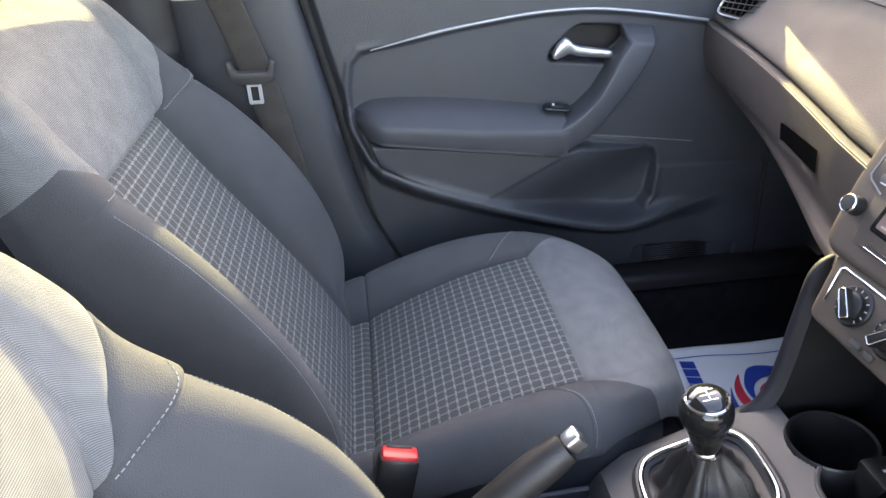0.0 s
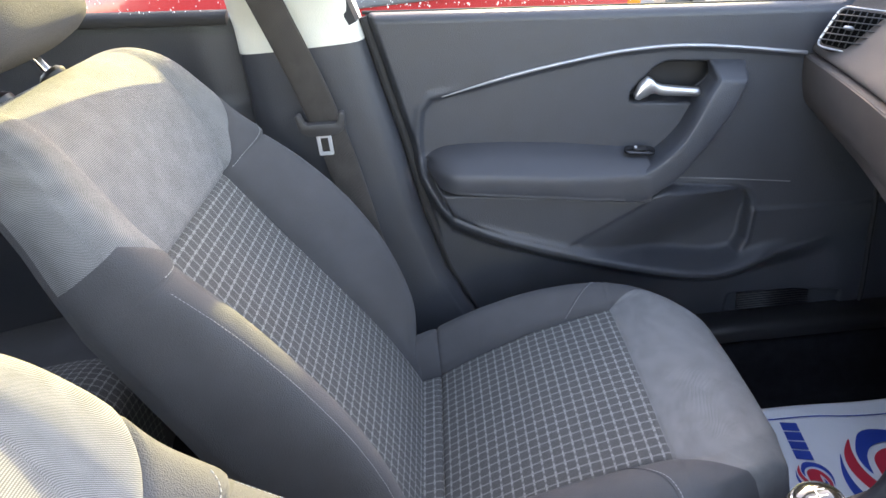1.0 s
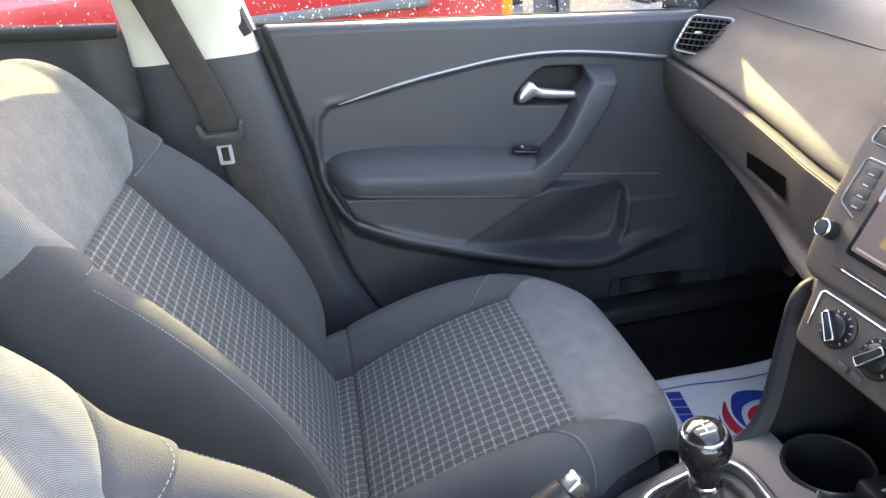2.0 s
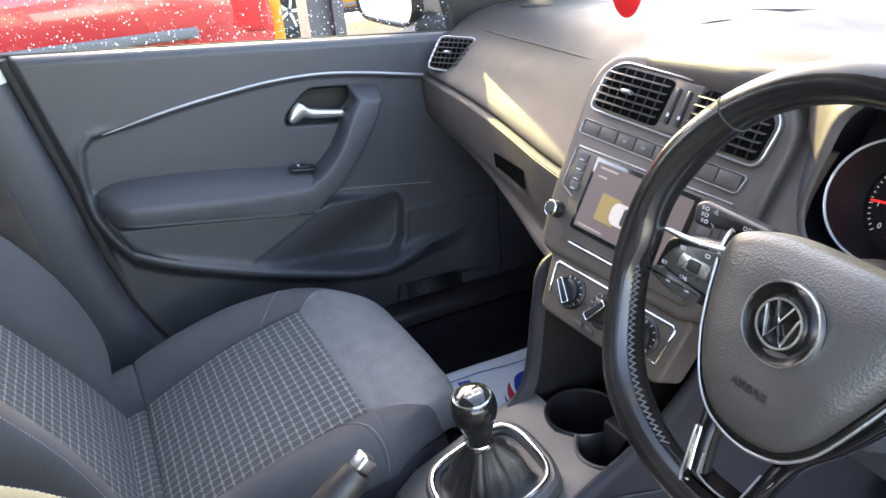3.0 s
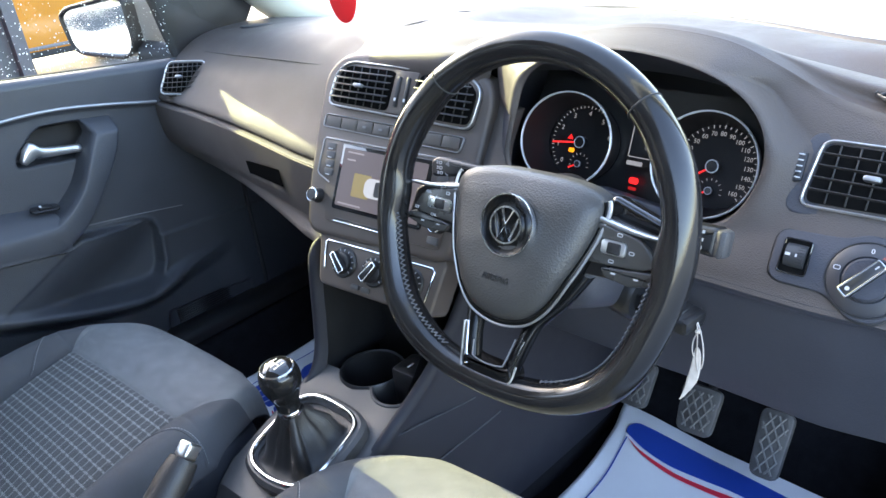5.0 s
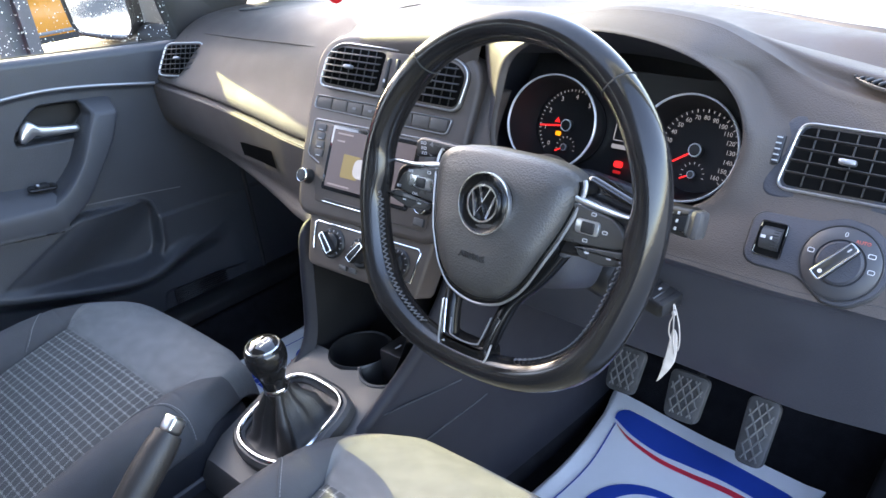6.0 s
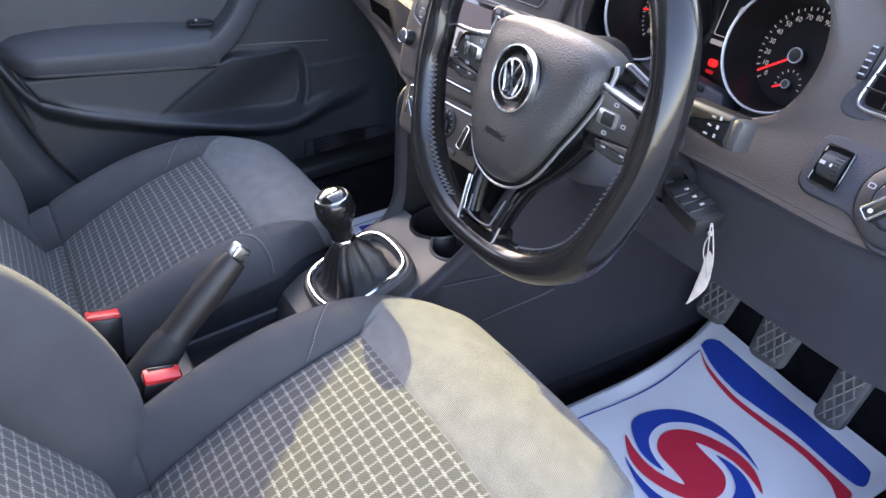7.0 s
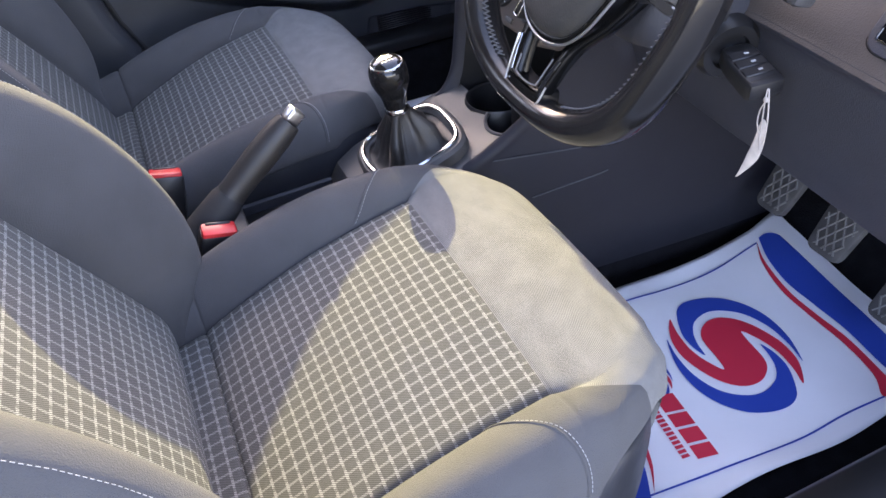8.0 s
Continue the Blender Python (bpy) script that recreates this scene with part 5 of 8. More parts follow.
# the round-cornered vent at the passenger's end
PV = plane_frame((0.704, 0.605, 0.657), (0.46, -1, 0), (0.62, 0, 1))
pv = rounded_poly([(-0.055, -0.030), (-0.040, 0.036), (0.050, 0.034), (0.040, -0.036)], 0.016, 5)
part("vent_bezel", slab(pv, 0.012, 0.003, -0.008), DASH, dash, m=PV)
part("vent_rim", frame_ring(pv, 0.0032, 0.0060, 0.0012, 0.0005), RIM_SILVER, dash, "silver rim", m=PV)
vent(rounded_poly([(-0.048, -0.024), (-0.034, 0.030), (0.043, 0.028), (0.034, -0.030)], 0.010), dash, PV @ Matrix.Translation((0, 0, 0.003)), 5, 8)


def face_x(y, z):
    """The driver's fascia: how far forward it lies."""
    return 0.597 + 0.58 * (z - 0.59) + np.interp(y, [-0.70, -0.58, -0.40, -0.20], [0.004, 0.0, 0.004, 0.020])


OPENING = [(-0.236, 0.640), (-0.244, 0.690), (-0.258, 0.728), (-0.30, 0.750), (-0.36, 0.757), (-0.43, 0.748), (-0.485, 0.728), (-0.517, 0.696), (-0.522, 0.652), (-0.495, 0.606), (-0.43, 0.590), (-0.36, 0.592), (-0.29, 0.596), (-0.25, 0.612)]


def build_driver_fascia():
    ring = closed_curve(OPENING, 112)
    n = len(ring)
    centre = np.array((-0.40, 0.66))
    rows = []
    rim = [(0.600 + 0.20 * (z - 0.65) + 0.012, y, z) for y, z in ring]
    outer = closed_curve(FASCIA, 420)
    ang = np.arctan2(outer[:, 1] - centre[1], outer[:, 0] - centre[0])
    for k, (x, y, z) in enumerate(rim):
        t = math.atan2(z - centre[1], y - centre[0])
        j = int(np.argmin(np.abs(np.angle(np.exp(1j * (ang - t))))))
        oy, oz = outer[j]
        ox = face_x(oy, oz)
        crown = oz > 0.687
        if crown:
            ox = crest_x(oy)
        side = float(smooth(-0.47, -0.54, oy))
        pts = [(x + 0.006, y + (centre[0] - y) * 0.02, z + (centre[1] - z) * 0.02), (x, y, z)]
        for f in np.linspace(0.06, 1, 14):
            yy, zz = y + (oy - y) * f, z + (oz - z) * f
            xx = (1 - smooth(0, 0.18, f)) * x + smooth(0, 0.18, f) * ((face_x(yy, zz) if not crown else side * min(face_x(yy, zz), ox) + (1 - side) * (x + (ox - x) * f)))
            pts.append((xx - 0.003 * math.sin(math.pi * min(1, f * 1.2)), yy, zz))
        pts[-1] = (ox, oy, oz)
        rows.append(pts)
    rows = np.array(rows)
    grid("driver_fascia", rows, DASH, dash, wrap=True, flip=True)
    # the dark tunnel back to the dials
    inner = [(-0.172, 0.615), (-0.172, 0.670), (-0.19, 0.708), (-0.28, 0.715), (-0.36, 0.718), (-0.43, 0.712), (-0.480, 0.700), (-0.512, 0.670), (-0.515, 0.630), (-0.49, 0.585), (-0.43, 0.570), (-0.36, 0.568), (-0.29, 0.568), (-0.205, 0.575)]
    ins = closed_curve(inner, 112)
    deep = [[(rim[k][0] + 0.006, rim[k][1], rim[k][2]), (0.62 * rim[k][0] + 0.38 * (0.778 + 0.4 * (ins[k][1] - 0.64)), *(0.08 * np.array(rim[k][1:]) + 0.92 * np.array(ins[k]))), (0.778 + 0.4 * (ins[k][1] - 0.64), *ins[k])] for k in range(n)]
    grid("dial_hood", deep, DASH_LOW, dash, "dark hood over the dials", wrap=True, flip=False)
    raw("dial_back", [p[-1] for p in deep], [tuple(range(n))], BLACK, dash, soft=False)
    # knee panel below the crease
    rows = []
    for y in np.linspace(-0.20, -0.70, 30):
        zt = np.interp(y, [-0.70, -0.60, -0.45, -0.20], [0.556, 0.551, 0.556, 0.556])
        xt = face_x(y, zt)
        rows.append(curve_points([(xt + 0.002, y, zt + 0.004), (xt + 0.003, y, zt - 0.004), (xt + 0.010, y, zt - 0.014), (xt + 0.016, y, zt - 0.04), (xt + 0.032, y, zt - 0.10), (xt + 0.050, y, zt - 0.150), (xt + 0.058, y, zt - 0.157), (xt + 0.09, y, zt - 0.150), (1.0, y, zt - 0.10)], 46))
    grid("knee_panel", rows, DASH_LOW, dash, "dark grey knee panel", flip=True)


build_driver_fascia()


def build_dials():
    # face of the dials: x to the driver's right, y up
    CL = plane_frame((0.703, -0.361, 0.6255), (-0.04, -1, -0.035), (0.4, 0, 1))
    cluster = part("dial_panel", slab(rounded_poly([(-0.165, -0.060), (-0.160, 0.075), (0.140, 0.075), (0.150, -0.065)], 0.03), 0.002, 0, -0.010), BLACK, dash, "black instrument cluster with red needles", m=CL)
    needle = glow("needle_red", (1.0, 0.03, 0.03), 0.10)
    amber = glow("amber_lamp", (1.0, 0.35, 0.01), 0.12)
    lamp = glow("red_lamp", (1.0, 0.02, 0.02), 0.12)
    marks = glow("dial_print", (0.60, 0.60, 0.61), 0.035)
    for cx, texts, start, step, turn, rx, ry, ox in ((-0.081, ["0", "1", "2", "3", "4", "5", "6"], 225, -34.7, 187, 0.0620, 0.0560, -0.001), (0.084, ["0", "10", "20", "30", "40", "50", "60", "70", "80", "90", "100", "110", "120", "130", "140", "150", "160"], 221, -16.6, 215, 0.0570, 0.0555, 0.003)):
        mc = CL @ Matrix.Translation((cx, 0.001, 0.0))
        dial = part("dial", lathe([(0.0470, -0.010), (0.0470, -0.002), (0.0, -0.0018)], 48), DIAL, cluster, "black dial with pale figures", m=mc)
        ring = [(ox + rx * math.cos(a), ry * math.sin(a)) for a in np.linspace(0, 2 * math.pi, 64, endpoint=False)]
        part("dial_ring", frame_ring(ring, 0.0020, 0.003, 0.0008, 0.038), SILVER, dial, "silver ring", m=mc)
        cone = [[tuple(mc @ Vector(((x - ox) * f + ox * g, y * f, h))) for f, g, h in ((0.985, 1, 0.039), (0.93, 0.7, 0.018), (0.80, 0, -0.002))] for x, y in ring]
        grid("dial_cone", cone, CONE, dial, "dark satin cone", wrap=True)
        big = len(texts) > 8
        for k, t in enumerate(texts):
            a = radians(start + step * k)
            writing(t, 0.0068 if big else 0.0082, marks, dial, mc @ Matrix.Translation((0.035 * math.cos(a), 0.035 * math.sin(a), -0.0012)), "figure", 0.0001)
            for j in range((2 if big else 5) if k < len(texts) - 1 else 1):
                b = radians(start + step * (k + j / (2 if big else 5)))
                part("tick", rbox(0.0036 if j == 0 else 0.0024, 0.0009, 0.0003, 0, 1), marks, dial, m=mc @ Matrix.Translation((0.0425 * math.cos(b), 0.0425 * math.sin(b), -0.0013)) @ Matrix.Rotation(b, 4, "Z"))
        a = radians(turn)
        part("needle", rbox(0.034, 0.0020, 0.001, 0.0003, 1, (0.023, 0, 0.004)), needle, dial, "lit red needle", m=mc @ Matrix.Rotation(a, 4, "Z"))
        part("needle_hub", lathe([(0.0070, -0.001), (0.0070, 0.006), (0.006, 0.0075), (0.0, 0.008)], 24), BLACK, dial, m=mc)
        part("hub_ring", frame_ring([(0.0072 * math.cos(q), 0.0072 * math.sin(q)) for q in np.linspace(0, 2 * math.pi, 24, endpoint=False)], 0.0012, 0.002, 0.0004, 0.006), PALE, dial, m=mc)
        ms = mc @ Matrix.Translation((0.0, -0.026, 0))
        part("small_hub", lathe([(0.0040, -0.001), (0.0040, 0.003), (0.0, 0.0032)], 18), CONSOLE, dial, m=ms)
        part("hub_ring", frame_ring([(0.0042 * math.cos(q), 0.0042 * math.sin(q)) for q in np.linspace(0, 2 * math.pi, 20, endpoint=False)], 0.0008, 0.0015, 0.0003, 0.002), PALE, dial, m=ms)
        part("small_needle", rbox(0.010, 0.0018, 0.001, 0.0003, 1, (-0.008, 0, 0.0025)), needle, dial, m=ms @ Matrix.Rotation(radians(28), 4, "Z"))
        for j in range(9):
            b = radians(190 - 25 * j)
            part("small_tick", rbox(0.0024, 0.0008, 0.0003, 0, 1), marks, dial, m=ms @ Matrix.Translation((0.0125 * math.cos(b), 0.0125 * math.sin(b), -0.0013)) @ Matrix.Rotation(b, 4, "Z"))
    mt = CL @ Matrix.Translation((-0.081, 0, 0.0))
    part("warning_lamp", slab([(-0.022, 0.003), (-0.014, 0.003), (-0.018, 0.009)], 0.0004, 0, -0.0008), lamp, cluster, "lit red warning lamp", m=mt)
    part("warning_lamp", slab(rrect(0.008, 0.0055, 0.002, 3, -0.0135, -0.010), 0.0004, 0, -0.0008), amber, cluster, "lit amber warning lamp", m=mt)
    # display between the dials
    part("display_frame", frame_ring(rrect(0.036, 0.046, 0.002, 3, 0.000, 0.018), 0.0011, 0.0006, 0, 0.0), marks, cluster, m=CL)
    part("display_symbol", frame_ring(rrect(0.011, 0.024, 0.005, 4, 0.006, 0.016), 0.0014, 0.0006, 0, 0.0), marks, cluster, m=CL)
    part("display_symbol", slab(rrect(0.008, 0.0014, 0.0004, 2, 0.006, 0.012), 0.0004, 0, 0.0), marks, cluster, m=CL)
    part("display_bars", slab(rrect(0.020, 0.0050, 0.001, 2, -0.008, -0.0115), 0.0004, 0, 0.0), marks, cluster, m=CL)
    part("seat_belt_lamp", slab(rrect(0.012, 0.0075, 0.003, 3, -0.004, -0.031), 0.0004, 0, 0.0), lamp, cluster, "lit red lamp", m=CL)
    part("seat_belt_lamp", slab(rrect(0.010, 0.0035, 0.001, 3, -0.004, -0.040), 0.0004, 0, 0.0), DIM_LAMP, cluster, "dim red lamp", m=CL)
    # the ledge below the display with its two keys
    part("cluster_visor", slab(rounded_poly([(-0.060, -0.047), (-0.03, -0.043), (0.052, -0.051), (0.060, -0.075), (-0.07, -0.075)], 0.003), 0.030, 0.003, 0.008, 3), DASH_LOW, cluster, m=CL)
    for x in (-0.026, 0.020):
        part("ledge_key", slab(rrect(0.026, 0.006, 0.001, 2, x, -0.0515), 0.0305, 0.0006, 0.009), BLACK, cluster, m=CL @ Matrix.Rotation(radians(-4), 4, "Z"))


DIAL = material("dial_black", (0.014, 0.013, 0.014), 0.6, mottle=0.05, spec=0.2)
CONE = material("dial_cone", (0.010, 0.010, 0.011), 0.35, mottle=0.05, spec=0.35)
DIM_LAMP = glow("dim_red_lamp", (1.0, 0.02, 0.02), 0.03)
build_dials()
DP = plane_frame((0.5995, -0.58, 0.594), (0, -1, -0.055), (0.58, 0, 1))


def build_switch_panel():
    """Air vent, lamp level wheel and headlamp switch at the driver's door end."""
    bez = rounded_poly([(-0.041, 0.030), (-0.034, 0.108), (0.086, 0.111), (0.094, 0.036)], 0.016, 5)
    part("vent_bezel", slab(bez, 0.008, 0.003, -0.006, 3), DASH_LOW, dash, "dark vent surround", m=DP)
    rim = rounded_poly([(-0.028, 0.038), (-0.022, 0.1005), (0.073, 0.1015), (0.080, 0.041)], 0.012, 5)
    part("vent_rim", frame_ring(rim, 0.0024, 0.0066, 0.0011, 0.000), RIM_SILVER, dash, "chrome rim", m=DP)
    vent(rounded_poly([(-0.023, 0.043), (-0.0175, 0.096), (0.068, 0.097), (0.075, 0.046)], 0.008), dash, DP @ Matrix.Translation((0, 0, 0.0015)), 4, 6, tilt=-14, deep=0.004, vanes=SLAT)
    lip = [(-0.037, 0.058), (-0.0385, 0.084), (-0.0305, 0.086), (-0.030, 0.060)]
    tw = part("vent_wheel", slab(rounded_poly(lip[::-1], 0.002), 0.004, 0.001, 0.001), BLACK, dash, "black ridged thumb wheel", m=DP)
    for k in range(5):
        part("wheel_ridge", rbox(0.0052, 0.0013, 0.0012, 0.0004, 1, (-0.0342 - 0.0003 * k, 0.0625 + 0.0052 * k, 0.0052)), PALE, tw, m=DP)
    # the recessed plate that joins both switches
    plate = [(-0.036, -0.024), (-0.036, 0.010), (-0.029, 0.0165), (0.004, 0.0185), (0.020, 0.0200), (0.036, 0.0270), (0.058, 0.0245), (0.076, 0.0110), (0.082, -0.0090), (0.074, -0.0310), (0.056, -0.0460), (0.038, -0.0475), (0.024, -0.0380), (0.012, -0.0310), (-0.028, -0.0310)]
    plate = rounded_poly(plate[::-1], 0.007, 4)
    part("plate_groove", slab([(x * 1.03 - 0.0006, y * 1.05 + 0.0004) for x, y in plate], 0.0032, 0.0012, -0.002), BLACK, dash, m=DP)
    part("switch_plate", slab(plate, 0.0042, 0.0014, -0.001, 3), DASH_LOW, dash, "dark switch plate", m=DP)
    lev = rounded_poly([(-0.029, -0.0225), (-0.004, -0.0225), (-0.0045, 0.0095), (-0.028, 0.0095)], 0.003)
    lw = part("level_wheel", frame_ring(lev, 0.0016, 0.0020, 0.0006, 0.003), GLOSS, dash, "lamp level wheel in a black frame", m=DP)
    # flat black plate paints the shade inside the frame
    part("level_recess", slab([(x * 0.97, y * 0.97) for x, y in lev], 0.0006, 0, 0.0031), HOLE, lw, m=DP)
    part("level_roller", lathe([(0.0115, -0.0085), (0.0120, -0.002), (0.0118, 0.0085)], 24), KEYPAD_LOW, lw, "black ridged roller", m=DP @ Matrix.Translation((-0.0160, -0.0055, -0.002)) @ Matrix.Rotation(radians(90), 4, "Y"))
    for k in range(7):
        a = radians(50 + 13 * k)
        part("roller_ridge", rbox(0.0062, 0.0008, 0.0008, 0.0002, 1, (-0.0110, -0.0055 + 0.0119 * math.cos(a), -0.002 + 0.0119 * math.sin(a))), BLACK, lw, m=DP)
    for dx, wd in ((-0.0215, 0.0042), (-0.0145, 0.0016)):
        part("level_mark", rbox(wd, 0.0026, 0.0005, 0, 1, (dx, -0.0055, 0.0101)), PALE, lw, m=DP)
    mk = DP @ Matrix.Translation((0.0425, -0.0115, 0.003))
    ls = part("light_switch", lathe([(0.0310, 0.0), (0.0310, 0.0016), (0.0290, 0.0034), (0.0200, 0.0044), (0.0190, 0.0030), (0.0, 0.0030)], 56), SWITCH_RING, dash, "round headlamp switch", m=mk)
    part("switch_gap", frame_ring([(0.0325 * math.cos(a), 0.0325 * math.sin(a)) for a in np.linspace(0, 2 * math.pi, 56, endpoint=False)], 0.0014, 0.0016, 0.0003, 0.0), BLACK, ls, m=mk)
    part("switch_disc", lathe([(0.0182, 0.002), (0.0182, 0.0060), (0.0165, 0.0080), (0.0, 0.0084)], 40), DASH_LOW, ls, m=mk)
    bar = rounded_poly([(-0.0056, -0.0200), (0.0056, -0.0200), (0.0050, 0.0195), (-0.0050, 0.0195)], 0.0025)
    turn = mk @ Matrix.Translation((-0.0015, 0.0, 0)) @ Matrix.Rotation(radians(-37), 4, "Z")
    part("switch_bar", slab(bar, 0.011, 0.002, 0.007), BLACK, ls, m=turn)
    part("bar_edge", frame_ring(bar, 0.0016, 0.0015, 0.0005, 0.0172), CHROME, ls, "chrome edge", m=turn)
    part("bar_mark", slab(rrect(0.0035, 0.0035, 0.0016, 3, 0, -0.0135), 0.0004, 0, 0.0181), PALE, ls, m=turn)
    part("bar_mark", slab(rrect(0.0012, 0.0040, 0.0003, 2, 0, 0.0140), 0.0004, 0, 0.0181), PALE, ls, m=turn)
    for a, c, wd in ((93, PALE, 0.0026), (28, PALE, 0.0062), (-3, PALE, 0.0056), (168, PALE, 0.0056)):
        p = (0.0245 * math.cos(radians(a)), 0.0245 * math.sin(radians(a)))
        part("switch_mark", frame_ring(rrect(wd, 0.0040, 0.0012, 2, *p), 0.0007, 0.0004, 0, 0.0042), c, ls, m=mk)
    writing("AUTO", 0.0042, MUTED_RED, ls, mk @ Matrix.Translation((0.0125, 0.0205, 0.0042)), "switch_word", 0.0001)


KEYPAD_LOW = material("roller_plastic", (0.030, 0.031, 0.034), 0.4, mottle=0.06)
MUTED_RED = material("muted_red_print", (0.45, 0.08, 0.05), 0.5, mottle=0.05)
build_switch_panel()


# ---- centre console ----
CREASE_BACK = [(0.600, 0.272), (0.578, 0.270), (0.512, 0.266), (0.450, 0.261)]
CREASE_FRONT = [(0.640, 0.226), (0.620, 0.220), (0.575, 0.210), (0.533, 0.200)]


def build_console():
    con = thing("centre_console", "dark grey plastic centre console with cup holder", "console")
    top_z = lambda x: 0.243 + 0.28 * (x - 0.363)
    # the upper face round the gear lever
    rows = []
    for x in np.linspace(0.305, 0.525, 110):
        w0, w1 = np.interp(x, [0.30, 0.34, 0.52], [0.080, 0.098, 0.104]), np.interp(x, [0.30, 0.34, 0.52], [0.055, 0.072, 0.086])
        ctl = [(x, w1 + 0.012, top_z(x) - 0.035), (x, w1 + 0.009, top_z(x) - 0.010), (x, w1, top_z(x)), (x, 0.03, top_z(x) + 0.002), (x, -0.05, top_z(x) + 0.001), (x, -w0, top_z(x)), (x, -w0 - 0.009, top_z(x) - 0.010), (x, -w0 - 0.012, top_z(x) - 0.035)]
        rows.append(curve_points(ctl, 130))
    def keep(i, j):
        x, y = rows[i][j][0], rows[i][j][1]
        cup = math.hypot(x - 0.556, y - 0.005) < 0.052 or math.hypot(x - 0.550, y + 0.066) < 0.046 and y > -0.094
        return not cup
    grid("console_top", rows, CONSOLE, con, keep=keep, flip=False)
    lobe = [(0.550 + 0.046 * math.cos(t), -0.066 + 0.046 * math.sin(t)) for t in np.linspace(radians(130), radians(222), 24)]
    part("well_edge", tube([(x, max(y, -0.094), top_z(x) + 0.0005) for x, y in lobe if math.hypot(x - 0.556, y - 0.005) > 0.050], 0.0030, 8), CONSOLE, con)
    # the rear face of that part
    r = rows[0]
    back = [r, [(x - 0.012, y, z - 0.02) for x, y, z in r], [(x - 0.02, y, 0.08) for x, y, z in r]]
    grid("console_step", back, CONSOLE, con, flip=True)
    # the well in front of the lever
    part("well_floor", rbox(0.17, 0.19, 0.01, 0.002, 1, (0.585, -0.008, 0.205)), BLACK, con)
    part("well_back", rbox(0.012, 0.21, 0.30, 0.003, 1, (0.655, -0.01, 0.34)), BLACK, con)
    cup = lathe([(0.042, -0.06), (0.046, 0.020), (0.049, 0.022), (0.051, 0.019), (0.050, -0.06)], 40)
    part("cup_holder", cup, BLACK, con, "black cup holder", m=Matrix.Translation((0.556, 0.005, 0.268)))
    part("socket_block", rbox(0.05, 0.05, 0.09, 0.006, 2, (0.575, -0.068, 0.265)), BLACK, con)
    part("socket_mark", rbox(0.012, 0.003, 0.0006, 0, 1, (0.57, -0.066, 0.3105)), PALE, con)
    # side walls that sweep up to the panel
    for s, name in ((1, "console_side"), (-1, "console_side")):
        edge = [(0.30, 0.222), (0.36, 0.240), (0.42, 0.256), (0.46, 0.270), (0.50, 0.292), (0.535, 0.325), (0.560, 0.360), (0.585, 0.405), (0.61, 0.45), (0.66, 0.48), (0.78, 0.48), (0.98, 0.47)] if s < 0 else [(0.30, 0.215), (0.36, 0.232), (0.42, 0.250), (0.46, 0.264), (0.495, 0.285), (0.515, 0.315), (0.525, 0.36), (0.535, 0.42), (0.55, 0.47), (0.60, 0.48), (0.75, 0.48), (0.98, 0.47)]
        e = curve_points(edge, 50)
        rows = []
        for x, z in e:
            y = (-0.108 - 0.060 * smooth(0.48, 0.66, x)) if s < 0 else (0.082 + 0.02 * smooth(0.50, 0.6, x))
            low = (x + 0.05 * smooth(0.3, 0.6, x), (-0.158 - 0.02 * smooth(0.5, 0.9, x) if s < 0 else 0.125), 0.0)
            inn = -s * 0.010
            ctl = [(x + 0.012, y + inn * 1.4, z - 0.010), (x + 0.003, y + inn * 0.7, z + 0.001), (x, y, z), (x + 0.003, y + s * 0.007, z - 0.008), (x + 0.010, y + s * 0.010, z - 0.03), (0.6 * x + 0.4 * low[0], 0.5 * (y + low[1]) + s * 0.006, 0.55 * z), (low[0], low[1], 0.05), low]
            rows.append(curve_points(ctl, 34))
        grid(name, rows, TUNNEL, con, flip=s > 0, keep=lambda i, j: j < 29)
        grid("tunnel_carpet", rows, CARPET, con, "black carpet", flip=s > 0, keep=lambda i, j: j >= 29)
        if s < 0:
            # two faint moulded creases, their highlight put in as paler plastic tubes
            near = lambda x, z: min((q for r in rows for q in r), key=lambda q: (q[0] - x) ** 2 + (q[2] - z) ** 2 + (100 if q[2] > 0.46 else 0))
            for line in (CREASE_BACK, CREASE_FRONT):
                pts = curve_points(line, 12)
                side = np.polyfit([q[0] for q in pts], [near(*q)[1] for q in pts], 1)
                part("side_crease", tube([(x, np.polyval(side, x) - 0.0012, z) for x, z in pts], 0.0010, 6), TRIM, con, "faint moulded crease, its highlight as paler plastic")
        # inner lining up to the panel
        lin = [[(x + 0.012, (-0.094 if s < 0 else 0.072), z - 0.010), (x + 0.05, (-0.092 if s < 0 else 0.070), z - 0.02), (0.66, (-0.092 if s < 0 else 0.07), z)] for x, z in e[16:36]]
        grid("well_lining", lin, BLACK, con, flip=s < 0)
    # tray and box between the seats
    tray = rounded_poly([(0.12, -0.062), (0.12, 0.062), (0.31, 0.068), (0.31, -0.070)], 0.02)
    part("tray_floor", slab(tray, 0.02, 0.003, 0.165), BLACK, con)
    part("tray_rim", frame_ring(tray, 0.008, 0.022, 0.003, 0.180), DASH_LOW, con, "dark tray rim")
    part("rear_box", rbox(0.42, 0.125, 0.12, 0.012, 3, (-0.09, 0, 0.13)), DASH_LOW, con)
    part("tray_divider", rbox(0.03, 0.12, 0.06, 0.006, 2, (0.135, 0, 0.18)), CONSOLE, con)
    return con


build_console()


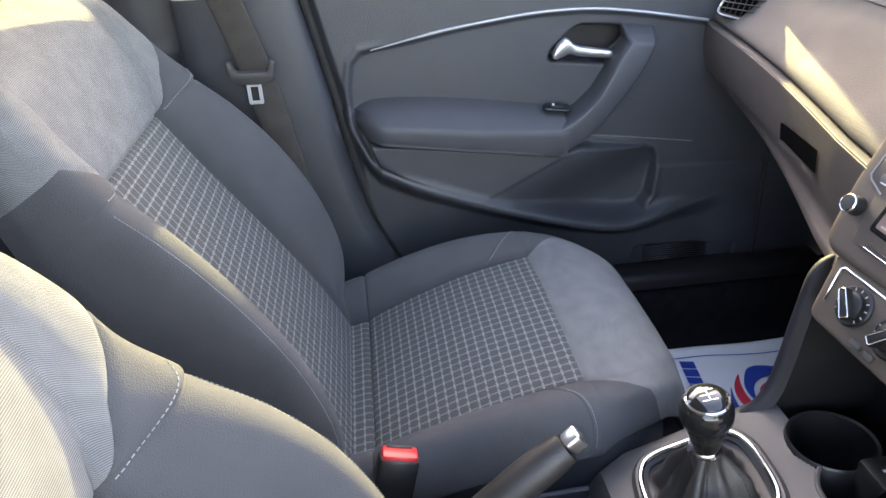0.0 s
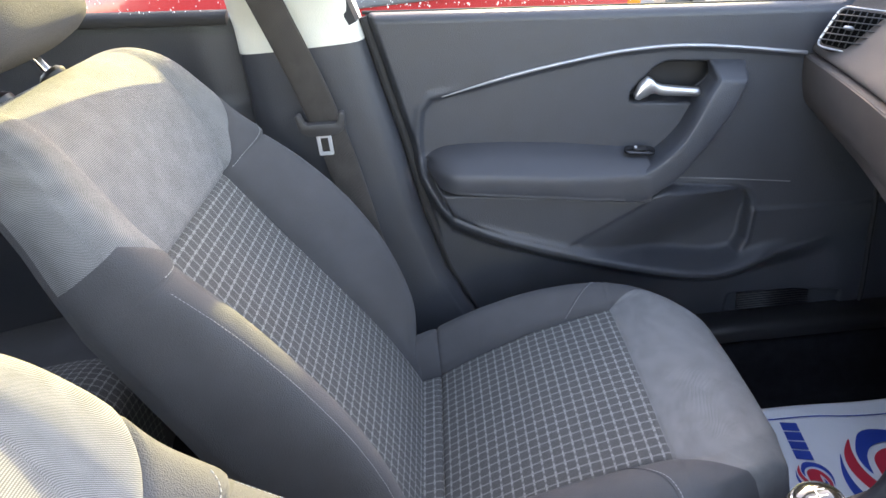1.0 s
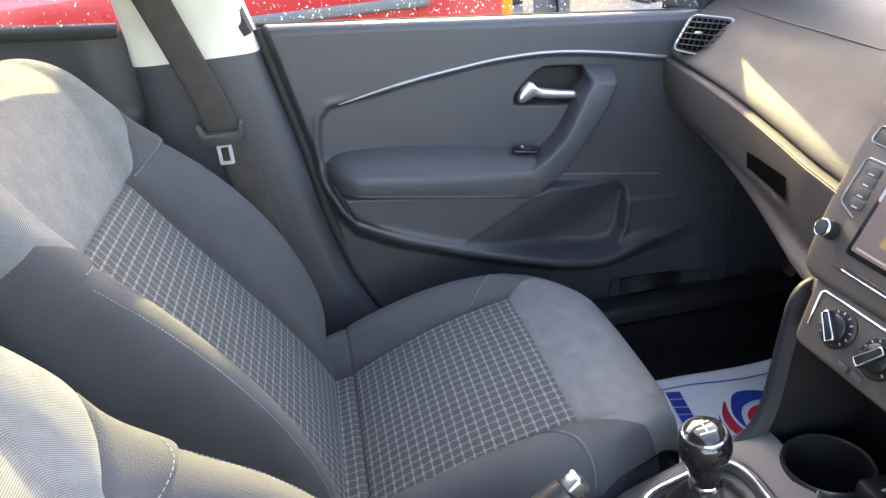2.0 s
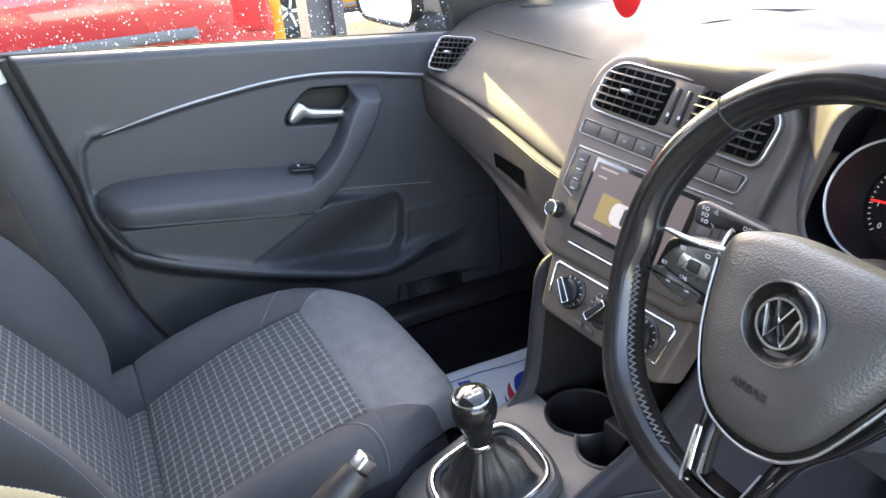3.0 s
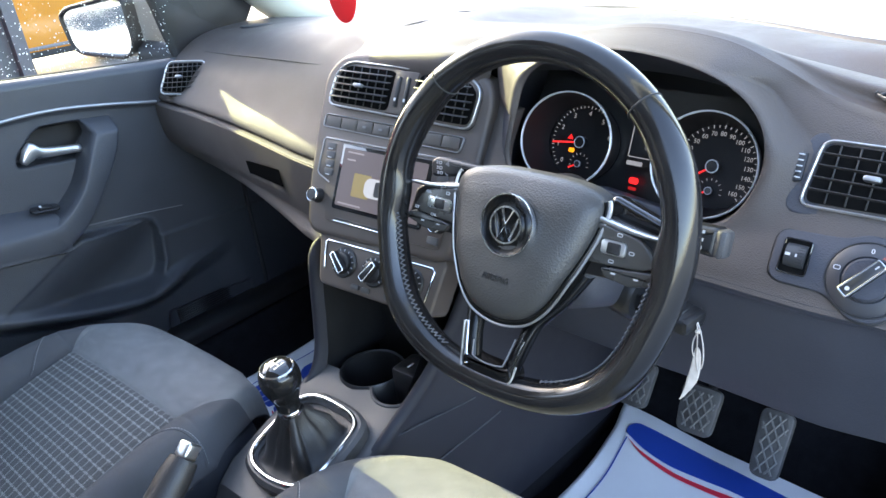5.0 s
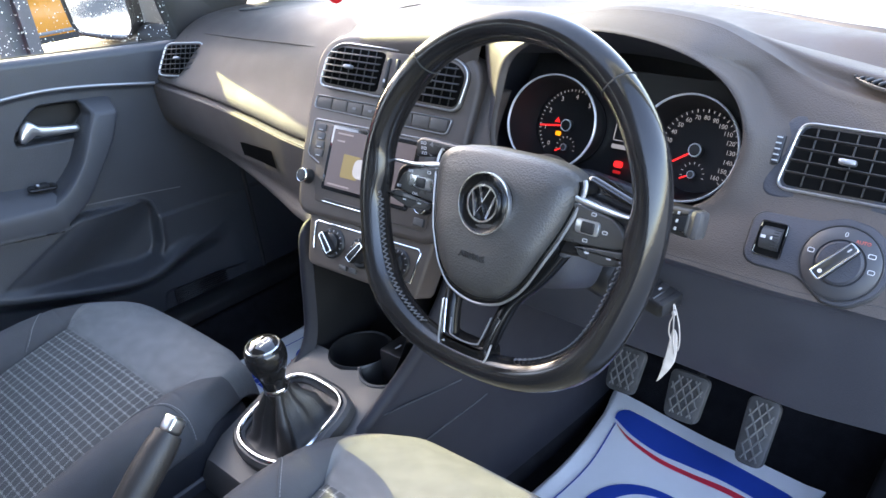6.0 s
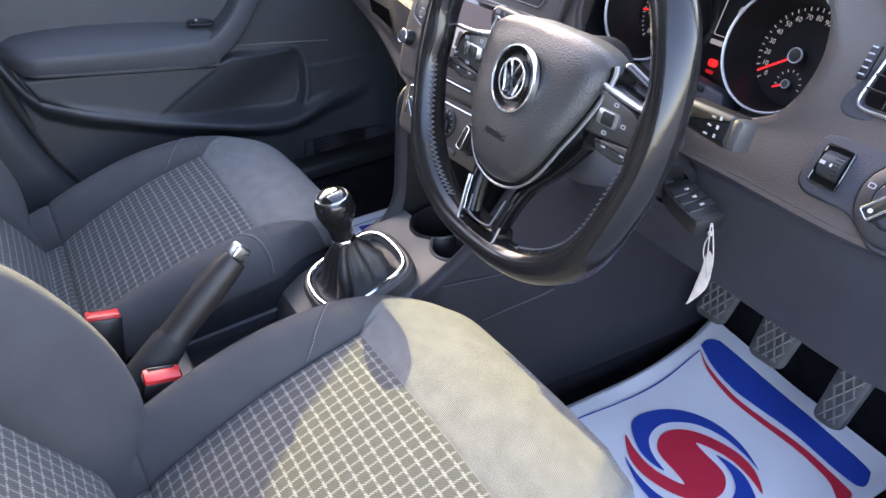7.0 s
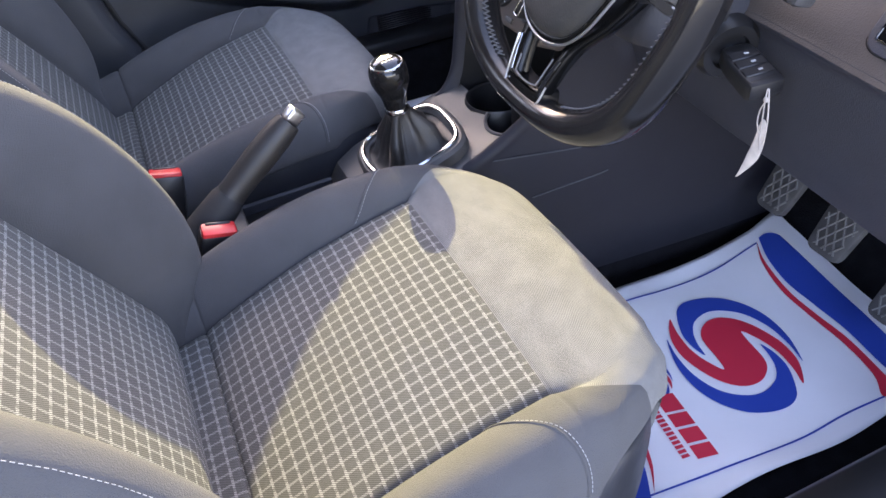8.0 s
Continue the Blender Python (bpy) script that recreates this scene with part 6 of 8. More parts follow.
def build_gear_lever():
    g = thing("gear_lever", "black gear lever with chrome-trimmed gaiter frame", "gear lever")
    ring = rounded_poly([(0.338, -0.088), (0.325, -0.03), (0.330, 0.022), (0.352, 0.052), (0.462, 0.056), (0.482, 0.02), (0.480, -0.06), (0.462, -0.092), (0.38, -0.098)], 0.03, 5)
    ang = math.atan(0.28)
    m = Matrix.Translation((0.363, 0, 0.244)) @ Matrix.Rotation(-ang, 4, "Y") @ Matrix.Translation((-0.363, 0, 0))
    part("gaiter_frame", frame_ring(ring, 0.018, 0.020, 0.005), CONSOLE, g, "dark grey gaiter frame", m=m)
    inner = [((x - 0.405) * 0.90 + 0.405, (y + 0.02) * 0.88 - 0.02) for x, y in ring]
    part("frame_trim", frame_ring(inner, 0.0062, 0.0245, 0.002), CHROME, g, "chrome trim", m=m)
    # leather gaiter, folded
    n = 64
    base = closed_curve([((x - 0.405) * 0.80 + 0.405, (y + 0.02) * 0.76 - 0.02) for x, y in ring[::5]], n)
    n = len(base)
    neck = Vector((0.387, -0.028, 0.336))
    rows = []
    for k, (x, y) in enumerate(base):
        p0 = m @ Vector((x, y, 0.012))
        a = 2 * math.pi * k / n
        fold = 0.007 * math.sin(4 * a + 0.7) + 0.005 * math.sin(7 * a) + 0.002 * math.sin(15 * a + 1)
        row = []
        for f in np.linspace(0, 1, 16):
            r = (1 - f) ** 1.6
            d = Vector((p0.x - neck.x, p0.y - neck.y, 0))
            c = neck + d * (r + (0.016 / max(d.length, 1e-3)) * (1 - r))
            c.z = p0.z + (neck.z - p0.z) * (f ** 0.9) - 0.014 * math.sin(math.pi * min(1, f * 2.2)) * (f < 0.46)
            c += d.normalized() * fold * math.sin(math.pi * f)
            row.append(tuple(c))
        rows.append(row)
    grid("gaiter", rows, BOOT, g, "creased black leather gaiter", wrap=True, flip=True)
    part("gaiter_stitching", stitches([(q[0] + 0.0005, q[1] - 0.0005, q[2] + 0.001) for q in rows[44 % n][1:11]], 0.004, 0.003, 0.0006), RUBBER, g)
    # knob on its stem, leaning a little
    lean = Matrix.Translation((0.386, -0.028, 0.315)) @ Matrix.Rotation(radians(-6), 4, "Y") @ Matrix.Rotation(radians(4), 4, "X")
    prof = curve_points([(0.0150, 0.026), (0.0160, 0.034), (0.0180, 0.046), (0.0225, 0.058), (0.0262, 0.070), (0.0268, 0.080), (0.0250, 0.089), (0.0218, 0.094)], 30)
    part("knob", lathe([tuple(p) for p in prof], 40), LEATHER, g, "black leather knob", m=lean)
    part("knob_collar", lathe([(0.0140, 0.019), (0.0165, 0.021), (0.0165, 0.026), (0.0150, 0.028)], 32), CHROME, g, "chrome collar", m=lean)
    part("lever_stem", lathe([(0.012, -0.03), (0.0135, 0.0), (0.0140, 0.022)], 24), BOOT, g, m=lean)
    part("cap_ring", lathe([(0.0205, 0.0910), (0.0225, 0.0925), (0.0222, 0.0950), (0.0205, 0.0960), (0.0200, 0.095)], 36, caps=False), CHROME, g, "chrome ring", m=lean)
    part("knob_cap", lathe([(0.0204, 0.092), (0.0204, 0.0955), (0.0170, 0.0985), (0.0095, 0.1008), (0.0, 0.1013)], 36), GLOSS, g, "gloss black cap with shift pattern", m=lean)
    for x, y, w, h in ((-0.007, 0, 0.0012, 0.016), (0, 0, 0.0012, 0.016), (0.007, 0.004, 0.0012, 0.008), (0, 0, 0.0145, 0.0012)):
        part("shift_mark", rbox(h, w, 0.0005, 0, 1, (y, x, 0.1010 - 0.0006 * abs(x) * 100 * 0.8)), WHITE, g, m=lean)
    return g


build_gear_lever()


def build_handbrake():
    h = thing("handbrake", "black handbrake lever with a silver button", "handbrake")
    foot, tip = Vector((0.03, -0.058, 0.20)), Vector((0.236, -0.028, 0.362))
    d = (tip - foot).normalized()
    pts = [foot + (tip - foot) * f for f in np.linspace(0, 1, 26)]
    rad = [1.12 * float(np.interp(f, [0, 0.3, 0.48, 0.5, 0.53, 0.8, 0.93, 1.0], [0.030, 0.024, 0.0205, 0.0205, 0.0170, 0.0185, 0.0175, 0.0150])) for f in np.linspace(0, 1, 26)]
    grip = [(p.x, p.y, p.z + 0.006 * math.sin(math.pi * k / 25)) for k, p in enumerate(pts)]
    part("lever_sleeve", tube(grip[:14], rad[:14], 18), RUBBER, h, "black plastic sleeve")
    part("grip", tube(grip[13:], rad[13:], 18), BOOT, h, "black grip")
    part("grip_seam", stitches([(x, y - 0.004, z + r + 0.0002) for (x, y, z), r in list(zip(grip, rad))[14:25]], 0.004, 0.002, 0.0006), THREAD, h)
    b = rbox(0.020, 0.022, 0.020, 0.004, 3, (0, 0, 0.002))
    part("release_button", b, SATIN, h, "silver release button", m=Matrix.Translation(tip + d * 0.008) @ d.to_track_quat("Z", "Y").to_matrix().to_4x4())
    part("lever_base", rbox(0.12, 0.055, 0.07, 0.012, 3, (0.04, -0.058, 0.18)), RUBBER, h)
    return h


build_handbrake()


def build_buckle(at, lean, turn):
    b = thing("belt_buckle", "black seat belt buckle with a red button", "buckle", "belt buckles")
    m = pose(*at, lean[0], lean[1], turn) @ Matrix.Diagonal((1.2, 1.2, 1.0, 1))
    part("housing", rbox(0.040, 0.024, 0.085, 0.005, 2, (0, 0, -0.045)), BLACK, b, m=m)
    part("release_button", rbox(0.036, 0.020, 0.012, 0.003, 2, (0, 0, -0.004)), RED, b, "bright red button", m=m)
    part("slot", rbox(0.026, 0.004, 0.004, 0.001, 1, (0, 0.007, 0.0015)), BLACK, b, m=m)
    part("stalk", rbox(0.024, 0.010, 0.12, 0.003, 1, (0, 0, -0.13)), BLACK, b, m=m)
    return b


build_buckle((0.066, 0.075, 0.284), (-8, 14), 0)
build_buckle((0.109, -0.090, 0.278), (8, 14), 0)


def build_belt():
    b = thing("seat_belt", "black seat belt with tongue hanging at the pillar", "seat belt")
    # webbing from the pillar's upper guide to the floor anchor
    path = curve_points([(-0.225, 0.575, 1.02), (-0.175, 0.615, 0.85), (-0.132, 0.642, 0.70), (-0.108, 0.648, 0.60), (-0.085, 0.650, 0.48), (-0.06, 0.652, 0.3), (-0.05, 0.655, 0.15)], 50)
    rows = []
    for k, p in enumerate(path):
        q0, q1 = path[max(k - 1, 0)], path[min(k + 1, 49)]
        d = Vector(q1 - q0).normalized()
        w = Vector((1, 0, 0)) - d * d.x
        w = (w.normalized() + Vector((0, -0.12, 0))).normalized()
        bow = 0.003 * math.sin(k * 0.3)
        rows.append([tuple(Vector(p) + w * s * 0.0265 + Vector((0, -0.003 * math.cos(s * 1.5) + bow, 0))) for s in np.linspace(-1, 1, 12)])
    rows = np.array(rows)
    back = rows + np.array((0, 0.0016, 0))
    grid("webbing", np.concatenate([rows.transpose(1, 0, 2), back.transpose(1, 0, 2)[::-1]]), BELT, b, "dark woven webbing", wrap=True)
    m = plane_frame((-0.112, 0.634, 0.602), (1, -0.05, -0.02), (-0.20, -0.1, 1))
    shape = rounded_poly([(-0.040, 0.018), (-0.031, 0.020), (-0.026, 0.002), (0.026, 0.002), (0.031, 0.020), (0.040, 0.018), (0.036, -0.010), (0.022, -0.019), (-0.022, -0.019), (-0.036, -0.010)], 0.006)
    part("tongue_body", slab(shape, 0.012, 0.003, -0.004), CONSOLE, b, "dark grey tongue body", m=m)
    blade = frame_ring(rrect(0.024, 0.036, 0.003, 3, 0.0, -0.036), 0.0058, 0.003, 0.0008, 0.0)
    part("tongue_blade", blade, SILVER, b, "chrome tongue blade", m=m)
    return b


build_belt()


# ---- steering wheel, column, stalks, key ----
TILT = radians(18)
w_up, w_out = Vector((math.sin(TILT), 0, math.cos(TILT))), Vector((-math.cos(TILT), 0, math.sin(TILT)))
WHEEL = plane_frame((0.450, -0.36, 0.640), (0, -1, 0), w_up)      # the column: x to the driver's right, y up, z to the driver
RIM = plane_frame((0.457, -0.3625, 0.6395), (0.0, -1, -0.035), (0.322, 0, 0.9467))


def rim_point(a, R):
    """The rim's middle line: round above, squarer and nearly flat below."""
    c, s = math.cos(a), math.sin(a)
    n = 2 + 0.42 * float(smooth(-0.25, -0.75, s))
    k = (abs(c) ** n + abs(s) ** n) ** (-1 / n)
    return Vector((R * k * c, R * k * s, 0))


def build_wheel():
    w = thing("steering_wheel", "worn black leather flat-bottomed steering wheel", "steering wheel")
    n, R = 144, 0.1550
    rows = []
    for k in range(n + 1):
        a = 2 * math.pi * k / n
        p = rim_point(a, R)
        d = (rim_point(a + 0.01, R) - rim_point(a - 0.01, R)).normalized()
        out = Vector((d.y, -d.x, 0))
        deg = math.degrees(a)
        # thumb rests by the spokes, fatter lower flanks
        fat = 1 + 0.10 * math.exp(-((deg - 28) / 14) ** 2) + 0.10 * math.exp(-((deg - 152) / 14) ** 2)
        fat += 0.14 * math.exp(-((deg - 225) / 22) ** 2) + 0.14 * math.exp(-((deg - 315) / 22) ** 2)
        inn = 0.006 * (math.exp(-(((deg + 8) % 360 - 8) / 9) ** 2) + math.exp(-((deg - 180) / 9) ** 2))
        ring = []
        for t in np.linspace(0, 2 * math.pi, 24, endpoint=False):
            ct, st = math.cos(t), math.sin(t)
            ring.append(tuple(RIM @ (p + out * (0.0142 * fat * ct - inn * max(0, -ct)) + Vector((0, 0, 0.0168 * fat * st)))))
        rows.append(ring)
    grid("rim", np.array(rows).transpose(1, 0, 2), LEATHER, w, "worn glossy black leather rim", wrap=True, flip=False)
    for a in (48, 132):
        u = Vector((math.cos(radians(a)), math.sin(radians(a)), 0))
        ring = [RIM @ (u * (R + 0.0145 * math.cos(t)) + Vector((0, 0, 0.0171 * math.sin(t)))) for t in np.linspace(0, 2 * math.pi, 25)]
        part("rim_seam", tube(ring, 0.0008, 5), RUBBER, w)
    # crossed lacing on the inner edge of the lower flanks
    for a0, a1 in ((188, 247), (293, 352)):
        bms = []
        for k, a in enumerate(np.linspace(radians(a0), radians(a1), 58)):
            e = 0.011 if k % 2 else -0.011
            p, q = rim_point(a - e, R - 0.0150) + Vector((0, 0, 0.0095)), rim_point(a + e, R - 0.0150) + Vector((0, 0, 0.0025))
            bms.append(tube([RIM @ p, RIM @ q], 0.0007, 5))
        part("rim_stitching", join(*bms), STITCH, w, "dark grey crossed lacing")
    # the hub pad: domed, shouldered along its lower edge, its upper corners set back
    half = [(0.0, 0.0475), (0.036, 0.047), (0.062, 0.043), (0.077, 0.036), (0.082, 0.026), (0.080, 0.008), (0.074, -0.014), (0.064, -0.040), (0.050, -0.068), (0.034, -0.085), (0.018, -0.0920), (0.0, -0.0945)]
    out = half + [(-x, y) for x, y in half[-2:0:-1]]
    edge = closed_curve(out, 132)
    m = len(edge)
    base = lambda y: float(np.interp(y, [-0.094, -0.04, 0.0, 0.047], [0.010, 0.004, -0.006, -0.015]))
    rows = []
    for x, y in edge:
        b = base(y)
        low = float(smooth(0.0, -0.05, y))
        row = []
        for f, h in ((0.965, -0.024), (0.965, -0.008), (0.955, -0.001 - 0.002 * low), (0.935, 0.002 - 0.001 * low), (0.905, 0.0045), (0.86, 0.0080), (0.80, 0.0105), (0.70, 0.0130), (0.54, 0.0150), (0.36, 0.0158), (0.18, 0.0155), (0.02, 0.0155)):
            row.append(tuple(RIM @ Vector((x * f, y * f - 0.004 * (1 - f), b * f - 0.003 * (1 - f) + h))))
        rows.append(row)
    pad = grid("hub_pad", rows, HUB, w, "grained dark grey airbag cover", wrap=True, flip=False)
    raw("pad_cap", [r[-1] for r in rows], [tuple(range(m))], HUB, pad)
    # black shoulder and bright line round the pad, below its upper corners
    low = [p for p in edge if p[1] < 0.034]
    low.sort(key=lambda q: math.atan2(q[0], -q[1] - 0.01))
    band = [[tuple(RIM @ Vector((x * f, y * f, base(y) + h))) for f, h in ((0.93, -0.003), (0.965, -0.0012), (1.0, -0.0018), (1.016, -0.005), (1.012, -0.022))] for x, y in low]
    grid("pad_shoulder", band, BOWL, w, "gloss black shoulder", flip=True)
    part("hub_trim", tube([RIM @ Vector((x * 1.018, y * 1.018, base(y) - 0.003)) for x, y in low], [0.0013 + 0.0007 * float(smooth(-0.01, 0.025, y)) for x, y in low], 8), RIM_SILVER, w, "bright edge trim")
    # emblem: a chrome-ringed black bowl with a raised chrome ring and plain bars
    me = RIM @ Matrix.Translation((0.002, -0.002, 0.0158)) @ Matrix.Rotation(radians(-2), 4, "X")
    em = part("emblem", lathe([(0.0275, -0.006), (0.0275, 0.0018), (0.0255, 0.0004), (0.022, -0.0012), (0.0178, -0.0016), (0.0165, -0.0008), (0.0, 0.0)], 48), BOWL, w, "black disc with a chrome device", m=me)
    part("emblem_ring", lathe([(0.0264, -0.001), (0.0266, 0.001), (0.0272, 0.0026), (0.0284, 0.0026), (0.0288, 0.001), (0.0286, -0.003)], 48, caps=False), CHROME, em, "chrome ring", m=me)
    part("emblem_ring", lathe([(0.0150, -0.002), (0.0154, 0.0030), (0.0172, 0.0030), (0.0178, -0.002)], 48, caps=False), CHROME, em, "chrome ring", m=me)
    for pts in ([(-0.0060, 0.0140), (0.0, 0.0010), (0.0060, 0.0140)], [(-0.0128, 0.0085), (-0.0062, -0.0125), (0.0, -0.0015), (0.0062, -0.0125), (0.0128, 0.0085)]):
        part("emblem_device", tube([me @ Vector((x, y, 0.0022)) for x, y in pts], 0.00135, 6), CHROME, em, "plain chrome bars")
    # the pressed word on the cover
    writing("AIRBAG", 0.0086, HUB_DARK, pad, RIM @ Matrix.Translation((0.0, -0.0515, 0.0192)) @ Matrix.Rotation(radians(6), 4, "X"), depth=0.0007)
    # spokes with their keys: a flat keypad, a bright bar over it and a lower paddle
    for s in (-1, 1):
        way = (lambda q: q) if s > 0 else (lambda q: q[::-1])
        flip = lambda pts, r: way(rounded_poly([(s * x, y) for x, y in pts], r))
        spoke = part("spoke", slab(flip([(0.060, -0.034), (0.112, -0.031), (0.146, -0.024), (0.140, 0.006), (0.126, 0.013), (0.060, 0.026)], 0.006), 0.020, 0.004, -0.037, 3), BLACK, w, "black spoke", m=RIM)
        if s > 0:
            part("spoke_fairing", slab(flip([(0.070, 0.020), (0.122, 0.012), (0.142, 0.012), (0.142, 0.020), (0.078, 0.040)], 0.006), 0.016, 0.006, -0.040, 3), GLOSS, spoke, "gloss black fairing", m=RIM)
        bar = curve_points([(0.050, 0.0265, -0.013), (0.068, 0.0205, -0.012), (0.092, 0.0155, -0.012), (0.118, 0.0125, -0.012), (0.140, 0.0125, -0.011)], 18)
        rows = []
        for k, (x, y, h) in enumerate(bar):
            t = float(np.interp(k, [0, 6, 17], [0.0040, 0.0028, 0.0012]))
            rows.append([tuple(RIM @ Vector((s * x, y + t * u, h + v))) for u, v in ((-1, -0.006), (-1, 0.001), (-0.5, 0.0024), (0.5, 0.0028), (1, 0.0015), (1, -0.006))])
        grid("spoke_trim", rows, SATIN, spoke, "bright silver bar", flip=s < 0)
        part("key_pad", slab(flip([(0.066, -0.0200), (0.084, -0.0195), (0.122, -0.0165), (0.134, -0.0125), (0.126, 0.0015), (0.116, 0.0088), (0.064, 0.0180)], 0.0045), 0.007, 0.0018, -0.0165, 3), KEYPAD, spoke, "satin dark grey keypad", m=RIM)
        cx = s * (0.0985 if s < 0 else 0.0950)
        wd = 0.0310 if s < 0 else 0.0230
        part("rocker", slab(rrect(wd, 0.0125, 0.003, 4, cx, -0.0030), 0.0024, 0.0009, -0.0097), SATIN, spoke, "silver rocker key", m=RIM)
        part("rocker_key", slab(rrect(0.0125, 0.0098, 0.0015, 3, cx + 0.001, -0.0032), 0.0024, 0.0008, -0.0085), BLACK, spoke, m=RIM)
        marks = (("RES", -0.1150, 0.0058), ("SET", -0.1285, -0.0122), ("CNL", -0.1050, -0.0160)) if s < 0 else ()
        for word, x, y in marks:
            writing(word, 0.0042, PALE, spoke, RIM @ Matrix.Translation((x, y, -0.0093)), depth=0.0002)
        for x, y in ((-0.090, 0.0085),) if s < 0 else ((0.0985, 0.0088), (0.0945, -0.0145), (0.1115, -0.004)):
            part("key_mark", frame_ring(rrect(0.0050, 0.0032, 0.001, 2, x, y), 0.0008, 0.0003, 0, -0.0094), PALE, spoke, m=RIM)
        lowk = part("lower_key", slab(flip([(0.084, -0.0215), (0.131, -0.0160), (0.150, -0.0235), (0.113, -0.0325), (0.090, -0.0300)], 0.003), 0.009, 0.002, -0.019, 3), KEYPAD, spoke, "dark lower key", m=RIM)
        for x in (0.098, 0.119):
            part("key_mark", slab(rrect(0.0045, 0.0015, 0.0005, 2, s * x, -0.0245), 0.0003, 0, -0.0099), PALE, lowk, m=RIM)
    # forked lower spoke: two prongs that leave the pad's flanks and meet in a U over the rim
    for s in (-1, 1):
        way = (lambda q: q) if s > 0 else (lambda q: q[::-1])
        arm = curve_points([(0.074, -0.036, -0.016), (0.058, -0.066, -0.008), (0.042, -0.088, 0.0), (0.036, -0.106, 0.006), (0.031, -0.128, 0.010), (0.027, -0.142, 0.012)], 22)
        rows = []
        for k, (x, y, h) in enumerate(arm):
            wd = float(np.interp(k, [0, 8, 14, 21], [0.018, 0.015, 0.0125, 0.0125]))
            sec = [(0, -0.012), (0.0, -0.002), (-0.0025, 0.0), (-wd + 0.003, -0.0015), (-wd, -0.005), (-wd, -0.014)]
            rows.append([tuple(RIM @ Vector((s * (x + a), y - 0.2 * a, h + c))) for a, c in sec])
        grid("lower_spoke", rows, BOWL, w, "gloss black forked spoke", flip=s < 0)
        # chrome on the left face only paints the highlight there; right stays gloss
        face = [[tuple(RIM @ Vector((s * (x - 0.0015), y, h + 0.0004))), tuple(RIM @ Vector((s * (x - 0.0060), y + 0.001, h + 0.0006)))] for x, y, h in arm[12:]]
        back = [[(a[0] - 0.0008, a[1], a[2] - 0.0003) for a in r] for r in face]
        grid("fork_plate", [f + b[::-1] for f, b in zip(face, back)], CHROME if s < 0 else GLOSS, w, "chrome face for the highlight on the prong" if s < 0 else "", flip=s < 0)
    u_out = curve_points([(-0.036, -0.104, 0.0065), (-0.0315, -0.128, 0.0105), (-0.0285, -0.144, 0.0125), (-0.020, -0.1525, 0.014), (0.0, -0.1545, 0.0145), (0.020, -0.1525, 0.014), (0.0285, -0.144, 0.0125), (0.0315, -0.128, 0.0105)], 40)
    part("fork_trim", tube([RIM @ Vector(p) for p in u_out], 0.0010, 6), RIM_SILVER, w, "thin bright edge")
    u_in = curve_points([(-0.0205, -0.118, 0.0085), (-0.0185, -0.128, 0.0105), (-0.0155, -0.1325, 0.012), (0.0, -0.1345, 0.0125), (0.0155, -0.1325, 0.012), (0.0185, -0.128, 0.0105), (0.0235, -0.105, 0.006)], 34)
    part("fork_edge", tube([RIM @ Vector(p) for p in u_in], 0.0008, 6), STRIP_DARK, w, "thin dull edge")
    part("fork_base", slab(rounded_poly([(-0.027, -0.131), (-0.031, -0.142), (-0.022, -0.154), (0.022, -0.154), (0.031, -0.142), (0.027, -0.131), (0.016, -0.134), (-0.016, -0.134)], 0.004), 0.022, 0.004, -0.009, 3), BOWL, w, m=RIM)
    # the boss behind the wheel
    part("boss", lathe([(0.044, -0.085), (0.042, -0.055), (0.036, -0.040), (0.0, -0.038)], 36), BLACK, w, m=RIM)
    return w


BOWL = material("deep_black_lacquer", (0.004, 0.004, 0.004), 0.22, mottle=0.05, spec=0.25)
KEYPAD = material("satin_keypad", (0.045, 0.043, 0.040), 0.28, mottle=0.05)
HUB_DARK = material("pressed_letters", (0.022, 0.021, 0.020), 0.5, mottle=0.05)
STITCH = material("grey_lacing", (0.10, 0.10, 0.105), 0.7, mottle=0.1)
build_wheel()


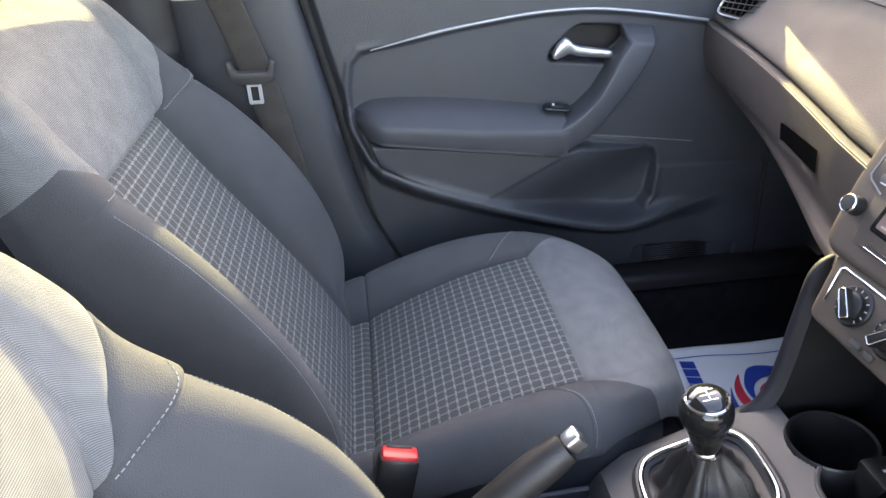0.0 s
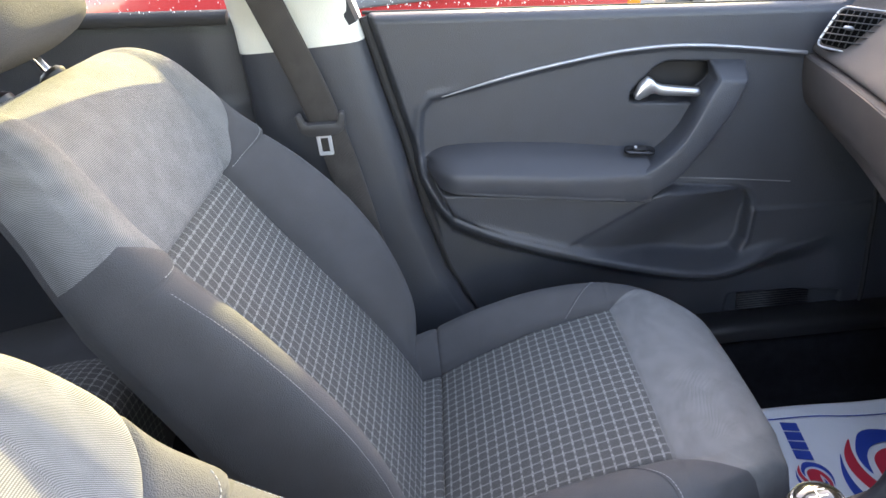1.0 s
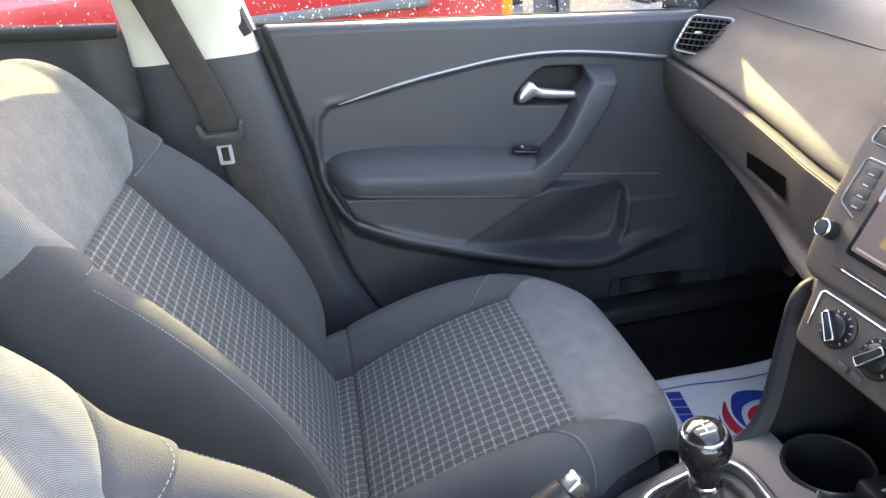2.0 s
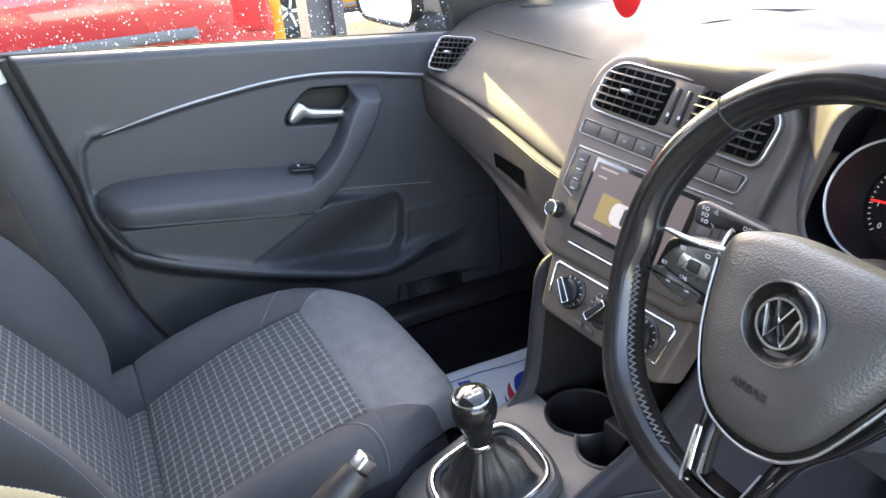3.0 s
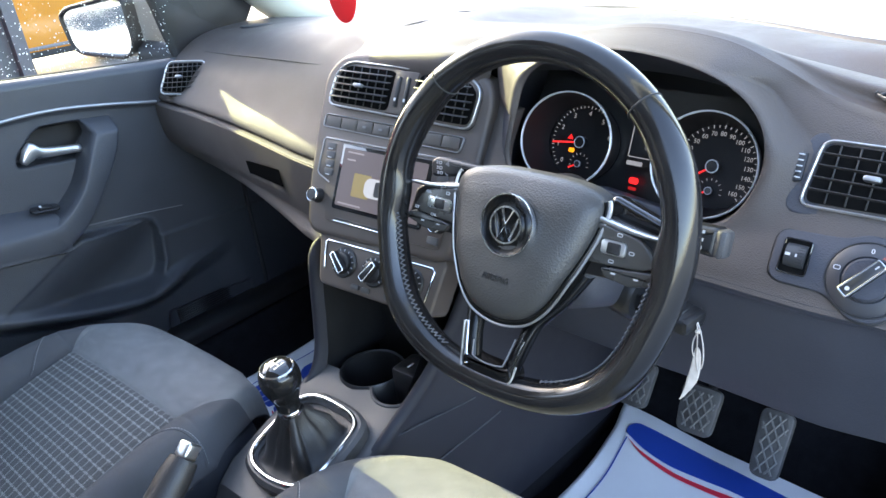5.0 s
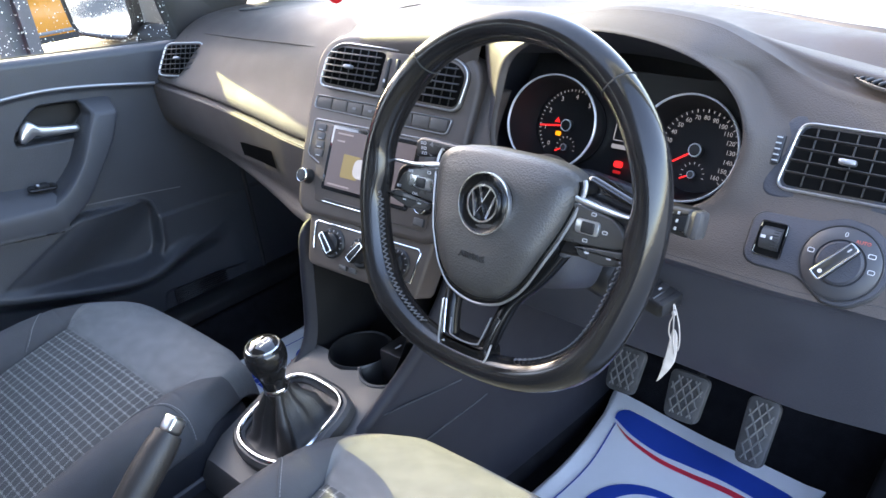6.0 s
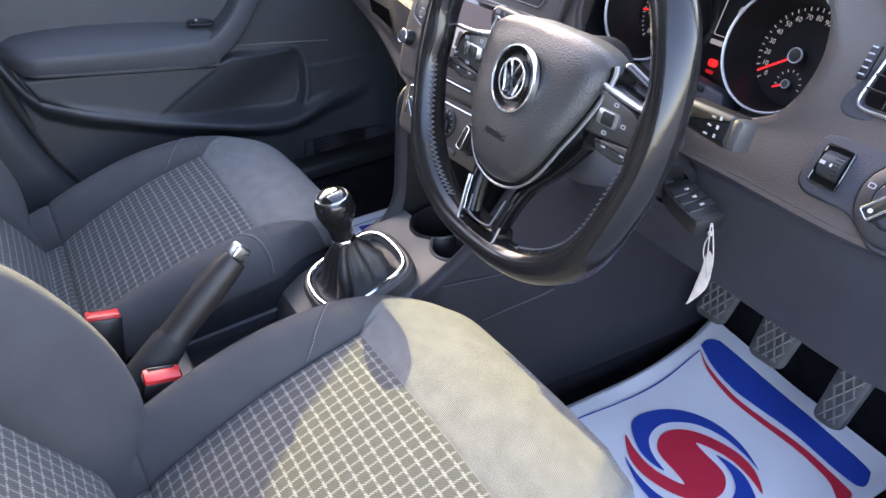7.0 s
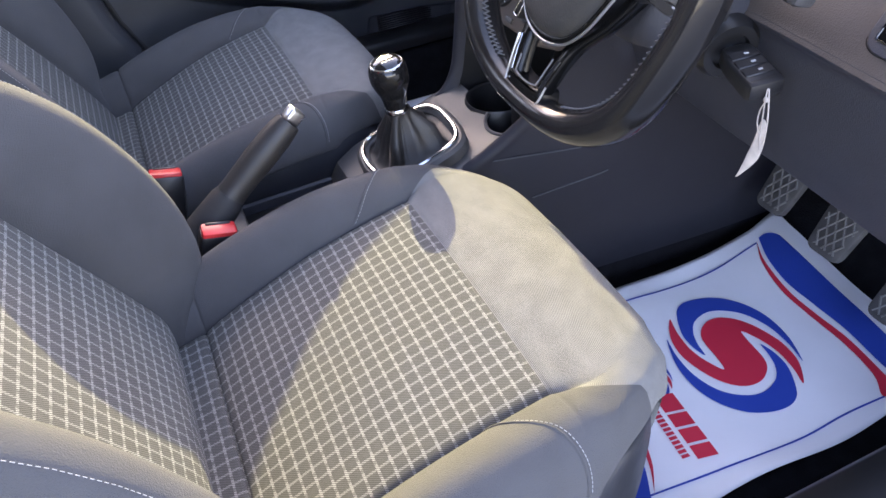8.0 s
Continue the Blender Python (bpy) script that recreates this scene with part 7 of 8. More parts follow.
def build_column():
    c = thing("steering_column", "dark grey steering column shroud with stalks", "steering column")
    shell = []
    for f, w, h0, h1 in ((-0.060, 0.050, -0.072, -0.005), (-0.075, 0.060, -0.085, 0.0), (-0.12, 0.064, -0.090, 0.0), (-0.20, 0.072, -0.092, -0.004), (-0.26, 0.075, -0.09, -0.01)):
        ring = []
        for t in np.linspace(0, 2 * math.pi, 32, endpoint=False):
            ct, st = math.cos(t), math.sin(t)
            ring.append(tuple(WHEEL @ Vector((w * math.copysign(abs(ct) ** 0.6, ct), (h0 + h1) / 2 + (h1 - h0) / 2 * math.copysign(abs(st) ** 0.6, st), f))))
        shell.append(ring)
    grid("column_shroud", np.array(shell).transpose(1, 0, 2), DASH_LOW, c, wrap=True, caps=True)
    # the flat left paddle, narrowing towards the column
    part("stalk_arm", tube([WHEEL @ Vector((-0.05, 0.012, -0.092)), WHEEL @ Vector((-0.092, 0.032, -0.082))], 0.0075, 10), BLACK, c)
    paddle = part("stalk", slab(rounded_poly([(-0.164, 0.0185), (-0.084, 0.0285), (-0.086, 0.0375), (-0.158, 0.0420), (-0.167, 0.036)], 0.006, 5), 0.016, 0.004, -0.090, 3), BLACK, c, "flat black indicator stalk", m=WHEEL)
    for x, y in ((-0.1515, 0.0355), (-0.1505, 0.0300), (-0.1490, 0.0245)):
        part("stalk_mark", frame_ring(rrect(0.0042, 0.0034, 0.0012, 2, x, y), 0.0007, 0.0003, 0, -0.0739), PALE, paddle, m=WHEEL)
        for k in (-1, 0, 1):
            part("stalk_mark", slab(rrect(0.0026, 0.0006, 0.0002, 2, x - 0.0045, y + 0.0012 * k), 0.0003, 0, -0.0739), PALE, paddle, m=WHEEL)
    for y, w in ((0.0345, 1), (0.0255, -1)):
        part("stalk_mark", slab([(-0.1445, y), (-0.1385, y - 0.002), (-0.1400, y + 0.004 * w)][:: 1 if w > 0 else -1], 0.0003, 0, -0.0739), STRIP_DARK, paddle, m=WHEEL)
    for x in (-0.1085, -0.1035):
        part("stalk_mark", frame_ring(rrect(0.0038, 0.0034, 0.0012, 2, x, 0.0315), 0.0007, 0.0003, 0, -0.0739), PALE, paddle, m=WHEEL)
    for s, tip, mid in ((1, (0.158, 0.005, -0.093), (0.100, 0.009, -0.095)),):
        tip, mid = Vector(tip), Vector(mid)
        root = Vector((s * 0.05, 0.006, -0.095))
        part("stalk_arm", tube([WHEEL @ root, WHEEL @ mid], 0.0085, 10), BLACK, c)
        d = (WHEEL.to_3x3() @ (tip - mid)).normalized()
        m = plane_frame(WHEEL @ ((tip + mid) / 2), d * s, w_up)
        w = (tip - mid).length
        blade = rounded_poly([(-w / 2, -0.010), (-w / 2, 0.011), (w / 2, 0.014), (w / 2, -0.013)] if s > 0 else [(-w / 2, -0.012), (-w / 2, 0.013), (w / 2, 0.006), (w / 2, -0.008)], 0.006)
        st = part("stalk", slab(blade, 0.020, 0.006, -0.010, 3), BLACK, c, "black switch stalk", m=m)
        for k in range(3):
            part("stalk_mark", rbox(0.004, 0.0014, 0.0005, 0, 1, (s * w * 0.12 + 0.001 * k, -0.007 + 0.007 * k, 0.0102)), PALE, st, m=m)
            part("stalk_mark", rbox(0.0022, 0.003, 0.0005, 0, 1, (s * w * 0.12 + 0.009, -0.006 + 0.007 * k, 0.0102)), PALE, st, m=m)
        part("stalk_end", rbox(0.012, 0.026 if s > 0 else 0.024, 0.021, 0.005, 2, (s * (w / 2 + 0.002), 0.0005, 0)), CONSOLE if s > 0 else BLACK, st, m=m)
    m = Matrix.Translation((0.566, -0.430, 0.530)) @ (Vector((-0.22, -0.966, -0.137)).to_track_quat("Z", "Y").to_matrix().to_4x4())
    part("lock_boss", lathe([(0.030, -0.06), (0.029, 0.0), (0.025, 0.006), (0.017, 0.006), (0.016, 0.0), (0.0, 0.0)], 28), BLACK, c, "black ignition lock", m=m)
    return c


build_column()


def build_key():
    k = thing("car_key", "black car key in the ignition with a paper tag", "key")
    o, d = Vector((0.566, -0.436, 0.530)), Vector((-0.22, -0.966, -0.137)).normalized()
    m = plane_frame(o, d, Vector((0.95, -0.2, 0.1)))
    part("blade", rbox(0.05, 0.008, 0.0022, 0.0005, 1, (-0.014, 0, 0)), CHROME, k, m=m)
    part("fob", slab(rounded_poly([(0.0, -0.013), (0.0, 0.013), (0.020, 0.0165), (0.056, 0.0165), (0.060, 0.012), (0.060, -0.012), (0.056, -0.0165), (0.020, -0.0165)], 0.006), 0.015, 0.004, -0.0075, 3), BLACK, k, "black plastic fob", m=m)
    part("fob_end", rbox(0.011, 0.031, 0.0155, 0.004, 2, (0.055, 0, 0)), BLACK, k, "black end cap", m=m)
    for x in (0.018, 0.030, 0.042):
        part("fob_button", rbox(0.0108, 0.026, 0.002, 0.001, 1, (x, 0, 0.0078)), BLACK, k, m=m)
        part("button_mark", rbox(0.0022, 0.0038, 0.0005, 0, 1, (x, 0.002, 0.0089)), PALE, k, m=m)
    tip = m @ Vector((0.058, 0.002, 0.002))
    # a knotted string and the long curled paper tag that hangs from it
    for pts in ([(0, 0, 0.004), (-0.004, -0.003, -0.006), (-0.003, -0.003, -0.022), (0.001, -0.001, -0.046), (0.002, -0.003, -0.060)],
                [(0, 0, 0.002), (-0.003, -0.006, -0.010), (-0.003, -0.009, -0.026), (-0.002, -0.009, -0.042), (-0.001, -0.007, -0.052)],
                [(-0.002, -0.002, -0.012), (-0.003, 0.001, -0.022), (-0.002, 0.002, -0.034), (0.0, 0.0, -0.044)]):
        part("tag_string", tube([tip + Vector(p) for p in curve_points(pts, 14)], 0.0007, 6), TAG, k, "white string")
    part("tag_knot", rbox(0.004, 0.005, 0.005, 0.002, 2, tuple(tip + Vector((-0.003, -0.003, -0.010)))), TAG, k, "white string knot")
    a = tip + Vector((0.0, -0.002, -0.030))
    rows = []
    for s in np.linspace(-1, 1, 7):
        row = []
        for f in np.linspace(0, 1, 16):
            wd = float(np.interp(f, [0, 0.1, 0.35, 0.6, 0.8, 1.0], [0.0010, 0.0030, 0.0042, 0.0046, 0.0034, 0.0010]))
            row.append(tuple(a + Vector((0.002 * math.sin(4 * f) + 0.5 * wd * s, 0.003 * f + 0.012 * f ** 3 - wd * s, -0.066 * f + 0.0012 * s * math.sin(9 * f)))))
        rows.append(row)
    rows = np.array(rows)
    grid("paper_tag", np.concatenate([rows, rows[::-1] + np.array((0.0006, 0.0003, 0))]), TAG, k, "curled worn white paper tag", wrap=True)
    return k


TAG = material("worn_paper", (0.44, 0.39, 0.35), 0.8, mottle=0.18, mottle_size=0.01)
build_key()


# ---- floor mats, pedals ----
TURNED = lambda p: (0.0315 - p[0], 0.0145 - p[1])
SWIRL_HALF = [(-0.075, -0.030), (-0.050, -0.037), (-0.019, -0.041), (0.010, -0.037), (0.037, -0.026), (0.018, -0.021), (-0.016, -0.017), (-0.033, -0.008), (-0.044, 0.010), (-0.043, 0.031), (-0.029, 0.050), (-0.001, 0.065), (0.040, 0.073), (0.076, 0.066)]
SWIRL_RED = SWIRL_HALF + [TURNED(p) for p in SWIRL_HALF]
SWIRL_BLUE = [(-0.074, -0.018), (-0.088, -0.005), (-0.093, 0.014), (-0.087, 0.041), (-0.072, 0.065), (-0.045, 0.084), (-0.009, 0.093), (0.034, 0.089), (0.077, 0.072), (0.045, 0.079), (0.006, 0.080), (-0.029, 0.069), (-0.051, 0.048), (-0.060, 0.024), (-0.053, -0.003), (-0.036, -0.019), (-0.015, -0.027), (0.005, -0.031), (-0.017, -0.036), (-0.044, -0.033)]
CORNER = [(-0.146, 0.196), (-0.148, 0.212), (-0.138, 0.225), (-0.114, 0.226), (0.016, 0.217), (0.094, 0.209), (0.148, 0.201), (0.161, 0.190), (0.167, 0.164), (0.134, 0.161), (0.061, 0.169), (0.002, 0.167), (-0.050, 0.165), (-0.103, 0.176), (-0.146, 0.196)]
STRIPE = [(-0.141, 0.188), (-0.102, 0.169), (-0.040, 0.156), (0.015, 0.156), (0.071, 0.159), (0.130, 0.152), (0.167, 0.142), (0.167, 0.117), (0.141, 0.134), (0.114, 0.142), (0.072, 0.147), (0.011, 0.146), (-0.044, 0.148), (-0.102, 0.164), (-0.141, 0.188)]


def print_on(name, outline, mat, parent, m, lift=0.0012, n=0):
    pts = closed_curve(outline, n) if n else outline
    bm = bmesh.new()
    f = bm.faces.new([bm.verts.new((x, y, lift)) for x, y in pts])
    bmesh.ops.triangulate(bm, faces=[f])
    if sum(q.normal.z for q in bm.faces) < 0:
        bmesh.ops.reverse_faces(bm, faces=bm.faces)
    bm.transform(m)
    me = bpy.data.meshes.new(name)
    bm.to_mesh(me)
    bm.free()
    me.materials.append(mat)
    ob = new(name, me)
    ob.parent = parent
    return ob


def mat_lift(x, y):
    """How far the paper stands off its plane: a soft wave, curled edges and a lifted front corner."""
    e = max(0.0, abs(x - 0.010) - 0.150) / 0.03
    z = 0.0022 * math.sin(13 * y + 9 * x) + 0.0016 * math.sin(31 * y - 14 * x + 1.0)
    return z + e * (0.003 + 0.003 * math.sin(26 * y + (3 if x > 0 else 0))) + 0.016 * float(smooth(0.10, 0.27, y) * smooth(0.02, -0.17, x))


def lay_on(ob, m):
    """Drapes a flat print over the paper's waves."""
    back = m.inverted()
    for v in ob.data.vertices:
        q = back @ v.co
        v.co = m @ Vector((q.x, q.y, q.z + mat_lift(q.x, q.y)))


def floor_mat(m, label):
    """A paper floor mat; x runs to the car's right, y to its front."""
    ob = thing("floor_mat", label, "floor mat", "paper floor mats")
    p = []
    for x in np.linspace(-0.166, 0.190, 48):
        row = []
        for v in np.linspace(0, 1, 80):
            y = -0.36 + v * (0.36 + 0.262 - 0.075 * (x + 0.166))
            e = max(0.0, abs(x - 0.012) - 0.14) / 0.038
            wob = (0.004 * math.sin(21 * y + (1.3 if x > 0 else 0)) - (0.014 * float(smooth(0.19, 0.27, y)) if x < 0 else 0)) * e
            row.append(tuple(m @ Vector((x + wob, y, mat_lift(x, y)))))
        p.append(row)
    p = np.array(p)
    under = p - np.array((0, 0, 0.0012))
    grid("paper", np.concatenate([p, under[::-1]]), PAPER, ob, wrap=True, flip=False)

    def ink(name, outline, mat, n=0, frame_m=m, lift=0.0018):
        if not n:
            # long straight edges are cut up, so that the print follows the paper
            pts = []
            for q, w in zip(outline, list(outline[1:]) + [outline[0]]):
                k = max(1, int(math.hypot(w[0] - q[0], w[1] - q[1]) / 0.012))
                pts += [(q[0] + (w[0] - q[0]) * j / k, q[1] + (w[1] - q[1]) * j / k) for j in range(k)]
            outline = pts
        lay_on(print_on(name, outline, mat, ob, frame_m, lift, n), m)

    for s in (-1, 1):
        line = [(-0.139, -0.34), (-0.141, -0.10), (-0.132, 0.0), (-0.130, 0.09), (-0.140, 0.186)] if s < 0 else [(0.138, -0.34), (0.146, -0.223), (0.156, -0.14), (0.167, -0.03), (0.165, 0.05), (0.167, 0.118)]
        pts = [tuple(q) for q in curve_points(line, 40)]
        ink("border_line", pts + [(x + 0.0026, y) for x, y in pts[::-1]], PRINT_BLUE)
    curve = lambda q, n: [tuple(v) for v in curve_points(q, n)[:-1]]
    far = lambda q: [(0.006 - x, -0.033 - y) for x, y in q]
    ink("corner_print", curve(CORNER, 110), PRINT_BLUE)
    ink("corner_stripe", curve(STRIPE, 110), PRINT_RED)
    ink("corner_print", curve(far(CORNER), 110), PRINT_BLUE)
    ink("corner_stripe", curve(far(STRIPE), 110), PRINT_RED)
    ink("swirl", SWIRL_RED, PRINT_RED, 112)
    ink("swirl", SWIRL_BLUE, PRINT_BLUE, 100)
    ink("swirl", [TURNED(q) for q in SWIRL_BLUE], PRINT_BLUE, 100)
    # the printed name, as plain slanting bars
    bars = ((-0.132, -0.112, PRINT_BLUE), (-0.109, -0.089, PRINT_BLUE), (-0.086, -0.068, PRINT_BLUE), (-0.065, -0.044, PRINT_BLUE), (0.030, 0.059, PRINT_RED), (0.063, 0.084, PRINT_RED), (0.088, 0.110, PRINT_RED), (0.114, 0.134, PRINT_RED))
    sh = lambda x: -0.121 - 0.11 * (x - 0.01)
    for a, b, c in bars:
        ink("name_bar", [(a, sh(a) - 0.013), (b, sh(b) - 0.013), (b + 0.006, sh(b) + 0.013), (a + 0.006, sh(a) + 0.013)], c)
    for k in range(13):
        a = 0.036 + 0.0070 * k
        ink("small_bar", [(a, sh(a) - 0.030), (a + 0.0048, sh(a + 0.0048) - 0.030), (a + 0.0062, sh(a) - 0.020), (a + 0.0014, sh(a) - 0.020)], PRINT_RED)
    s = m @ Matrix.Translation((-0.005, -0.121, 0)) @ Matrix.Diagonal((0.33, 0.33, 1, 1))
    ink("small_swirl", SWIRL_RED, PRINT_RED, 56, s)
    ink("small_swirl", SWIRL_BLUE, PRINT_BLUE, 60, s)
    ink("small_swirl", [TURNED(q) for q in SWIRL_BLUE], PRINT_BLUE, 60, s)
    return ob


floor_mat(plane_frame((0.700, -0.378, 0.028), (0, -1, 0), (1, 0, 0.0)), "white paper floor mat with red and blue swirl print")
floor_mat(plane_frame((0.72, 0.36, 0.028), (0, -1, 0), (1, 0, 0.0)), "white paper floor mat with red and blue swirl print")


PEDAL_RIB = material("pale_worn_rubber", (0.10, 0.10, 0.10), 0.5, mottle=0.2, mottle_size=0.02)


def pedal(x, y, z, w, h, lean):
    p = thing("pedal", "black rubber foot pedal with a diamond tread", "pedal", "foot pedals")
    m = plane_frame((x, y, z), (0, -1, 0), (math.sin(radians(lean)), 0, math.cos(radians(lean))))
    part("pad", slab(rounded_poly([(-w / 2, h / 2), (w / 2, h / 2), (w * 0.42, -h / 2), (-w * 0.42, -h / 2)], 0.014), 0.012, 0.003), PEDAL, p, m=m)
    for k in range(-5, 6):
        for s in (-1, 1):
            # a slanting rib, kept inside the pad
            ends = []
            for t in np.linspace(-0.06, 0.06, 49):
                x, y = 0.0145 * k + s * 0.60 * t, t
                if abs(y) < h / 2 - 0.007 and abs(x) < w / 2 * (0.92 + 0.16 * y / h) - 0.006:
                    ends.append(Vector((x, y, 0.0125)))
            if len(ends) > 3:
                part("tread_rib", tube([m @ ends[0], m @ ends[-1]], 0.0016, 6), PEDAL_RIB, p)
    part("arm", tube([m @ Vector((0, 0, -0.002)), m @ Vector((0, 0.06, -0.06)), m @ Vector((0, 0.22, -0.07))], 0.008, 8), BLACK, p)
    return p


pedal(0.908, -0.248, 0.143, 0.062, 0.078, 32)
pedal(0.906, -0.357, 0.134, 0.066, 0.078, 32)
pedal(0.912, -0.469, 0.112, 0.050, 0.105, 35)


# ---- outside ----
def build_ground():
    gm = material("damp_concrete", (0.145, 0.143, 0.14), 0.5, grain=0.3, grain_size=0.01, mottle=0.2, mottle_size=0.6)
    xs, ys = np.linspace(-400, 400, 41), np.linspace(-400, 400, 41)
    p = [[(x, y, -0.32) for y in ys] for x in xs]
    g = grid("ground", p, gm)
    tagged(g, "pale damp concrete yard", "ground", kind="structure")


def parked_car(name, label, color, at, turn, tall=1.0, strip=0.46):
    """A hatchback: x forward from its middle, z from the ground."""
    ob = thing(name, label, "car", "parked cars")
    ob.matrix_basis = pose(*at, 0, 0, turn)
    paint = material(name + "_paint", color, 0.25, coat=0.8, mottle=0.05, mottle_size=0.3)
    dark = material(name + "_glass", (0.02, 0.025, 0.03), 0.05, coat=0.5, mottle=0.02)
    #        x     half   sill  belt   roof  roof half
    key = [(-1.95, 0.60, 0.35, 0.70, 0.72, 0.55), (-1.90, 0.72, 0.28, 0.86, 0.92, 0.60), (-1.78, 0.79, 0.25, 0.92, 1.20, 0.58), (-1.5, 0.83, 0.24, 0.94, 1.40, 0.56), (-1.0, 0.84, 0.22, 0.93, 1.47, 0.57),
           (-0.3, 0.84, 0.20, 0.92, 1.48, 0.58), (0.2, 0.84, 0.20, 0.91, 1.44, 0.57), (0.6, 0.84, 0.20, 0.90, 1.28, 0.58), (0.95, 0.84, 0.21, 0.89, 1.02, 0.66), (1.3, 0.83, 0.22, 0.84, 0.95, 0.70), (1.65, 0.80, 0.24, 0.78, 0.86, 0.66), (1.85, 0.72, 0.26, 0.68, 0.72, 0.58), (1.95, 0.58, 0.32, 0.58, 0.60, 0.45)]
    rows = []
    for x, w, z0, zb, zr, wr in curve_points(key, 60):
        half = [(w - 0.03, z0), (w - 0.004, z0 + 0.07), (w, z0 + 0.20), (w - 0.012, 0.5 * (z0 + zb)), (w + 0.004, zb - 0.14), (w - 0.02, zb - 0.04), (w - 0.05, zb), ((w + wr) / 2 - 0.03, (zb + zr) / 2), (wr, zr - 0.04), (wr - 0.10, zr - 0.006), (0.0, zr + 0.012)]
        h = curve_points(half, 34)
        rows.append([(x, y, z) for y, z in h] + [(x, -y, z) for y, z in h[::-1][1:]])
    rows = [[(x, y, z if z < 0.3 else 0.3 + (z - 0.3) * tall) for x, y, z in r] for r in rows]
    grid("body", rows, paint, ob)
    glass = lambda i, j: 8 < i < 46 and (21 <= j < 26 or 40 <= j < 45)
    lift = np.array(rows) * np.array((1, 1.004, 1.0))
    grid("side_glass", lift, dark, ob, keep=glass)
    for x in (-1.22, 1.22):
        for s in (1, -1):
            m = Matrix.Translation((x, s * 0.79, 0.31)) @ Matrix.Rotation(radians(-90 * s), 4, "X")
            wheel = part("wheel", lathe([(0.20, -0.10), (0.29, -0.10), (0.31, -0.07), (0.31, 0.05), (0.29, 0.075), (0.21, 0.078), (0.205, 0.05)], 32), RUBBER, ob, m=m)
            part("arch", lathe([(0.355, 0.02), (0.355, 0.058), (0.30, 0.056), (0.0, 0.04)], 32), BLACK, ob, m=m)
            part("rim", lathe([(0.205, 0.045), (0.205, 0.078), (0.19, 0.07), (0.17, 0.06), (0.0, 0.062)], 32), BLACK, wheel, m=m)
            for k in range(5):
                part("rim_spoke", rbox(0.17, 0.035, 0.02, 0.006, 1, (0.11, 0, 0.075)), SATIN, wheel, m=m @ Matrix.Rotation(2 * math.pi * k / 5, 4, "Z"))
    for s in (1, -1):
        part("tail_lamp", rbox(0.24, 0.06, 0.24 * tall, 0.03, 3, (-1.74, s * 0.775, 0.3 + 0.54 * tall)), RED, ob, "red tail lamp")
        part("lamp_rim", frame_ring(rrect(0.15, 0.085, 0.03), 0.008, 0.008, 0.002), BLACK, ob, "black lamp rim", m=plane_frame((-1.70, s * 0.808, 0.3 + 0.54 * tall), (1, 0, 0), (0, 0, s)) )
        part("indicator", rbox(0.07, 0.06, 0.34 * tall, 0.02, 2, (-1.885, s * 0.715, 0.3 + 0.46 * tall)), AMBER_LENS, ob, "amber lens")
        part("head_lamp", rbox(0.24, 0.12, 0.13, 0.04, 3, (1.70, s * 0.66, 0.70)), CHROME, ob, "clear head lamp")
        part("rubbing_strip", rbox(2.5, 0.02, 0.036, 0.009, 3, (-0.35, s * 0.842, strip)), STRIP_DARK, ob)
        part("sill_strip", rbox(2.0, 0.03, 0.09, 0.01, 1, (0.0, s * 0.82, 0.24)), RUBBER, ob)
        part("door_handle", rbox(0.16, 0.025, 0.03, 0.01, 2, (-0.55, s * 0.832, 0.80)), paint, ob)
        for x in (-0.75, 0.28):
            part("door_gap", rbox(0.006, 0.012, 0.62, 0.001, 1, (x, s * 0.835, 0.56)), BLACK, ob)
    part("bumper", rbox(0.10, 1.30, 0.22, 0.05, 3, (-1.93, 0, 0.42)), BLACK, ob)
    part("bumper", rbox(0.10, 1.20, 0.20, 0.05, 3, (1.92, 0, 0.38)), BLACK, ob)
    return ob


def build_bonnet():
    ob = thing("bonnet", "assumed bonnet, painted pale for the white glare beyond the windscreen", "car bonnet", kind="structure")
    # assumed panel; its paint is kept pale to give the glare beyond the screen
    paint = material("glare_pale_paint", (0.66, 0.67, 0.68), 0.3, coat=0.5, mottle=0.03, mottle_size=0.3)
    rows = []
    for y in np.linspace(-0.70, 0.70, 40):
        x0, side = screen_foot(y) + 0.02, abs(y) / 0.70
        x1 = 2.05 - 0.30 * side ** 2
        line = [(x0 + (x1 - x0) * f, y, 0.692 + 0.022 * math.sin(math.pi * min(1, f * 1.4)) - 0.11 * f ** 3 - 0.05 * side ** 4) for f in np.linspace(0, 1, 24)]
        rows.append(line + [(x1 + 0.03, y, line[-1][2] - 0.05), (x1 + 0.05, y, 0.30)])
    grid("bonnet_panel", rows, paint, ob)
    for s in (1, -1):
        part("crease", tube([(x, s * (0.50 - 0.05 * (x - 1.1)), 0.7135 - 0.11 * ((x - 0.95) / 1.05) ** 3) for x in np.linspace(1.05, 1.75, 14)], 0.004, 6), paint, ob)


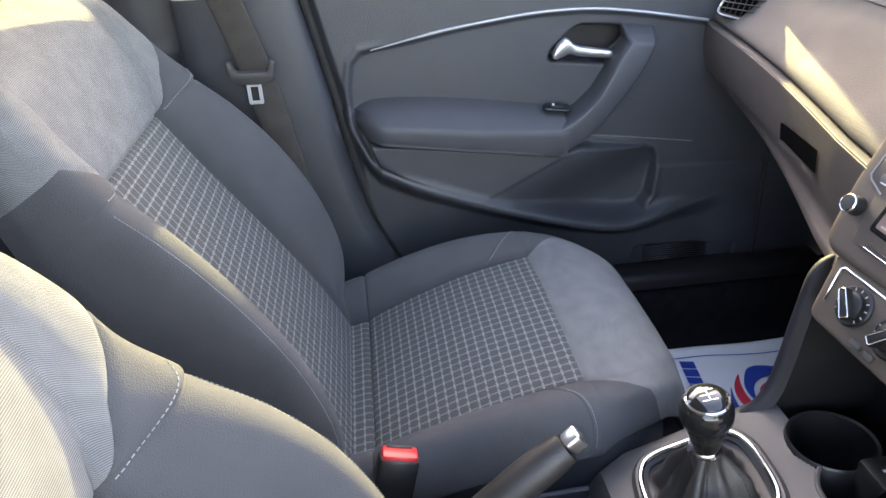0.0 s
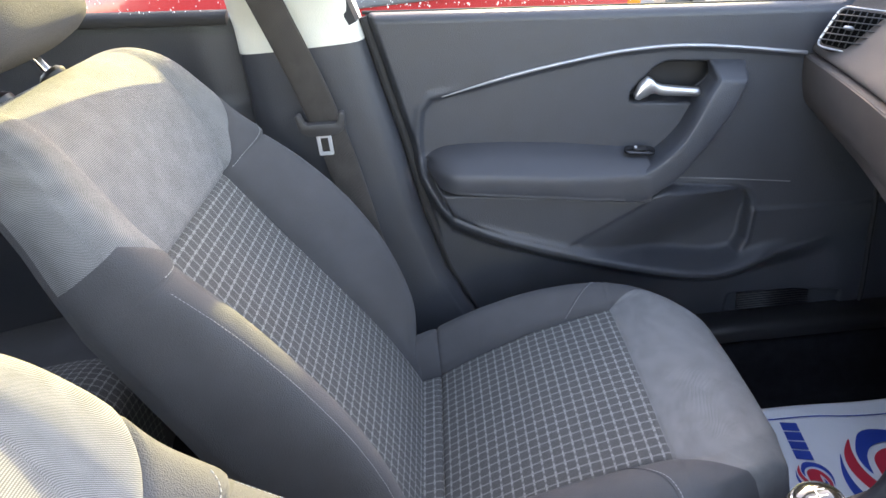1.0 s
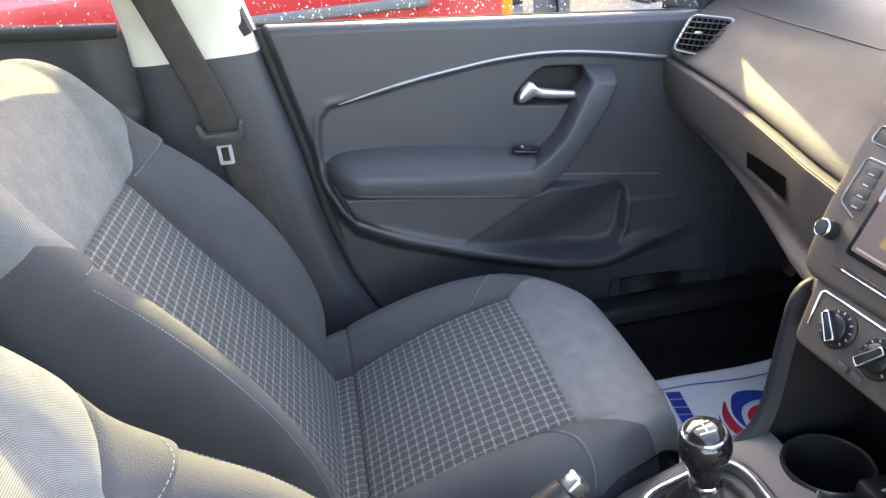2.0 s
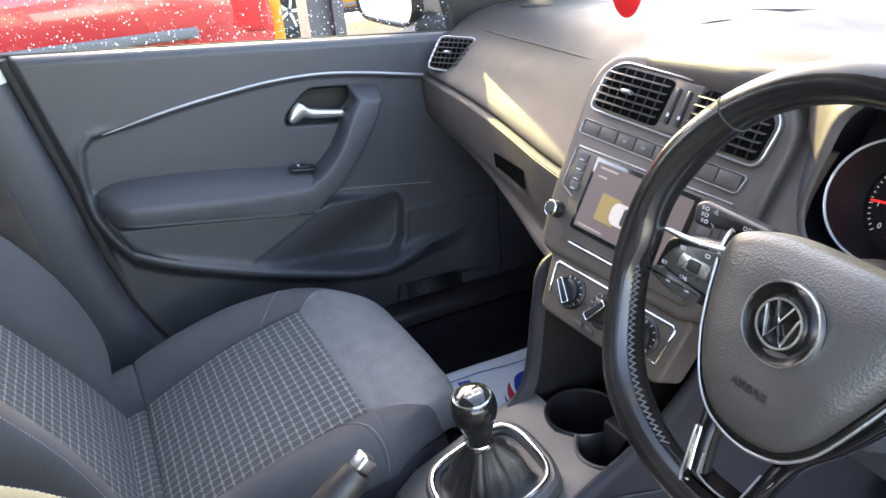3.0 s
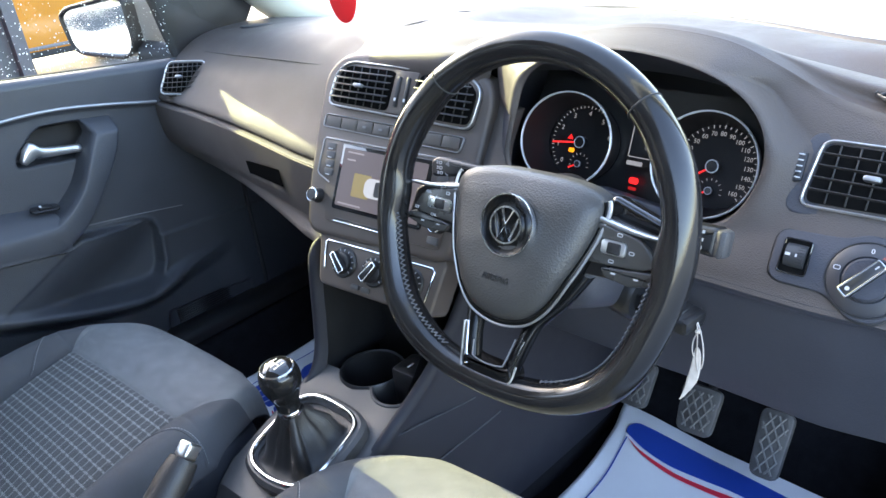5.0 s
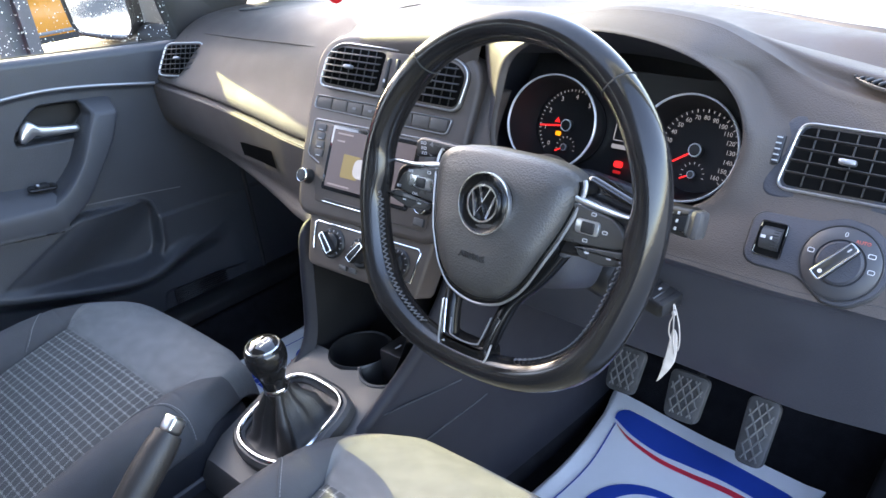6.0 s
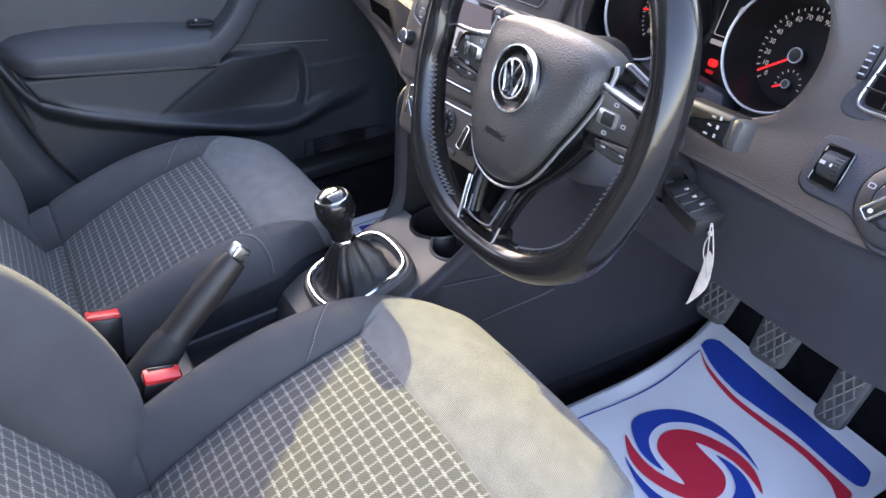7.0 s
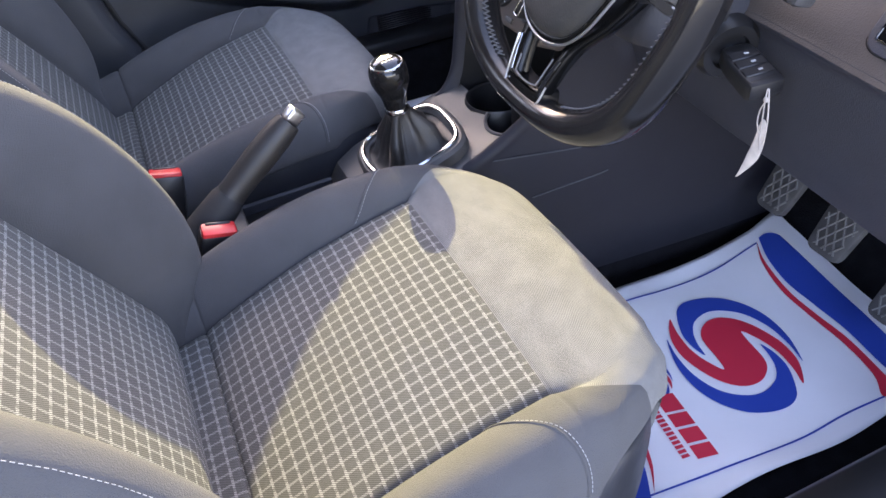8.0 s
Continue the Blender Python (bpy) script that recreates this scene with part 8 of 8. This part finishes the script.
def build_mirror():
    ob = thing("door_mirror", "dark exterior door mirror beside the passenger window", "mirror")
    m = plane_frame((0.700, 0.868, 0.782), (0.34, -1, 0), (0.012, 0, 1))
    out = rounded_poly([(-0.104, 0.006), (-0.080, 0.020), (0.055, 0.036), (0.084, 0.026), (0.086, -0.062), (0.070, -0.090), (0.042, -0.095), (-0.017, -0.089), (-0.076, -0.081), (-0.096, -0.066), (-0.108, -0.005)], 0.018, 4)
    part("housing", slab(out, 0.070, 0.018, -0.078, 4), PAINT, ob, "grey painted housing", m=m)
    part("mirror_rim", frame_ring(out, 0.009, 0.030, 0.003, -0.010), BLACK, ob, "black mirror rim", m=m)
    tilt = m @ Matrix.Translation((0, 0, 0.0055)) @ Matrix.Rotation(radians(7.2), 4, "Y") @ Matrix.Rotation(radians(-2.5), 4, "X")
    part("mirror_glass", slab([(x * 0.91 + 0.004, y * 0.90 - 0.003) for x, y in out], 0.002, 0, -0.002), MIRROR, ob, "mirror glass", m=tilt)
    part("mirror_foot", tube([(0.73, 0.80, 0.700), (0.76, 0.76, 0.690), (0.78, 0.735, 0.685)], 0.026, 10, squash=0.6), BLACK, ob)


MIRROR = material("mirror_silver", (0.9, 0.9, 0.9), 0.02, metal=1.0, mottle=0.0)
AMBER_LENS = material("amber_lens", (0.8, 0.25, 0.02), 0.2, mottle=0.05)
build_ground()
build_bonnet()
build_mirror()
parked_car("red_van", "glossy red van with a grey rubbing strip parked alongside", (0.50, 0.035, 0.035), (-1.14, 2.85, -0.32), 180, tall=1.4, strip=0.92)
parked_car("yellow_car", "yellow hatchback parked across the yard", (0.45, 0.17, 0.007), (3.62, 9.05, -0.32), 0, tall=1.3, strip=0.30)
parked_car("white_car", "white car parked behind in the yard", (0.75, 0.75, 0.76), (-13.2, 4.3, -0.32), 90)
parked_car("silver_car", "pale silver car parked ahead in the yard", (0.6, 0.6, 0.6), (6.6, 2.6, -0.32), 75)


def build_post():
    ob = thing("steel_post", "dark grey painted steel canopy post", "post", at=(1.68, 4.6, -0.32))
    steel = material("grey_steel", (0.06, 0.065, 0.075), 0.5, mottle=0.15)
    i_shape = [(-0.13, -0.13), (-0.05, -0.13), (-0.05, -0.06), (0.05, -0.06), (0.05, -0.13), (0.13, -0.13), (0.13, 0.13), (-0.13, 0.13)]
    part("shaft", slab(i_shape, 3.6, 0.006), steel, ob)
    part("foot_plate", rbox(0.40, 0.40, 0.02, 0.004, 1, (0, 0, 0.01)), steel, ob)


def build_showroom():
    """The pale glazed building that the door mirror shows behind the car."""
    ob = thing("showroom", "white building with tall glazed bays behind the yard", "building", at=(-19.0, 4.0, -0.32))
    wall = material("white_render", (0.74, 0.74, 0.72), 0.8, mottle=0.08, mottle_size=0.8)
    dark = material("bay_glass", (0.05, 0.06, 0.07), 0.08, mottle=0.05)
    part("wall", rbox(0.3, 26, 0.7, 0.02, 1, (0, 0, 0.35)), wall, ob)
    part("parapet", rbox(0.5, 26.4, 1.2, 0.03, 1, (0, 0, 4.02)), wall, ob)
    part("roof", rbox(8, 26, 0.15, 0.02, 1, (-4, 0, 4.69)), wall, ob)
    for k in range(11):
        y = -13 + 2.6 * k
        part("pier", rbox(0.34, 0.28, 2.8, 0.02, 1, (0, y, 2.04)), wall, ob)
        if k < 10:
            part("window", rbox(0.05, 2.3, 2.7, 0.005, 1, (-0.05, y + 1.3, 2.04)), dark, ob)
            part("glazing_bar", rbox(0.08, 0.08, 2.7, 0.01, 1, (0, y + 1.3, 2.04)), wall, ob)


def build_tree():
    ob = thing("tree", "leafy green tree behind the yard", "tree", at=(-15.6, 3.1, -0.32))
    rng = random.Random(11)
    bark = material("bark", (0.09, 0.07, 0.05), 0.9, mottle=0.3, mottle_size=0.1)
    leaf = material("leaf", (0.09, 0.13, 0.03), 0.6, mottle=0.35, mottle_size=0.2)
    base = Vector((0, 0, 0))
    limbs = [tube(curve_points([base, base + Vector((0.1, 0, 1.2)), base + Vector((0.0, 0.1, 2.6))], 8), [0.16 - 0.011 * k for k in range(8)], 8)]
    tips = []
    for k in range(12):
        a = 2.4 * k
        tip = base + Vector((1.3 * math.cos(a), 1.6 * math.sin(a), 1.7 + 0.17 * k))
        tips.append(tip)
        limbs.append(tube([base + Vector((0.05, 0.05, 0.9 + 0.12 * k)), tip], [0.05, 0.015], 6))
    part("trunk", join(*limbs), bark, ob)
    vs, fs = [], []
    for _ in range(2600):
        c = rng.choice(tips) + Vector([rng.gauss(0, 0.42) for _ in range(3)])
        u, v = Vector([rng.gauss(0, 1) for _ in range(3)]).normalized() * 0.09, Vector([rng.gauss(0, 1) for _ in range(3)]).normalized() * 0.06
        k = len(vs)
        vs += [c - u, c + v, c + u, c - v]
        fs.append([k, k + 1, k + 2, k + 3])
    raw("crown", vs, fs, leaf, ob, "many small green leaves")


build_post()
build_showroom()
build_tree()


def build_tag():
    ob = thing("hanging_disc", "red round card hanging from the mirror", "air freshener")
    m = plane_frame((0.60, -0.012, 0.826), (0.25, -1, 0), (0, 0, 1))
    part("card", slab([(0.021 * math.cos(a), 0.040 * math.sin(a)) for a in np.linspace(0, 2 * math.pi, 40, endpoint=False)], 0.002, 0.0005), RED_CARD, ob, m=m)
    for k, w in enumerate((0.010, 0.012, 0.008)):
        part("print_bar", slab(rrect(0.003, w, 0.001, 2, -0.005 + 0.005 * k, -0.006), 0.0004, 0, 0.0022), PALE, ob, m=m)
    part("cord", tube([(0.60, -0.012, 0.866), (0.59, -0.012, 0.92), (0.58, -0.012, 0.975)], 0.001, 5), RUBBER, ob)


RED_CARD = material("red_card", (0.62, 0.012, 0.015), 0.5, mottle=0.03)
build_tag()
